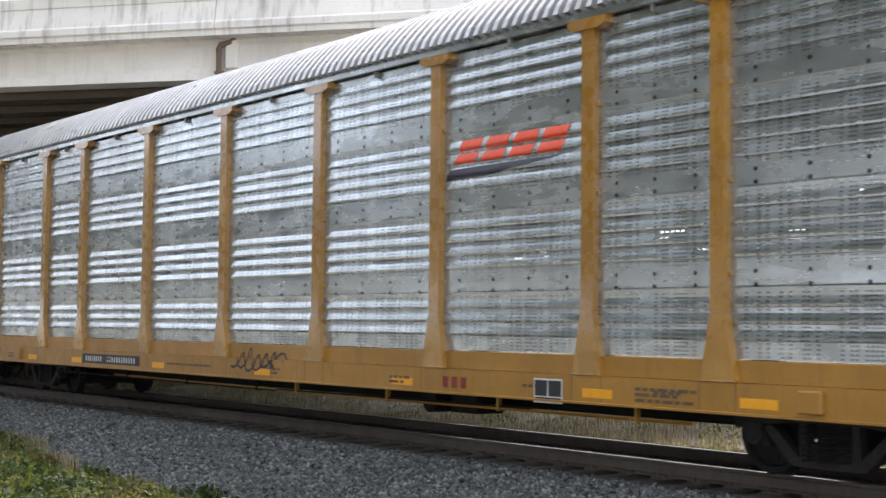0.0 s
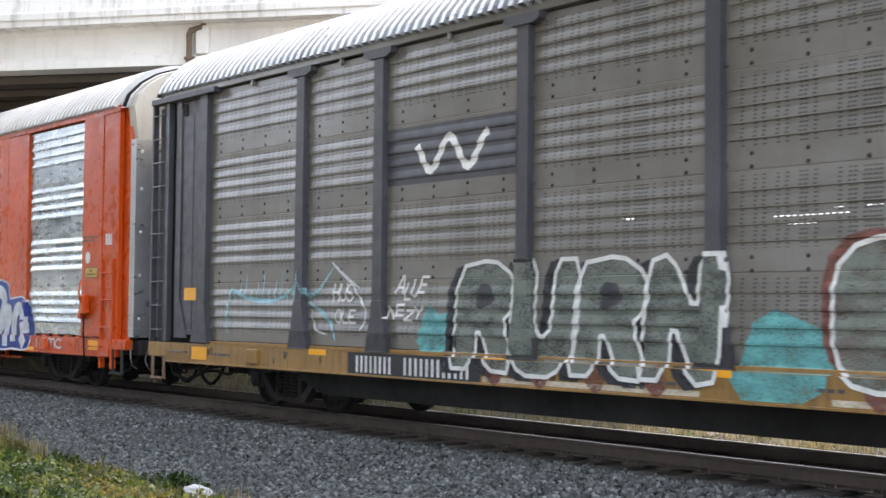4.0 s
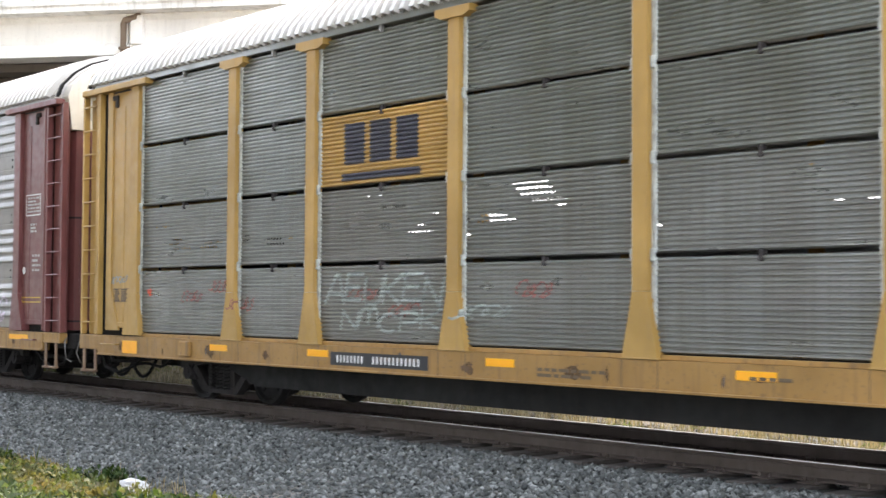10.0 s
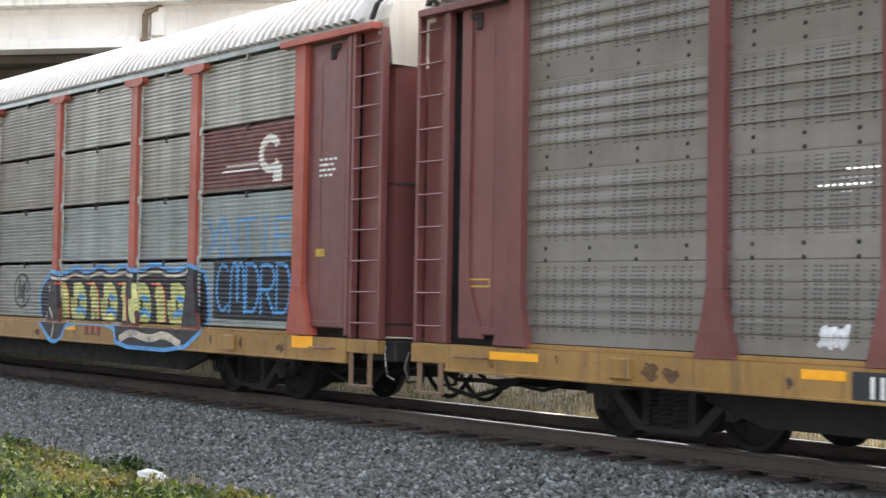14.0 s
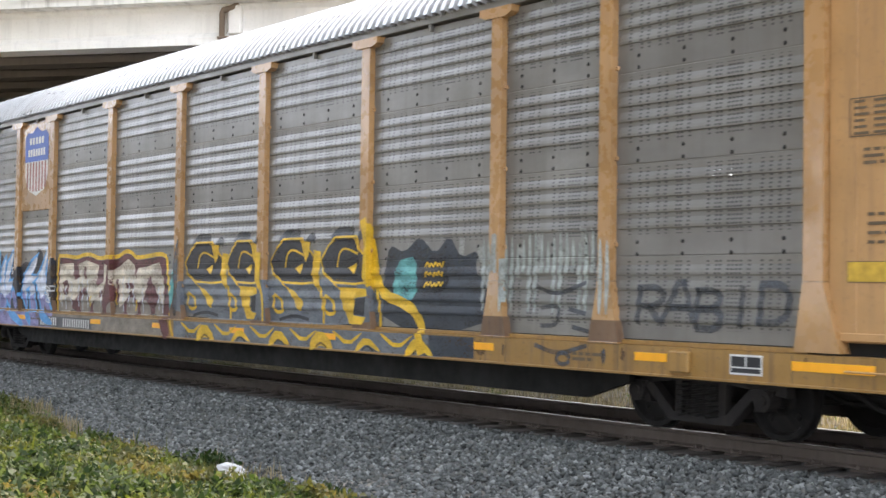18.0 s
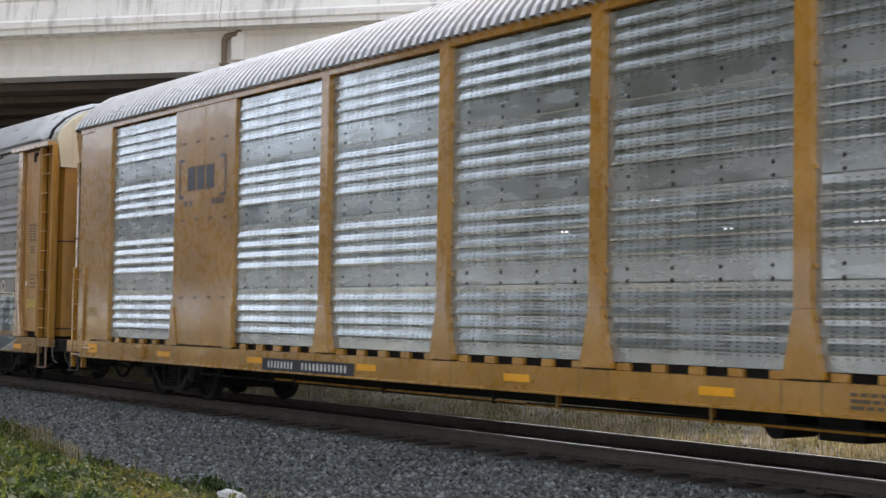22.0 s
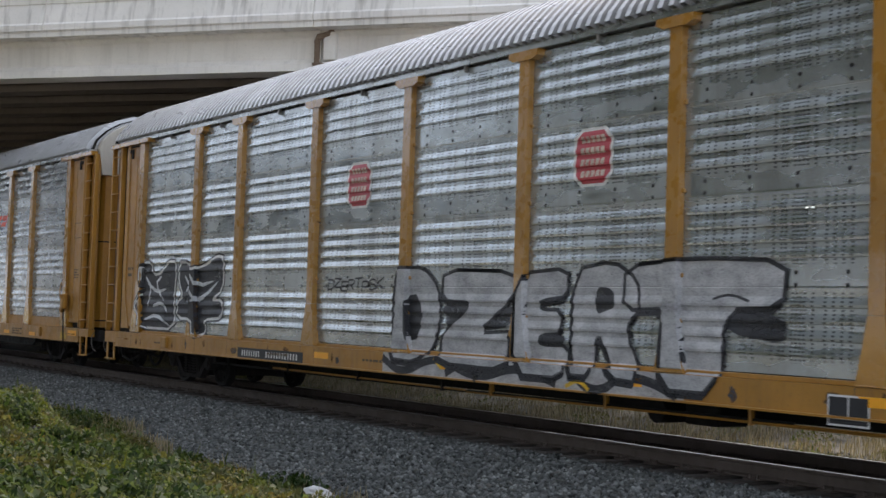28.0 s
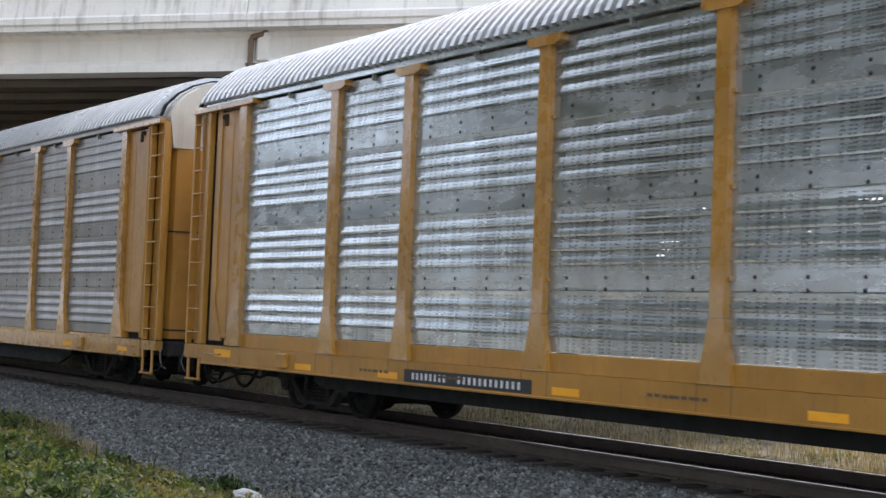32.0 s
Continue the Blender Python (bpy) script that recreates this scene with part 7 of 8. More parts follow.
block_piece("D", "AEUKEN", -6.9, -4.55, 1.46, 1.88, [(0.055, "g_haze")], 0.08, 0.04), block_piece("D", "NMCPK", -6.6, -4.6, 1.14, 1.42, [(0.045, "g_haze")], 0.05, 0.03), scribble("D", -4.3, -3.4, 1.3, 1.5, "g_haze", 0.03, 4, 4)
for i, (a, b, c, d, m) in enumerate([(4.65, 6.1, 1.1, 1.6, "g_pink"), (4.8, 6.0, 1.05, 1.35, "g_pink"), (7.45, 8.5, 1.05, 1.65, "g_black"), (10.2, 11.4, 1.3, 1.6, "g_pink"), (10.2, 11.4, 1.05, 1.3, "g_pink"), (6.95, 7.3, 1.1, 1.38, "g_white"), (8.95, 9.3, 1.1, 1.4, "g_white"), (1.3, 1.62, 1.1, 1.3, "g_white"), (0.45, 1.5, 0.66, 0.86, "g_black"), (-8.0, -7.7, 1.1, 1.3, "g_white")]):
    scribble("E", a, b, c, d, m, 0.05, 5, i + 20)
# black piece with a scalloped blue edge on the red car
mass("F", "g_black", [(3.7, 1.0), (3.62, 1.5), (4.15, 1.82), (4.6, 1.74), (5.05, 1.88), (5.5, 1.76), (6.0, 1.90), (6.4, 1.78), (6.85, 1.90), (7.4, 1.78), (7.9, 1.92), (8.5, 1.78), (9.1, 1.9), (9.5, 1.75), (9.6, 1.0), (8.9, 0.64), (6.8, 0.64), (6.7, 0.98), (4.9, 0.98), (4.6, 0.64), (4.25, 0.64)], 0.0085, "g_sky", 0.13)
brush("F", "g_cream", 0.05, 0.0110, [(4.1, 1.74), (4.6, 1.68), (5.05, 1.80), (5.5, 1.70), (6.0, 1.82), (6.4, 1.72), (6.85, 1.82), (7.4, 1.72), (7.9, 1.84), (8.5, 1.72), (9.1, 1.82)], [(3.9, 1.0), (4.1, 1.3), (4.0, 1.6)], [(4.3, 0.66), (4.4, 0.95), (4.2, 1.2)])
for x in (4.5, 5.65, 6.8, 7.95):
    brush("F", "g_lime", 0.26, 0.0115, [(x, 1.52), (x + 0.16, 1.5), (x + 0.2, 1.02)], [(x + 0.5, 1.5), (x + 0.86, 1.52), (x + 0.9, 1.05), (x + 0.55, 1.08), (x + 0.52, 1.38)])
    brush("F", "g_sky", 0.09, 0.0150, [(x + 0.62, 1.12), (x + 0.82, 1.22), (x + 0.98, 1.1)], [(x + 0.7, 1.42), (x + 0.95, 1.36)])
    brush("F", "logo_red", 0.025, 0.0155, [(x - 0.12, 1.62), (x + 0.3, 1.6), (x + 0.36, 1.02)])
brush("F", "g_cream", 0.12, 0.011, [(6.9, 0.72), (7.3, 0.86), (7.9, 0.74), (8.4, 0.86), (8.9, 0.7)])
for i, (a, b) in enumerate([(2.45, 3.15), (-0.5, 0.7), (-3.9, -2.1), (-4.05, -3.55)]):
    spray("F", [bow((a + b) / 2, 1.48, (b - a) / 2, 0.3, 0, 350, 16)], 0.05, "g_dusk"), scribble("F", a + 0.15, b - 0.15, 1.25, 1.7, "g_dusk", 0.045, 4, i)
decal("F", "graffiti_paint", [rect(9.72, 1.12, 11.85, 2.0)], M["g_black"]), block_piece("F", "CMDRD", 9.8, 11.8, 1.2, 1.95, [(0.05, "g_sky")]), block_piece("F", "XNTIE", 9.5, 11.8, 2.0, 2.6, [(0.04, "g_sky")])
brush("D", "logo_red", 0.045, 0.004, [(-11.68, 1.66), (-11.60, 1.56), (-11.58, 1.68)])
# ice-blue spikes over black on the tan car
decal("G", "graffiti_paint", [rect(-12.1, 0.64, -7.0, 0.93)], M["g_lilac"], flat="sill", lift=0.003)
mass("G", "g_black", [(-12.1, 0.98), (-12.14, 1.5), (-11.85, 2.08), (-11.6, 1.85), (-11.13, 2.05), (-10.8, 1.8), (-10.3, 2.2), (-9.95, 1.9), (-9.6, 2.18), (-9.25, 1.75), (-8.9, 1.98), (-8.4, 1.95), (-7.91, 2.3), (-7.75, 1.95), (-7.55, 2.02), (-7.37, 1.62), (-7.12, 2.15), (-7.0, 1.6), (-6.95, 1.0)], 0.0075)
ICE = (
    [(-11.83, 1.95), (-11.43, 2.12), (-11.56, 1.73), (-11.09, 1.58), (-11.05, 1.45), (-11.39, 1.39), (-11.3, 0.99), (-11.66, 0.99), (-11.69, 1.5), (-11.87, 1.7)],
    [(-11.09, 1.5), (-10.34, 2.15), (-10.42, 1.69), (-10.1, 1.0), (-10.4, 0.99), (-10.64, 1.38), (-10.98, 0.99), (-11.3, 0.99)],
    [(-10.21, 1.85), (-9.96, 2.08), (-10.05, 1.5), (-9.85, 1.31), (-9.93, 1.0), (-10.22, 1.0)],
    [(-9.98, 1.5), (-9.83, 1.96), (-9.5, 2.2), (-9.75, 1.55), (-9.3, 1.60), (-9.57, 1.41), (-9.35, 1.29), (-9.55, 0.99), (-9.82, 1.15)],
    [(-8.77, 1.69), (-8.41, 1.96), (-8.1, 2.1), (-8.4, 1.68), (-8.05, 1.68), (-8.33, 1.55), (-8.1, 0.99), (-8.43, 0.99), (-8.47, 1.48), (-8.66, 1.41), (-8.66, 0.99), (-8.92, 1.3)],
    [(-8.12, 1.55), (-7.85, 1.81), (-7.44, 2.32), (-7.62, 1.85), (-7.5, 1.0), (-7.8, 1.0), (-7.98, 1.37)],
)
for n, letter in enumerate(ICE):
    d = 0.0004 * n
    mass("G", "g_lilac", letter, 0.0115 + d, "g_sky", 0.17, 0)
    low = min(x for x, z in letter)
    mass("G", "g_pale", [(x, max(z, 1.30 + 0.10 * math.sin(9 * x))) for x, z in letter], 0.0140 + d, times=0)
    top = max(letter, key=lambda p: p[1])
    shard("G", "g_white", 0.09, 0.0165 + d, [(top[0], top[1] - 0.05), (top[0] - 0.12, top[1] - 0.22), (low + 0.2, 1.5)])
shard("G", "g_sky", 0.16, 0.0150, [(-9.4, 1.5), (-9.15, 1.3), (-9.05, 0.99)], [(-11.95, 1.2), (-12.0, 1.5), (-11.85, 1.85)], [(-7.5, 1.5), (-7.25, 1.2), (-6.98, 0.99)])
shard("G", "g_lilac", 0.22, 0.0155, [(-9.25, 1.35), (-9.1, 1.15), (-9.0, 0.98)], [(-7.45, 1.3), (-7.25, 1.1), (-7.1, 0.98)])
shard("G", "g_sky", 0.20, 0.010, [(-11.6, 0.92), (-11.2, 0.8), (-10.9, 0.66)], [(-9.5, 0.92), (-9.1, 0.8), (-8.6, 0.65)], [(-8.5, 0.92), (-8.3, 0.8), (-8.2, 0.66)], [(-7.7, 0.92), (-7.4, 0.82), (-7.0, 0.72)], [(-10.7, 0.66), (-10.4, 0.8), (-10.2, 0.92)])
for word, a, b, c, d in (("QNS", -11.33, -10.98, 1.78, 1.88), ("TFS", -9.58, -9.22, 1.72, 1.86), ("COLD", -7.36, -7.04, 1.37, 1.48), ("AS", -7.33, -7.15, 1.27, 1.36), ("ICE", -7.34, -7.06, 1.14, 1.25)):
    for k, line in enumerate(strokes(word, a, b, c, d)):
        spray("G", [line], 0.022, "white", lift=0.021 + 0.0005 * k)
for a, b, c, d in ((-12.24, -12.02, 1.42, 1.52), (-12.22, -11.95, 1.3, 1.4), (-12.1, -11.72, 1.2, 1.28)):
    scribble("G", a, b, c, d, "g_haze", 0.022, 3, int(a * 10))
# cream letters with dark red and yellow edges
EDGE = [(-6.92, 2.03), (-6.5, 2.03), (-5.98, 1.98), (-5.6, 2.05), (-5.2, 2.03), (-4.95, 1.96), (-4.47, 1.98), (-4.0, 1.98), (-3.69, 2.09), (-3.4, 2.05), (-3.24, 1.95), (-2.74, 1.98), (-2.2, 2.02), (-1.98, 1.96)]
mass("G", "g_oxblood", [(-6.90, 0.98)] + EDGE + [(-1.95, 1.52), (-1.74, 0.98)], 0.0075)
brush("G", "g_yellow", 0.075, 0.0100, [(x, z + 0.05) for x, z in EDGE], [(-6.93, 2.05), (-6.94, 1.5), (-6.92, 0.99)], [(-1.97, 2.0), (-1.86, 1.5), (-1.66, 0.99)], [(-1.64, 0.92), (-1.58, 0.75), (-1.5, 0.65)])
mass("G", "g_cream", [(-6.84, 1.92), (-6.14, 1.93), (-6.07, 1.59), (-5.77, 1.66), (-5.91, 1.9), (-5.5, 1.98), (-4.89, 1.88), (-4.98, 1.48), (-4.56, 1.58), (-4.47, 1.92), (-4.31, 1.87), (-4.35, 1.58), (-4.56, 1.20), (-5.06, 1.22), (-5.24, 1.15), (-5.5, 1.48), (-5.77, 1.38), (-6.05, 1.2), (-6.33, 1.27), (-6.82, 1.15)], 0.0120, times=0)
mass("G", "g_cream", [(-4.27, 1.77), (-3.92, 1.86), (-3.57, 1.99), (-3.28, 1.87), (-3.21, 1.61), (-3.13, 1.82), (-2.75, 1.84), (-2.27, 1.92), (-2.14, 1.74), (-2.03, 1.52), (-2.05, 1.15), (-2.41, 1.48), (-2.64, 1.68), (-2.82, 1.34), (-3.03, 1.2), (-3.25, 1.29), (-3.39, 1.43), (-3.62, 1.22), (-3.92, 1.10), (-4.04, 1.43), (-4.23, 1.53)], 0.0125, times=0)
for a, b, c in ((-6.86, -6.2, 1.24), (-5.75, -5.3, 1.2), (-5.15, -4.5, 1.16), (-4.3, -3.75, 1.12), (-3.6, -3.15, 1.18), (-3.0, -2.6, 1.14), (-2.4, -1.85, 1.14)):
    mass("G", "g_stone", [(a, 0.98), (a - 0.02, c), ((a + b) / 2, c + 0.14), (b, c), (b + 0.04, 0.98)], 0.0105)
brush("G", "g_oxblood", 0.10, 0.0150, [(-6.62, 1.5), (-6.4, 1.58), (-6.38, 1.35), (-6.6, 1.36)], [(-5.55, 1.85), (-5.5, 1.62)], [(-4.85, 1.3), (-4.6, 1.4)], [(-3.95, 1.2), (-4.0, 1.62)], [(-3.62, 1.5), (-3.3, 1.5)])
brush("G", "g_oxblood", 0.06, 0.0152, [(-2.62, 1.66), (-2.5, 1.45), (-2.38, 1.2), (-2.48, 1.04), (-2.62, 1.2), (-2.58, 1.45)])
brush("G", "g_yellow", 0.045, 0.0155, [(-5.28, 1.1), (-5.25, 1.3)], [(-4.03, 1.15), (-4.02, 1.45)], [(-3.2, 1.05), (-3.12, 1.25)])
brush("G", "g_pale", 0.028, 0.0158, *[[(x, 1.55 + 0.12 * math.sin(3 * x)), (x + 0.02, 1.08 + 0.06 * math.sin(7 * x))] for x in (-6.72, -6.5, -6.2, -5.85, -5.65, -5.4, -4.75, -4.6, -3.75, -3.5, -3.3, -2.9, -2.25, -2.1)])
shard("G", "g_teal", 0.20, 0.0155, [(-1.80, 1.25), (-1.7, 1.5), (-1.62, 1.95)], [(-1.72, 1.1), (-1.62, 1.3), (-1.5, 1.62)])
decal("G", "graffiti_paint", [rect(-6.95, 0.65, -1.9, 0.92)], M["g_stone"], flat="sill", lift=0.003), decal("G", "graffiti_paint", [rect(-1.5, 0.645, 6.2, 0.92)], M["g_storm"], flat="sill", lift=0.003)
shard("G", "g_oxblood", 0.32, 0.012, [(-2.0, 1.2), (-1.88, 0.85), (-1.7, 0.6)])
shard("G", "g_dusk", 0.22, 0.0070, [(-1.45, 1.0), (-1.5, 1.6), (-1.38, 2.3)])
# black heads and yellow curls over a grey-blue ground
mass("G", "g_storm", [(-1.46, 0.98), (-1.42, 1.56), (-1.03, 1.68), (1.5, 1.6), (4.4, 1.66), (4.7, 1.4), (4.75, 0.98)], 0.0070)
HEAD = [(0.0, 1.90), (0.20, 2.10), (0.42, 2.21), (0.98, 2.21), (1.18, 2.03), (1.46, 1.86), (1.40, 1.60), (0.98, 1.58), (0.38, 1.60), (0.12, 1.70)]
for n, (x, w) in enumerate(((-1.24, 1.0), (0.25, 0.82), (1.66, 0.95), (3.12, 0.95))):
    def on(pts):
        return [(x + w * p, q) for p, q in pts]
    d = 0.0003 * n
    mass("G", "g_black", on(HEAD), 0.0098 + d, "g_yellow", 0.065, 0)
    brush("G", "g_yellow", 0.032, 0.0128 + d, on([(0.46, 1.80), (0.50, 2.0), (0.66, 2.08), (1.02, 1.98)]), on([(0.12, 1.72), (0.42, 1.56), (0.78, 1.36)]))
    brush("G", "g_yellow", 0.055, 0.0134 + d, on([(0.14, 1.40), (0.38, 1.32), (0.44, 1.14), (0.14, 1.13), (0.12, 1.38)]), on([(1.64, 0.99), (1.62, 1.32), (1.52, 1.51), (1.40, 1.7)]))
    mass("G", "g_yellow", on([(0.92, 2.20), (1.20, 2.17), (1.16, 1.98), (1.07, 1.88)]), 0.0140 + d, times=0)
    mass("G", "g_yellow", on([(1.32, 2.05), (1.52, 2.03), (1.47, 1.45), (1.28, 1.66)]), 0.0142 + d, times=0)
    mass("G", "g_yellow", on([(0.77, 1.79), (1.0, 1.86), (0.96, 1.70)]), 0.0144 + d, times=0)
    if n % 2 == 0:
        mass("G", "g_yellow", on([(0.58, 1.50), (0.85, 1.42), (1.07, 1.27), (0.94, 1.13), (0.76, 1.31)]), 0.0146 + d)
        brush("G", "g_black", 0.05, 0.0126 + d, on([(0.3, 1.02), (0.75, 1.1), (1.2, 1.04)]))
    else:
        mass("G", "g_yellow", on([(0.54, 1.52), (1.40, 1.50), (1.42, 1.40), (0.95, 1.36), (0.98, 1.14), (1.40, 1.11), (1.30, 1.01), (0.82, 1.01), (0.60, 1.32)]), 0.0146 + d, times=0)
        mass("G", "g_black", on([(1.0, 1.35), (1.38, 1.38), (1.36, 1.13), (1.02, 1.15)]), 0.0150 + d, times=0)
    brush("G", "g_dusk", 0.12, 0.0066, on([(0.3, 2.2), (0.5, 2.32), (0.9, 2.3)]), on([(1.1, 2.1), (1.25, 2.28), (1.35, 2.18)]))
for i in range(6):
    x = -1.2 + 1.2 * i
    shard("G", "g_yellow", 0.06, 0.012, [(x, 0.9), (x + 0.4, 0.72), (x + 0.75, 0.9)]), shard("G", "g_yellow", (0.22, 0.10, 0.16)[i % 3], 0.012, [(x + 0.6, 0.65), (x + 0.85, 0.82), (x + 1.2, 0.66)])
    brush("G", "g_dusk", 0.03, 0.0135, [(x + 0.75, 0.66), (x + 0.88, 0.74), (x + 1.05, 0.66)])
decal("G", "graffiti_paint", [softened([(4.7, 1.0), (6.9, 1.0), (7.05, 1.5), (6.75, 1.75), (6.8, 2.0), (6.45, 1.9), (6.2, 2.2), (5.9, 1.95), (5.55, 2.2), (5.2, 1.98), (4.85, 2.1), (4.75, 1.7)], 1), [(5.9, 0.66), (6.85, 0.66), (6.85, 0.92), (5.9, 0.92)]], M["g_night"])
decal("G", "graffiti_paint", [softened([(4.95, 1.4), (5.1, 1.32), (5.52, 1.38), (5.5, 1.94), (5.05, 1.88)], 1)], M["g_teal"], lift=0.013)
decal("G", "graffiti_paint", [softened([(5.62, 1.75), (5.86, 1.99), (6.16, 1.86), (6.22, 1.54), (5.92, 1.44), (5.64, 1.54)], 1)], M["g_black"], lift=0.012)
for z in (1.53, 1.66, 1.78):
    brush("G", "g_yellow", 0.026, 0.0185, [(5.70 + 0.045 * k, z + (0.08 if k % 2 else 0.0) + 0.01 * math.sin(5 * k + 40 * z)) for k in range(10)])
brush("G", "g_yellow", 0.15, 0.015, [(4.34, 2.45), (4.46, 2.1), (4.66, 1.42), (5.3, 1.32), (5.62, 1.1), (5.74, 0.66)])
for i in range(10):
    x = 5.3 + 0.38 * i
    spray("G", [[(x, 1.75 + 0.1 * math.sin(i * 5)), (x + 0.03, 2.1 + 0.12 * math.sin(i * 3))]], 0.10, "g_grey")
for i in range(22):
    x = 6.9 + 0.11 * i
    shard("G", "g_haze", 0.07, 0.0075, [(x, 1.25 + 0.5 * (i % 4 > 1)), (x + 0.02, 1.7), (x + 0.01, 2.15 + 0.08 * math.sin(i * 5))])
block_piece("G", "RABID", 9.60, 11.72, 1.16, 1.62, [(0.075, "g_dusk")], 0.05, 0.04)
brush("G", "g_dusk", 0.05, 0.008, [(7.95, 1.55), (8.3, 1.45), (8.8, 1.6)], [(8.0, 1.3), (8.35, 1.35), (8.3, 1.1), (8.0, 1.1)], [(8.5, 1.3), (8.8, 1.25)], [(8.55, 1.1), (8.85, 1.05)])
brush("G", "g_dusk", 0.05, 0.006, [(8.0, 0.88), (8.4, 0.78), (8.9, 0.9)], bow(8.5, 0.74, 0.12, 0.07, 0, 340, 8))
# pastel pieces on the second tan car
mass("I", "g_steel", [(7.42, 0.64), (7.44, 1.82), (8.4, 1.88), (9.4, 1.84), (10.6, 1.88), (12.0, 1.84), (12.05, 0.64)], 0.0075, "g_cream", 0.07)
brush("I", "g_haze", 0.30, 0.0095, [(7.68, 1.02), (7.68, 1.72)], [(8.2, 1.72), (8.2, 1.02)], [(7.7, 1.38), (8.2, 1.4)], [(8.85, 1.02), (8.85, 1.70), (8.6, 1.72)], [(9.55, 1.7), (9.55, 1.02)], [(9.6, 1.7), (10.05, 1.62), (10.0, 1.4), (10.45, 1.05)], [(10.8, 1.02), (10.8, 1.68), (11.2, 1.7)], [(11.55, 1.72), (11.55, 1.02), (11.9, 1.05)])
brush("I", "g_haze", 0.22, 0.0060, [(7.7, 0.92), (7.75, 0.66)], [(8.3, 0.92), (8.25, 0.66)], [(9.5, 0.9), (9.9, 0.68)], [(10.9, 0.9), (10.8, 0.66)])
for i in range(15):
    x, z = 7.95 + 0.27 * i, 1.05 + 0.17 * (i * 3 % 5)
    shard("I", "white", 0.035, 0.0135, [(x, z), (x + 0.16, z + 0.14)])
brush("I", "g_cream", 0.05, 0.010, [(7.46, 1.78), (8.4, 1.83), (9.4, 1.80)], [(9.5, 1.78), (10.6, 1.82), (11.95, 1.80)])
for i, (x, z) in enumerate([(8.0, 1.98), (8.4, 1.95), (9.3, 2.0), (10.4, 1.95), (10.9, 2.02), (11.9, 1.2), (7.3, 1.1), (11.95, 1.0)]):
    spray("I", [bow(x, z, 0.11, 0.11, 0, 350, 10)], 0.05, "g_cream")
for i in range(16):  # pale smears beside the flared post
    x, z = 6.42 + 0.05 * i, 1.36 + 0.05 * (i * 7 % 5)
    shard("I", "g_haze", 0.10, 0.0075, [(x, z), (x + 0.05 * math.sin(i), z + 0.25), (x + 0.01, z + 0.48)])
# dusty red letters with pale edges
for n, letter in enumerate((
    [(0.31, 1.0), (0.06, 1.13), (0.69, 1.18), (1.12, 1.80), (1.46, 1.86), (1.24, 1.47), (0.95, 1.24), (1.26, 1.14), (1.13, 0.99)],
    [(1.66, 1.0), (1.73, 1.5), (2.51, 1.77), (2.67, 1.63), (2.26, 1.45), (2.11, 1.21), (2.50, 1.0)],
    [(2.52, 0.99), (2.67, 1.53), (2.79, 1.89), (3.06, 1.99), (3.30, 1.87), (3.25, 1.53), (3.51, 1.38), (3.44, 0.99)],
    [(3.49, 1.80), (4.20, 1.86), (4.91, 1.88), (4.79, 1.5), (4.43, 1.47), (4.14, 1.57), (4.04, 0.99), (3.51, 0.99), (3.60, 1.38), (3.86, 1.6), (3.56, 1.62)],
)):
    mass("I", "g_red", letter, 0.0110 + 0.0005 * n, "g_haze", 0.085, 0)
    body = letter + letter[:1]
    decal("I", "graffiti_paint", ribbon(body, 0.022), M["g_dusk"], lift=0.0135 + 0.0004 * n)
mass("I", "g_moss", [(1.24, 0.99), (1.40, 1.31), (1.57, 1.60), (1.70, 1.53), (1.64, 0.99)], 0.0095, "g_haze", 0.06, 0)
mass("I", "g_storm", [(4.11, 1.05), (4.26, 1.26), (4.47, 1.29), (4.54, 1.02), (4.30, 0.99)], 0.0105, "g_haze", 0.06)
mass("I", "g_storm", [(0.24, 1.68), (0.89, 1.72), (0.66, 1.33), (0.31, 1.3)], 0.0078), mass("I", "g_storm", [(4.90, 1.64), (5.22, 1.67), (5.14, 1.25), (4.92, 1.40)], 0.0078)
brush("I", "g_haze", 0.035, 0.0150, [(2.0, 1.2), (2.2, 1.45), (2.5, 1.55)], [(2.85, 1.1), (2.95, 1.5), (3.15, 1.3), (3.1, 1.05)], [(2.85, 1.7), (3.1, 1.75)], [(3.75, 1.05), (3.85, 1.35), (4.0, 1.55)])
shard("I", "g_sky", 0.16, 0.0078, [(5.05, 1.45), (5.12, 1.25), (5.18, 1.04)], [(5.3, 1.35), (5.32, 1.2), (5.35, 1.04)])
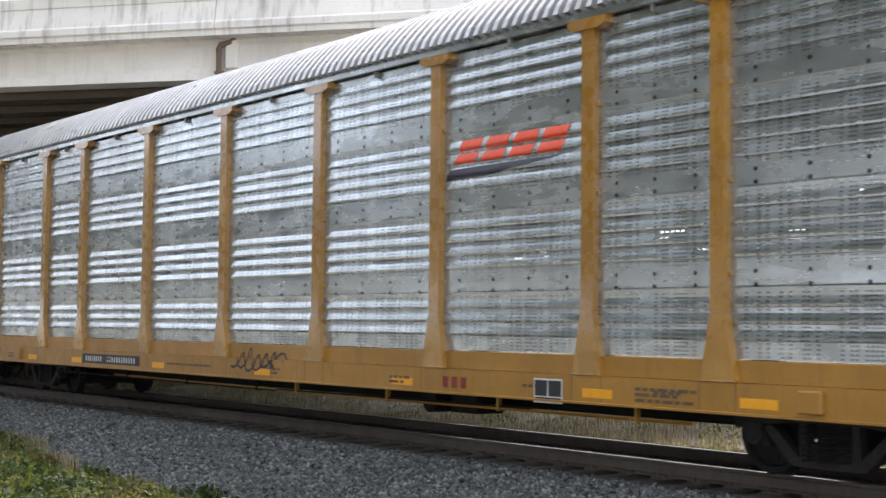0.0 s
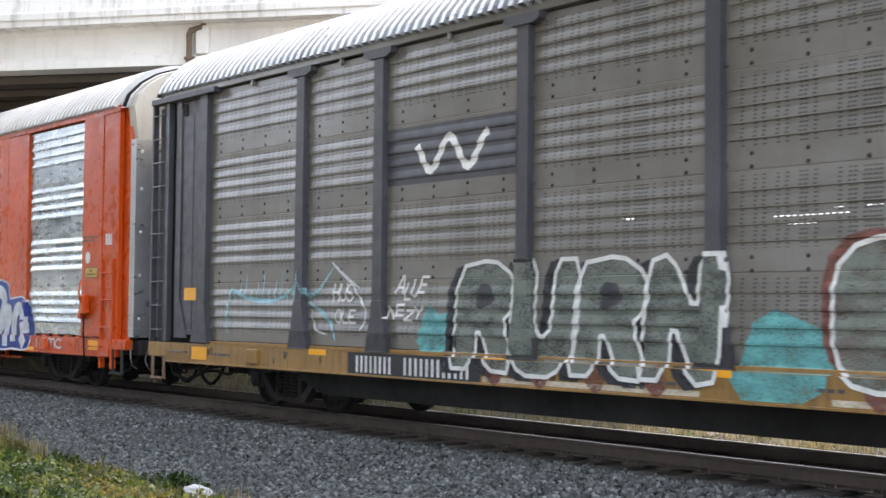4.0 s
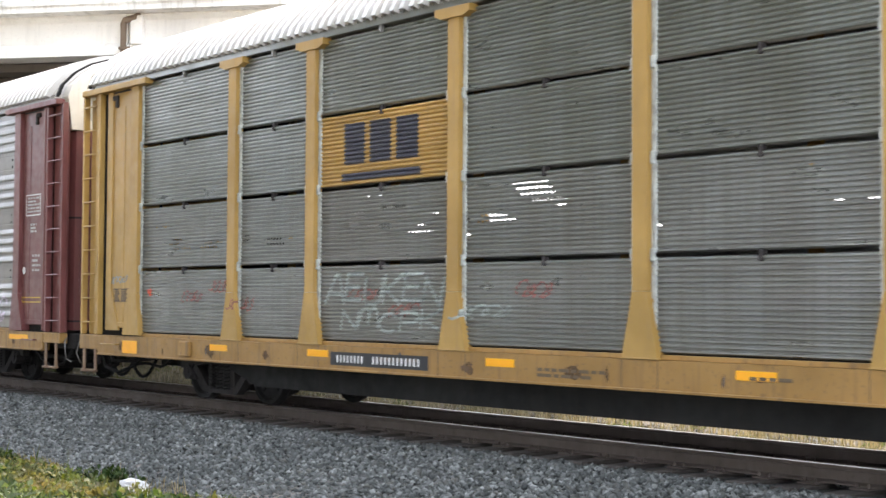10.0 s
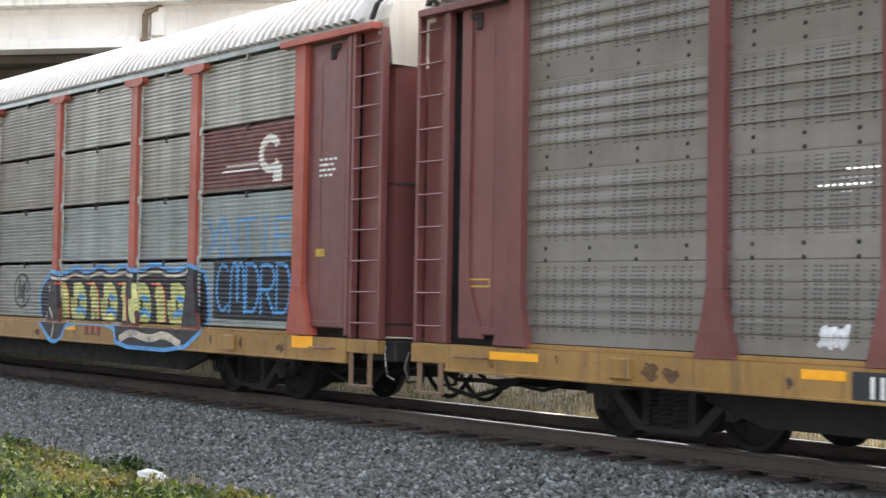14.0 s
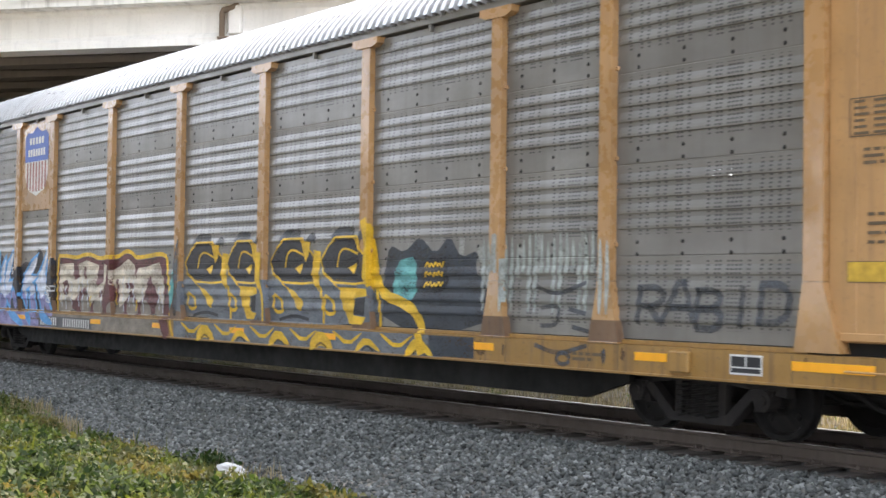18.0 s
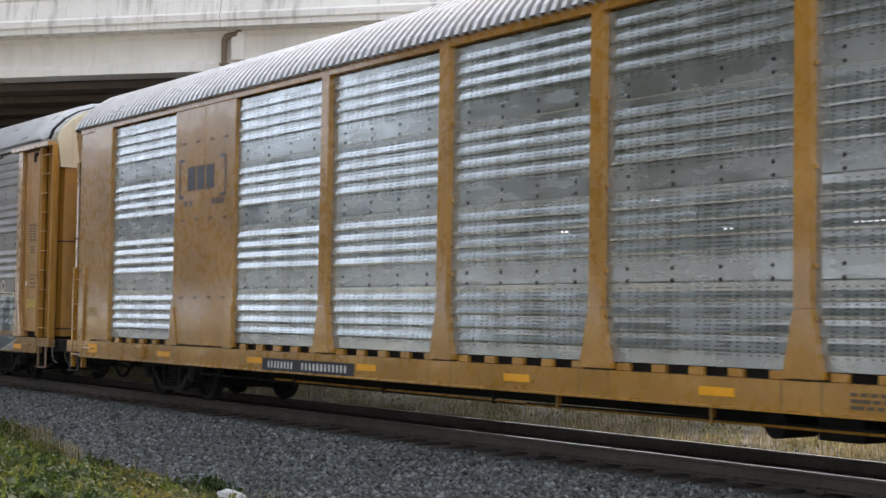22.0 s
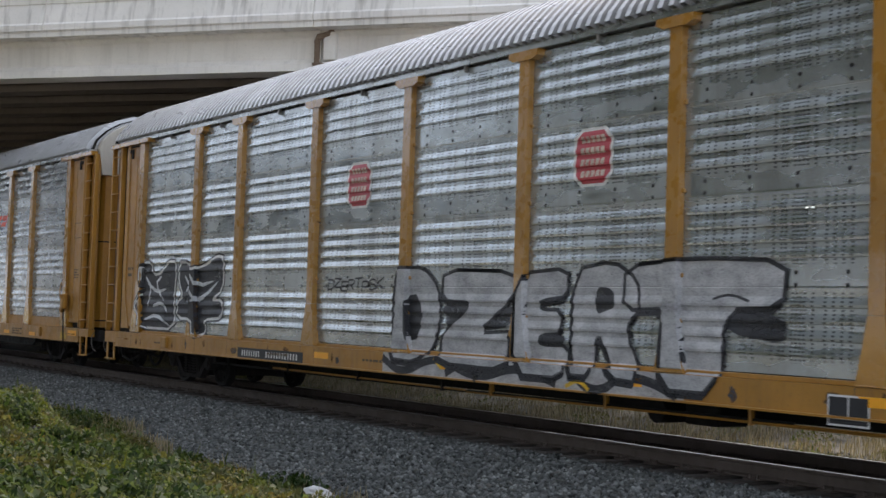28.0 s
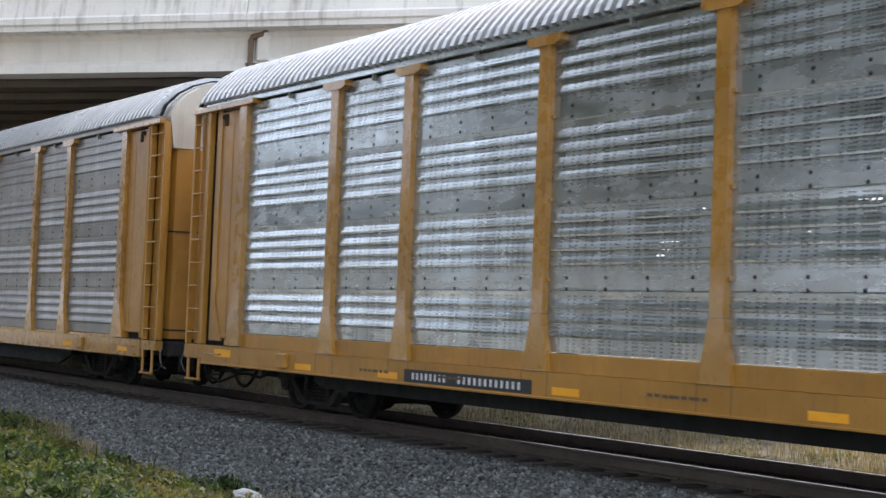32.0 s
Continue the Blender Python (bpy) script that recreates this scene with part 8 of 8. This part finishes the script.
# grey letters with icy edges
mass("I", "g_haze", [(-4.13, 0.99), (-4.20, 1.72), (-3.42, 1.80), (-2.93, 1.70), (-2.14, 1.74), (-1.53, 1.74), (-1.56, 0.99)], 0.0075)
for x in (-3.9, -3.1, -2.2):
    mass("I", "g_stone", [(x, 1.0), (x + 0.05, 1.45), (x + 0.3, 1.62), (x + 0.55, 1.4), (x + 0.5, 1.0)], 0.0100, "g_pale", 0.05)
    shard("I", "g_red", 0.16, 0.0118, [(x + 0.15, 1.3), (x + 0.3, 1.2), (x + 0.5, 1.3)])
ICY = ([(-5.52, 1.39), (-5.11, 1.56), (-4.72, 1.29), (-4.95, 1.02)], [(-5.3, 1.3), (-5.05, 1.35), (-4.9, 1.15)], [(-4.82, 1.66), (-4.31, 1.67), (-4.5, 1.3), (-4.55, 0.99)], [(-4.2, 1.74), (-3.42, 1.85), (-3.2, 2.1), (-2.93, 1.72), (-2.66, 2.0), (-2.36, 1.98), (-2.14, 1.76), (-1.72, 2.1), (-1.53, 1.75), (-1.5, 1.0)], [(-1.23, 1.6), (-0.44, 1.68), (-0.75, 1.35), (-1.05, 1.05)], [(-2.95, 1.59), (-2.5, 1.27), (-1.92, 1.34)], [(-3.73, 1.07), (-3.26, 1.43), (-2.64, 1.15)], [(-0.7, 1.5), (-0.5, 1.3), (-0.85, 1.08)])
brush("I", "g_dusk", 0.11, 0.0125, *ICY)
brush("I", "g_pale", 0.065, 0.0150, *ICY)
shard("I", "g_ice", 0.13, 0.0145, [(-4.5, 1.5), (-4.6, 1.2), (-4.45, 0.99)], [(-1.6, 1.5), (-1.5, 1.2), (-1.4, 0.99)], [(-0.95, 1.5), (-0.85, 1.3), (-0.7, 1.15)])
# thin faded pieces further along
for a, b in ((-11.7, -9.85), (-9.15, -7.6)):
    for i in range(12):
        x = a + (b - a) * i / 11.5
        shard("I", ("g_haze", "g_moss", "g_pink", "g_haze")[i % 4], 0.19, 0.0075, [(x, 1.02), (x + 0.08 * math.sin(3 * i), 1.4), (x + 0.10, 1.78 + 0.16 * math.sin(1.7 * i))])
    brush("I", "g_pale", 0.04, 0.0110, [(a, 1.1), (a + 0.1, 1.8), (a + 0.9, 1.95), (b - 0.2, 1.85), (b, 1.1)], [(a + 0.4, 1.1), (a + 0.5, 1.5), (a + 0.9, 1.55)], [(b - 0.7, 1.6), (b - 0.5, 1.15)])
brush("I", "g_dusk", 0.045, 0.0060, [(0.6, 0.67), (1.1, 0.82), (1.6, 0.9)], [(-0.4, 0.9), (0.0, 0.78), (0.3, 0.9)], [(-3.4, 0.9), (-3.2, 0.7)], [(-2.9, 0.92), (-2.5, 0.72)], [(2.8, 0.9), (3.0, 0.72), (3.3, 0.9)], [(3.7, 0.9), (3.9, 0.7)])
# white letters with black edges on the ochre car
swollen("J", "DZERT", -1.75, 5.75, 0.80, 2.18, "g_silver", "g_black", 0.05, (-0.03, -0.05, "g_black"), None, "g_black", 0.0, 0.03, 1, None, ((0.0, 0.17), (0.175, 0.405), (0.42, 0.56), (0.565, 0.735), (0.71, 1.0)))
for a, b in ((-1.9, 1.5), (1.5, 4.6)):
    decal("J", "graffiti_paint", [rect(a, 0.64, b, 0.93)], M["g_silver"], flat="sill", lift=0.004)
brush("J", "g_black", 0.11, 0.0075, [(-1.9, 0.85), (-1.5, 0.68), (-1.1, 0.70), (-0.7, 0.86), (-0.2, 0.88), (0.3, 0.72), (0.8, 0.70), (1.3, 0.84), (1.8, 0.82), (2.3, 0.70)], [(2.6, 0.92), (2.8, 0.7), (3.2, 0.66), (3.5, 0.85), (4.0, 0.84), (4.5, 0.68)], [(-0.2, 0.7), (0.2, 0.86), (0.6, 0.66)])
brush("J", "g_yellow", 0.05, 0.0095, [(2.5, 0.68), (2.75, 0.78), (2.95, 0.66)], [(-0.5, 0.9), (-0.3, 0.76)])
for form in ([(-11.85, 2.36), (-11.5, 2.36), (-11.3, 2.1), (-10.9, 2.14), (-10.55, 2.36), (-10.15, 2.36), (-10.22, 1.75), (-10.12, 1.08), (-11.9, 1.08), (-11.85, 1.35), (-12.12, 1.5), (-11.78, 1.8), (-11.92, 2.1)], [(-9.95, 2.34), (-9.6, 2.34), (-9.3, 2.18), (-8.6, 2.3), (-8.2, 2.44), (-7.9, 2.4), (-7.92, 1.85), (-8.45, 1.62), (-7.9, 1.62), (-7.9, 1.34), (-8.7, 1.3), (-8.62, 1.04), (-9.06, 0.97), (-9.1, 1.3), (-9.98, 1.3), (-9.98, 1.6), (-9.7, 1.68), (-9.98, 2.0)]):
    body = softened(form, 1)
    decal("J", "graffiti_paint", ribbon(body + body[:2], 0.17), M["g_black"], lift=0.0065)
    mass("J", "g_black", form, 0.0090, "white", 0.10)
shard("J", "g_white", 0.075, 0.0115, [(-11.6, 1.95), (-11.1, 1.78), (-10.6, 1.85)], [(-11.75, 2.1), (-11.4, 1.85), (-11.6, 1.45)], [(-11.3, 1.5), (-10.8, 1.58), (-10.5, 1.38)], [(-11.7, 1.22), (-11.1, 1.34), (-10.4, 1.12)], [(-10.9, 2.1), (-11.2, 1.95), (-10.7, 1.6)])
shard("J", "g_white", 0.08, 0.0115, [(-9.7, 2.1), (-9.2, 1.75), (-8.9, 1.6)], [(-9.3, 2.15), (-9.0, 1.9), (-8.3, 2.0)], [(-9.2, 1.62), (-8.7, 1.7), (-8.1, 2.0)], [(-9.6, 1.8), (-9.4, 1.95), (-9.3, 1.8)])
block_piece("J", "DZERTPSK", -3.85, -2.1, 1.84, 2.04, [(0.028, "g_black")], 0.03, 0.03), block_piece("J", "BSR", 4.92, 5.45, 1.86, 2.06, [(0.03, "g_black")], 0.03), brush("J", "g_black", 0.03, 0.0195, [(4.95, 1.76), (5.2, 1.82), (5.5, 1.74)])


# ---- ballast stones, plants, litter ----
def scattered(name, mat, base_v, base_f, pos, size, label, category, tilt=1.0, seed=5, flat=(1, 1, 1)):
    """Many small copies of one form in a single mesh."""
    r = np.random.RandomState(seed)
    n = len(pos)
    bv, bf = np.array(base_v, float) * np.array(flat), np.array(base_f, int)
    a = r.uniform(0, 2 * np.pi, n)
    q = r.normal(0, 0.35 * tilt, (n, 2))
    v = np.repeat(bv[None], n, 0) * (1 + r.uniform(-0.35, 0.35, (n, len(bv), 1)))
    v = v * size[:, None, None]
    ca, sa = np.cos(a)[:, None], np.sin(a)[:, None]
    x, y, z = v[..., 0] * ca - v[..., 1] * sa, v[..., 0] * sa + v[..., 1] * ca, v[..., 2]
    z2 = z + x * q[:, :1] + y * q[:, 1:]
    out = np.stack([x, y, z2], -1) + pos[:, None]
    me = bpy.data.meshes.new(name)
    k = bf.shape[1]
    idx = (bf[None] + (np.arange(n) * len(bv))[:, None, None]).reshape(-1)
    me.vertices.add(n * len(bv))
    me.vertices.foreach_set("co", out.reshape(-1))
    me.loops.add(len(idx))
    me.loops.foreach_set("vertex_index", idx)
    me.polygons.add(len(idx) // k)
    me.polygons.foreach_set("loop_start", np.arange(0, len(idx), k))
    me.polygons.foreach_set("loop_total", np.full(len(idx) // k, k))
    me.update(calc_edges=True)
    me.materials.append(mat)
    return tagged(new(name, me), label, category, kind="stuff")


def island_mat(name, cols, rough=0.85):
    m, t, b = nodes_of(name)
    g = t.nodes.new("ShaderNodeNewGeometry")
    c = ramp(t, g.outputs["Random Per Island"], [(i / max(1, len(cols) - 1), col) for i, col in enumerate(cols)])
    c = mix(t, ramp(t, noise_at(t, 0.6, 4, shift=False), [(0.35, grey(0)), (0.7, grey(0.35))]), c, cols[0])
    t.links.new(c, b.inputs["Base Color"])
    b.inputs["Roughness"].default_value = rough
    b.inputs["Specular IOR Level"].default_value = 0.2
    return m


def levels(y):
    return np.array([level(q) for q in y])


def stones():
    r = np.random.RandomState(11)
    pos, size = [], []

    def lay(n, x0, x1, y0, y1, s0, s1, up=0.0):
        x, y = r.uniform(x0, x1, n), r.uniform(y0, y1, n)
        keep = r.uniform(0, 1, n) < np.clip((y - bank(x) + 0.5 - 0.3 * np.sin(x * 0.9)) / 0.8, 0.04, 1)
        x, y = x[keep], y[keep]
        s = r.uniform(s0, s1, len(x))
        z = levels(y) + r.uniform(-0.005, 0.02, len(x)) + up
        pos.append(np.stack([x, y, z], 1)), size.append(s)

    lay(30000, -22, -6, 6.9, 10.9, 0.022, 0.05)
    lay(26000, -38, -22, 6.9, 10.9, 0.024, 0.05)
    lay(9000, -60, -38, 7.2, 10.9, 0.026, 0.05)
    lay(4500, -34, -4, 10.85, 11.12, 0.018, 0.04, 0.0)
    lay(4500, -34, -4, 11.12, 11.45, 0.018, 0.036, -0.04)
    lay(16000, -45, -4, 11.65, 12.9, 0.02, 0.045, 0.0)
    lay(12000, -45, -4, 13.15, 15.6, 0.02, 0.045)
    pos, size = np.concatenate(pos), np.concatenate(size)
    v = [(1, 0, 0), (0, 1, 0), (-1, 0, 0), (0, -1, 0), (0.1, 0.1, 1), (0, 0, -0.7)]
    f = [(0, 1, 4), (1, 2, 4), (2, 3, 4), (3, 0, 4), (1, 0, 5), (2, 1, 5), (3, 2, 5), (0, 3, 5)]
    mat = island_mat("crushed grey granite", [(0.034, 0.037, 0.036), (0.066, 0.070, 0.067), (0.112, 0.118, 0.113), (0.050, 0.053, 0.051), (0.21, 0.218, 0.21), (0.042, 0.045, 0.042), (0.10, 0.098, 0.088)])
    scattered("ballast_stones", mat, v, f, pos, size, "loose crushed grey granite ballast beside the rails", "gravel", flat=(1.15, 0.9, 0.75))


def bank(x):
    """Far edge of the weeds."""
    return 7.05 + 0.11 * np.clip(-x - 15, 0, 9) + 0.03 * np.clip(-x - 24, 0, 30) + 0.18 * np.sin(x * 0.8) + 0.12 * np.sin(x * 2.3 + 1)


def swell(x, y):
    """Height of the weeds' mound above the ground: low by the bag and the ballast, a bush behind."""
    d = bank(x) - y
    edge = 6.7 + 0.25 * np.sin(x * 1.1) + 0.05 * np.clip(-x - 24, 0, 20)
    bush = 0.46 * np.clip((-x - 17.3 + 0.3 * np.sin(y * 3)) / 2.2, 0, 1) * np.clip((edge - y) / 0.6, 0, 1)
    return (0.09 * np.clip(d / 0.9, 0, 1) + bush) * (0.82 + 0.3 * np.sin(x * 1.7 + y) * np.sin(y * 2.1))


def weeds():
    r = np.random.RandomState(4)
    leaf_v = [(-0.5, 0, 0), (0, 0.36, 0.14), (0.55, 0, -0.05), (0, -0.36, 0.14)]
    leaf_f = [(0, 1, 2, 3)]

    def clumps(n, each, x0, x1, reach, size, rad, mat, name, label, tall=1.0, seed=0, near=0.6):
        cx = r.uniform(x0, x1, n)
        cy = np.where(r.uniform(0, 1, n) < near, bank(cx) - 0.12 - np.abs(r.normal(0, 1, n)) * reach, r.uniform(1.6, 7, n))
        keep = (cy > 1.6) & (cy < bank(cx) - 0.1) & (np.abs(cx / cy) > 1.5) & (np.hypot(cx + 13.2, cy - 6.95) > 0.5)
        cx, cy = np.repeat(cx[keep], each), np.repeat(cy[keep], each)
        cr = np.repeat(r.uniform(rad * 0.5, rad * 1.4, keep.sum()), each)
        m = len(cx)
        u = r.normal(0, 1, (m, 3))
        u /= np.linalg.norm(u, axis=1)[:, None]
        q = r.uniform(0.55, 1.0, m) * cr
        x, y = cx + u[:, 0] * q, cy + u[:, 1] * q
        z = levels(y) + swell(x, y) + np.abs(u[:, 2]) * q * 0.75 * tall + 0.01
        scattered(name, mat, leaf_v, leaf_f, np.stack([x, y, z], 1), r.uniform(size * 0.55, size * 1.3, m), label, "weeds", 2.0, seed)

    vine = leaf_mat("dark creeper leaves", [(0.010, 0.022, 0.007), (0.034, 0.056, 0.016), (0.016, 0.032, 0.010), (0.085, 0.115, 0.052), (0.012, 0.025, 0.008)], (0.10, 0.080, 0.032), 0.6)
    herb = leaf_mat("yellow-green weed leaves", [(0.032, 0.046, 0.009), (0.078, 0.096, 0.017), (0.050, 0.066, 0.012), (0.135, 0.165, 0.082), (0.020, 0.036, 0.010)], (0.13, 0.098, 0.042), 0.6)
    clumps(700, 180, -46, -4, 1.9, 0.064, 0.27, vine, "creeper_leaves", "dark green creeper mounding over the bank")
    clumps(900, 120, -46, -4, 1.6, 0.038, 0.20, herb, "weed_leaves", "low yellow-green weeds beside the ballast", 1.2, 3)
    clumps(190, 230, -40, -18.5, 2.2, 0.052, 0.30, herb, "bush_leaves", "bright yellow-green leaves on top of the bush", 1.1, 6)
    clumps(480, 120, -27, -4, 1.0, 0.060, 0.26, vine, "creeper_leaves", "dark green creeper over the nearer bank", 1.0, 12, 0.0)
    clumps(620, 130, -27, -4, 1.0, 0.044, 0.24, herb, "weed_leaves", "yellow-green weeds over the nearer bank", 0.8, 14, 0.0)
    blade_v = [(-0.03, 0, 0), (0.03, 0, 0), (0.045, 0.12, 0.7), (0.0, 0.3, 1.25)]
    n = 26000
    x = r.uniform(-42, -8, n)
    y = bank(x) - np.abs(r.normal(0, 1.0, n)) + 0.25
    z = levels(y) + swell(x, y) * 0.8
    straw = island_mat("dry grass blades", [(0.22, 0.17, 0.09), (0.34, 0.27, 0.16), (0.14, 0.11, 0.055), (0.12, 0.125, 0.05)], 0.8)
    keep = r.uniform(0, 1, n) < 0.05 + 0.95 * np.exp(-((x + 21.5) / 3.4) ** 2) * (y > bank(x) - 1.5) + 0.25 * (noise_field(x * 1.6, y * 1.6) > 0.18)
    scattered("dry_grass", straw, blade_v, leaf_f, np.stack([x, y, z], 1)[keep], r.uniform(0.03, 0.15, n)[keep], "straw-coloured dry grass at the edge of the weeds", "grass", 3.0)
    n = 1800
    x = r.uniform(-42, -7, n)
    y = bank(x) - np.abs(r.normal(0, 1.6, n)) + 0.1
    keep = (y > 2.3) & (noise_field(x * 1.3 + 40, y * 1.3) > 0.0)
    z = levels(y) + swell(x, y)
    scattered("grass_blades", herb, blade_v, leaf_f, np.stack([x, y, z], 1)[keep], r.uniform(0.08, 0.24, n)[keep], "green grass blades among the weeds", "grass", 1.2, 8)
    n = 120000
    x, y = r.uniform(-50, 0, n), 14.6 + np.abs(r.normal(0, 2.4, n))
    z = levels(y)
    keep = noise_field(x * 2, y * 2) > r.uniform(-0.45, 0.25, n)
    hay = leaf_mat("bleached dry grass", [(0.21, 0.175, 0.12), (0.13, 0.108, 0.07), (0.06, 0.05, 0.032), (0.29, 0.25, 0.19), (0.06, 0.065, 0.034)], (0.065, 0.062, 0.036), 0.8)
    scattered("dry_grass", hay, blade_v, leaf_f, np.stack([x, y, z], 1)[keep], r.uniform(0.03, 0.15, n)[keep], "straw-coloured dry grass beyond the track", "grass", 2.4, 9)
    n = 30000
    x, y = r.uniform(-45, 0, n), 14.7 + np.abs(r.normal(0, 1.8, n))
    f = noise_field(x * 2.6 + 9, y * 2.6)
    keep = f > r.uniform(-0.05, 0.3, n)
    z = levels(y) + 0.16 * np.clip(f, 0, 0.6) * r.uniform(0.2, 1.3, n)
    scattered("weed_leaves", herb, leaf_v, leaf_f, np.stack([x, y, z], 1)[keep], r.uniform(0.025, 0.06, n)[keep], "low grey-green weeds in clumps beyond the track", "weeds", 2.0, 21)


def leaf_mat(name, cols, patch, rough):
    """Leaves that let some light through, with patches of another tint."""
    m = island_mat(name, cols, rough)
    t = m.node_tree
    b = t.nodes["Principled BSDF"]
    b.inputs["Specular IOR Level"].default_value = 0.06
    src = b.inputs["Base Color"].links[0].from_socket
    c = mix(t, ramp(t, noise_at(t, 1.1, 5, shift=False), [(0.50, grey(0)), (0.66, grey(0.8))]), src, patch)
    t.links.new(c, b.inputs["Base Color"])
    tr = t.nodes.new("ShaderNodeBsdfTranslucent")
    t.links.new(mix(t, 1.0, c, (1.4, 1.35, 0.85), 'MULTIPLY'), tr.inputs["Color"])
    ms = t.nodes.new("ShaderNodeMixShader")
    ms.inputs[0].default_value = 0.38
    t.links.new(b.outputs[0], ms.inputs[1])
    t.links.new(tr.outputs[0], ms.inputs[2])
    t.links.new(ms.outputs[0], t.nodes["Material Output"].inputs["Surface"])
    return m


def noise_field(x, y):
    return np.array([noise.noise(Vector((a * 0.45, b * 0.45, 0))) for a, b in zip(x, y)])


def litter():
    bm = bmesh.new()
    bmesh.ops.create_icosphere(bm, subdivisions=3, radius=0.13)
    for v in bm.verts:
        v.co *= 1 + 0.5 * noise.noise(v.co * 9) + 0.25 * noise.noise(v.co * 23)
        v.co.z *= 0.62
        v.co.x *= 1.2
    mat = plain("crumpled white plastic", (0.40, 0.40, 0.39), 0.5, vary=0.15)
    bag = tagged(new("plastic_bag", mesh_of("plastic_bag", bm, mat)), "crumpled white plastic bag at the edge of the weeds", "litter")
    bag.matrix_world = pose(-13.38, 7.14, level(7.14) + 0.075, 5, 10, 40)


def woods():
    """Unseen trees added behind the viewer, placed to shape what the metal sheets mirror."""
    bark = plain("grey-brown bark", (0.10, 0.08, 0.06), 0.9, scale=5, bumpy=0.6)
    foliage = island_mat("tree foliage", [(0.085, 0.10, 0.06), (0.11, 0.13, 0.075), (0.145, 0.165, 0.10), (0.095, 0.115, 0.07)], 0.6)
    r = np.random.RandomState(8)
    trees = []
    # blue-grey leaf colour painted in for haze and for bluish reflections
    far = island_mat("foliage tinted blue to stand for haze", [(0.085, 0.115, 0.128), (0.11, 0.145, 0.16), (0.145, 0.18, 0.20), (0.098, 0.128, 0.145)], 0.6)
    for kind in range(3):
        tree = tagged(new("tree"), "tall unseen tree with a haze tint painted into its foliage" if kind == 2 else "tall broad-leaved tree in full dark green leaf", "tree", "belt of trees")
        bm = tube(bmesh.new(), [(0, 0, -0.3), (0.05, 0.02, 1.5), (0.0, 0.1, 3.2), (0.1, 0.0, 5.0)], 0.2, 9)
        for v in bm.verts:
            k = 1 - 0.12 * v.co.z
            v.co.x, v.co.y = v.co.x * k, v.co.y * k
        for a in range(5):
            q = a * 1.26 + kind
            tube(bm, [(0, 0, 2.4 + 0.4 * a), (0.9 * math.cos(q), 0.9 * math.sin(q), 3.6 + 0.4 * a), (1.9 * math.cos(q), 1.9 * math.sin(q), 4.6 + 0.5 * a)], 0.07, 6)
        part("trunk", fixed(bm), bark, tree)
        n = 2600
        c = np.array([(1.9 * math.cos(a * 1.26), 1.9 * math.sin(a * 1.26), 4.4 + 0.6 * (a % 3)) for a in range(5)] + [(0, 0, 6.6), (0.6, 0.4, 5.4), (-0.4, 0.2, 4.0)])
        p = c[r.randint(0, len(c), n)] + r.normal(0, 0.78, (n, 3))
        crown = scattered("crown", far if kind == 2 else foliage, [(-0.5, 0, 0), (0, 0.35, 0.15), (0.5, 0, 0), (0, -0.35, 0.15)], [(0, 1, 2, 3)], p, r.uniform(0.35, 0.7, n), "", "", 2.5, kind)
        crown.parent = tree
        del crown["kind"]
        trees.append(tree)
    spots = [(-38, -10, 2.4), (-33.5, -12, 2.5), (-70, -22, 1.2), (-29, -11, 2.4), (-26, -14, 2.3), (-14, -16, 2.0)]
    spots += [(-81 - 11.0 * k, -18 - r.uniform(0, 14), 1.3) for k in range(5)]
    spots += [(-66 + 8.5 * k + r.uniform(-2.0, 2.0), -28 - r.uniform(0, 8), 1.5) for k in range(10)]
    for k, (x, y, tall) in enumerate(spots):
        m = pose(x, y, level(y), 0, 0, 57 * k) @ Matrix.Diagonal((1.75, 1.75, tall, 1))
        if k < 3:
            trees[k].matrix_world = m
        else:
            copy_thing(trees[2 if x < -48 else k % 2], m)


stones()
woods()
weeds()
litter()
sleepers()


def motions():
    for c in CARS.values():
        walk(c["ob"], [(t, pose(c["centre"] + gone(t), TRACK, 0)) for t in np.linspace(0, 32, 33)])
    for w, dx in WHEELSETS:
        rows = []
        for k in range(0, 961):
            t = k / 30
            rows.append((t, pose(dx, 0, WHEEL + 0.001, 0, math.degrees(gone(t) / WHEEL) % 360, 0)))
        walk(w, rows)


motions()
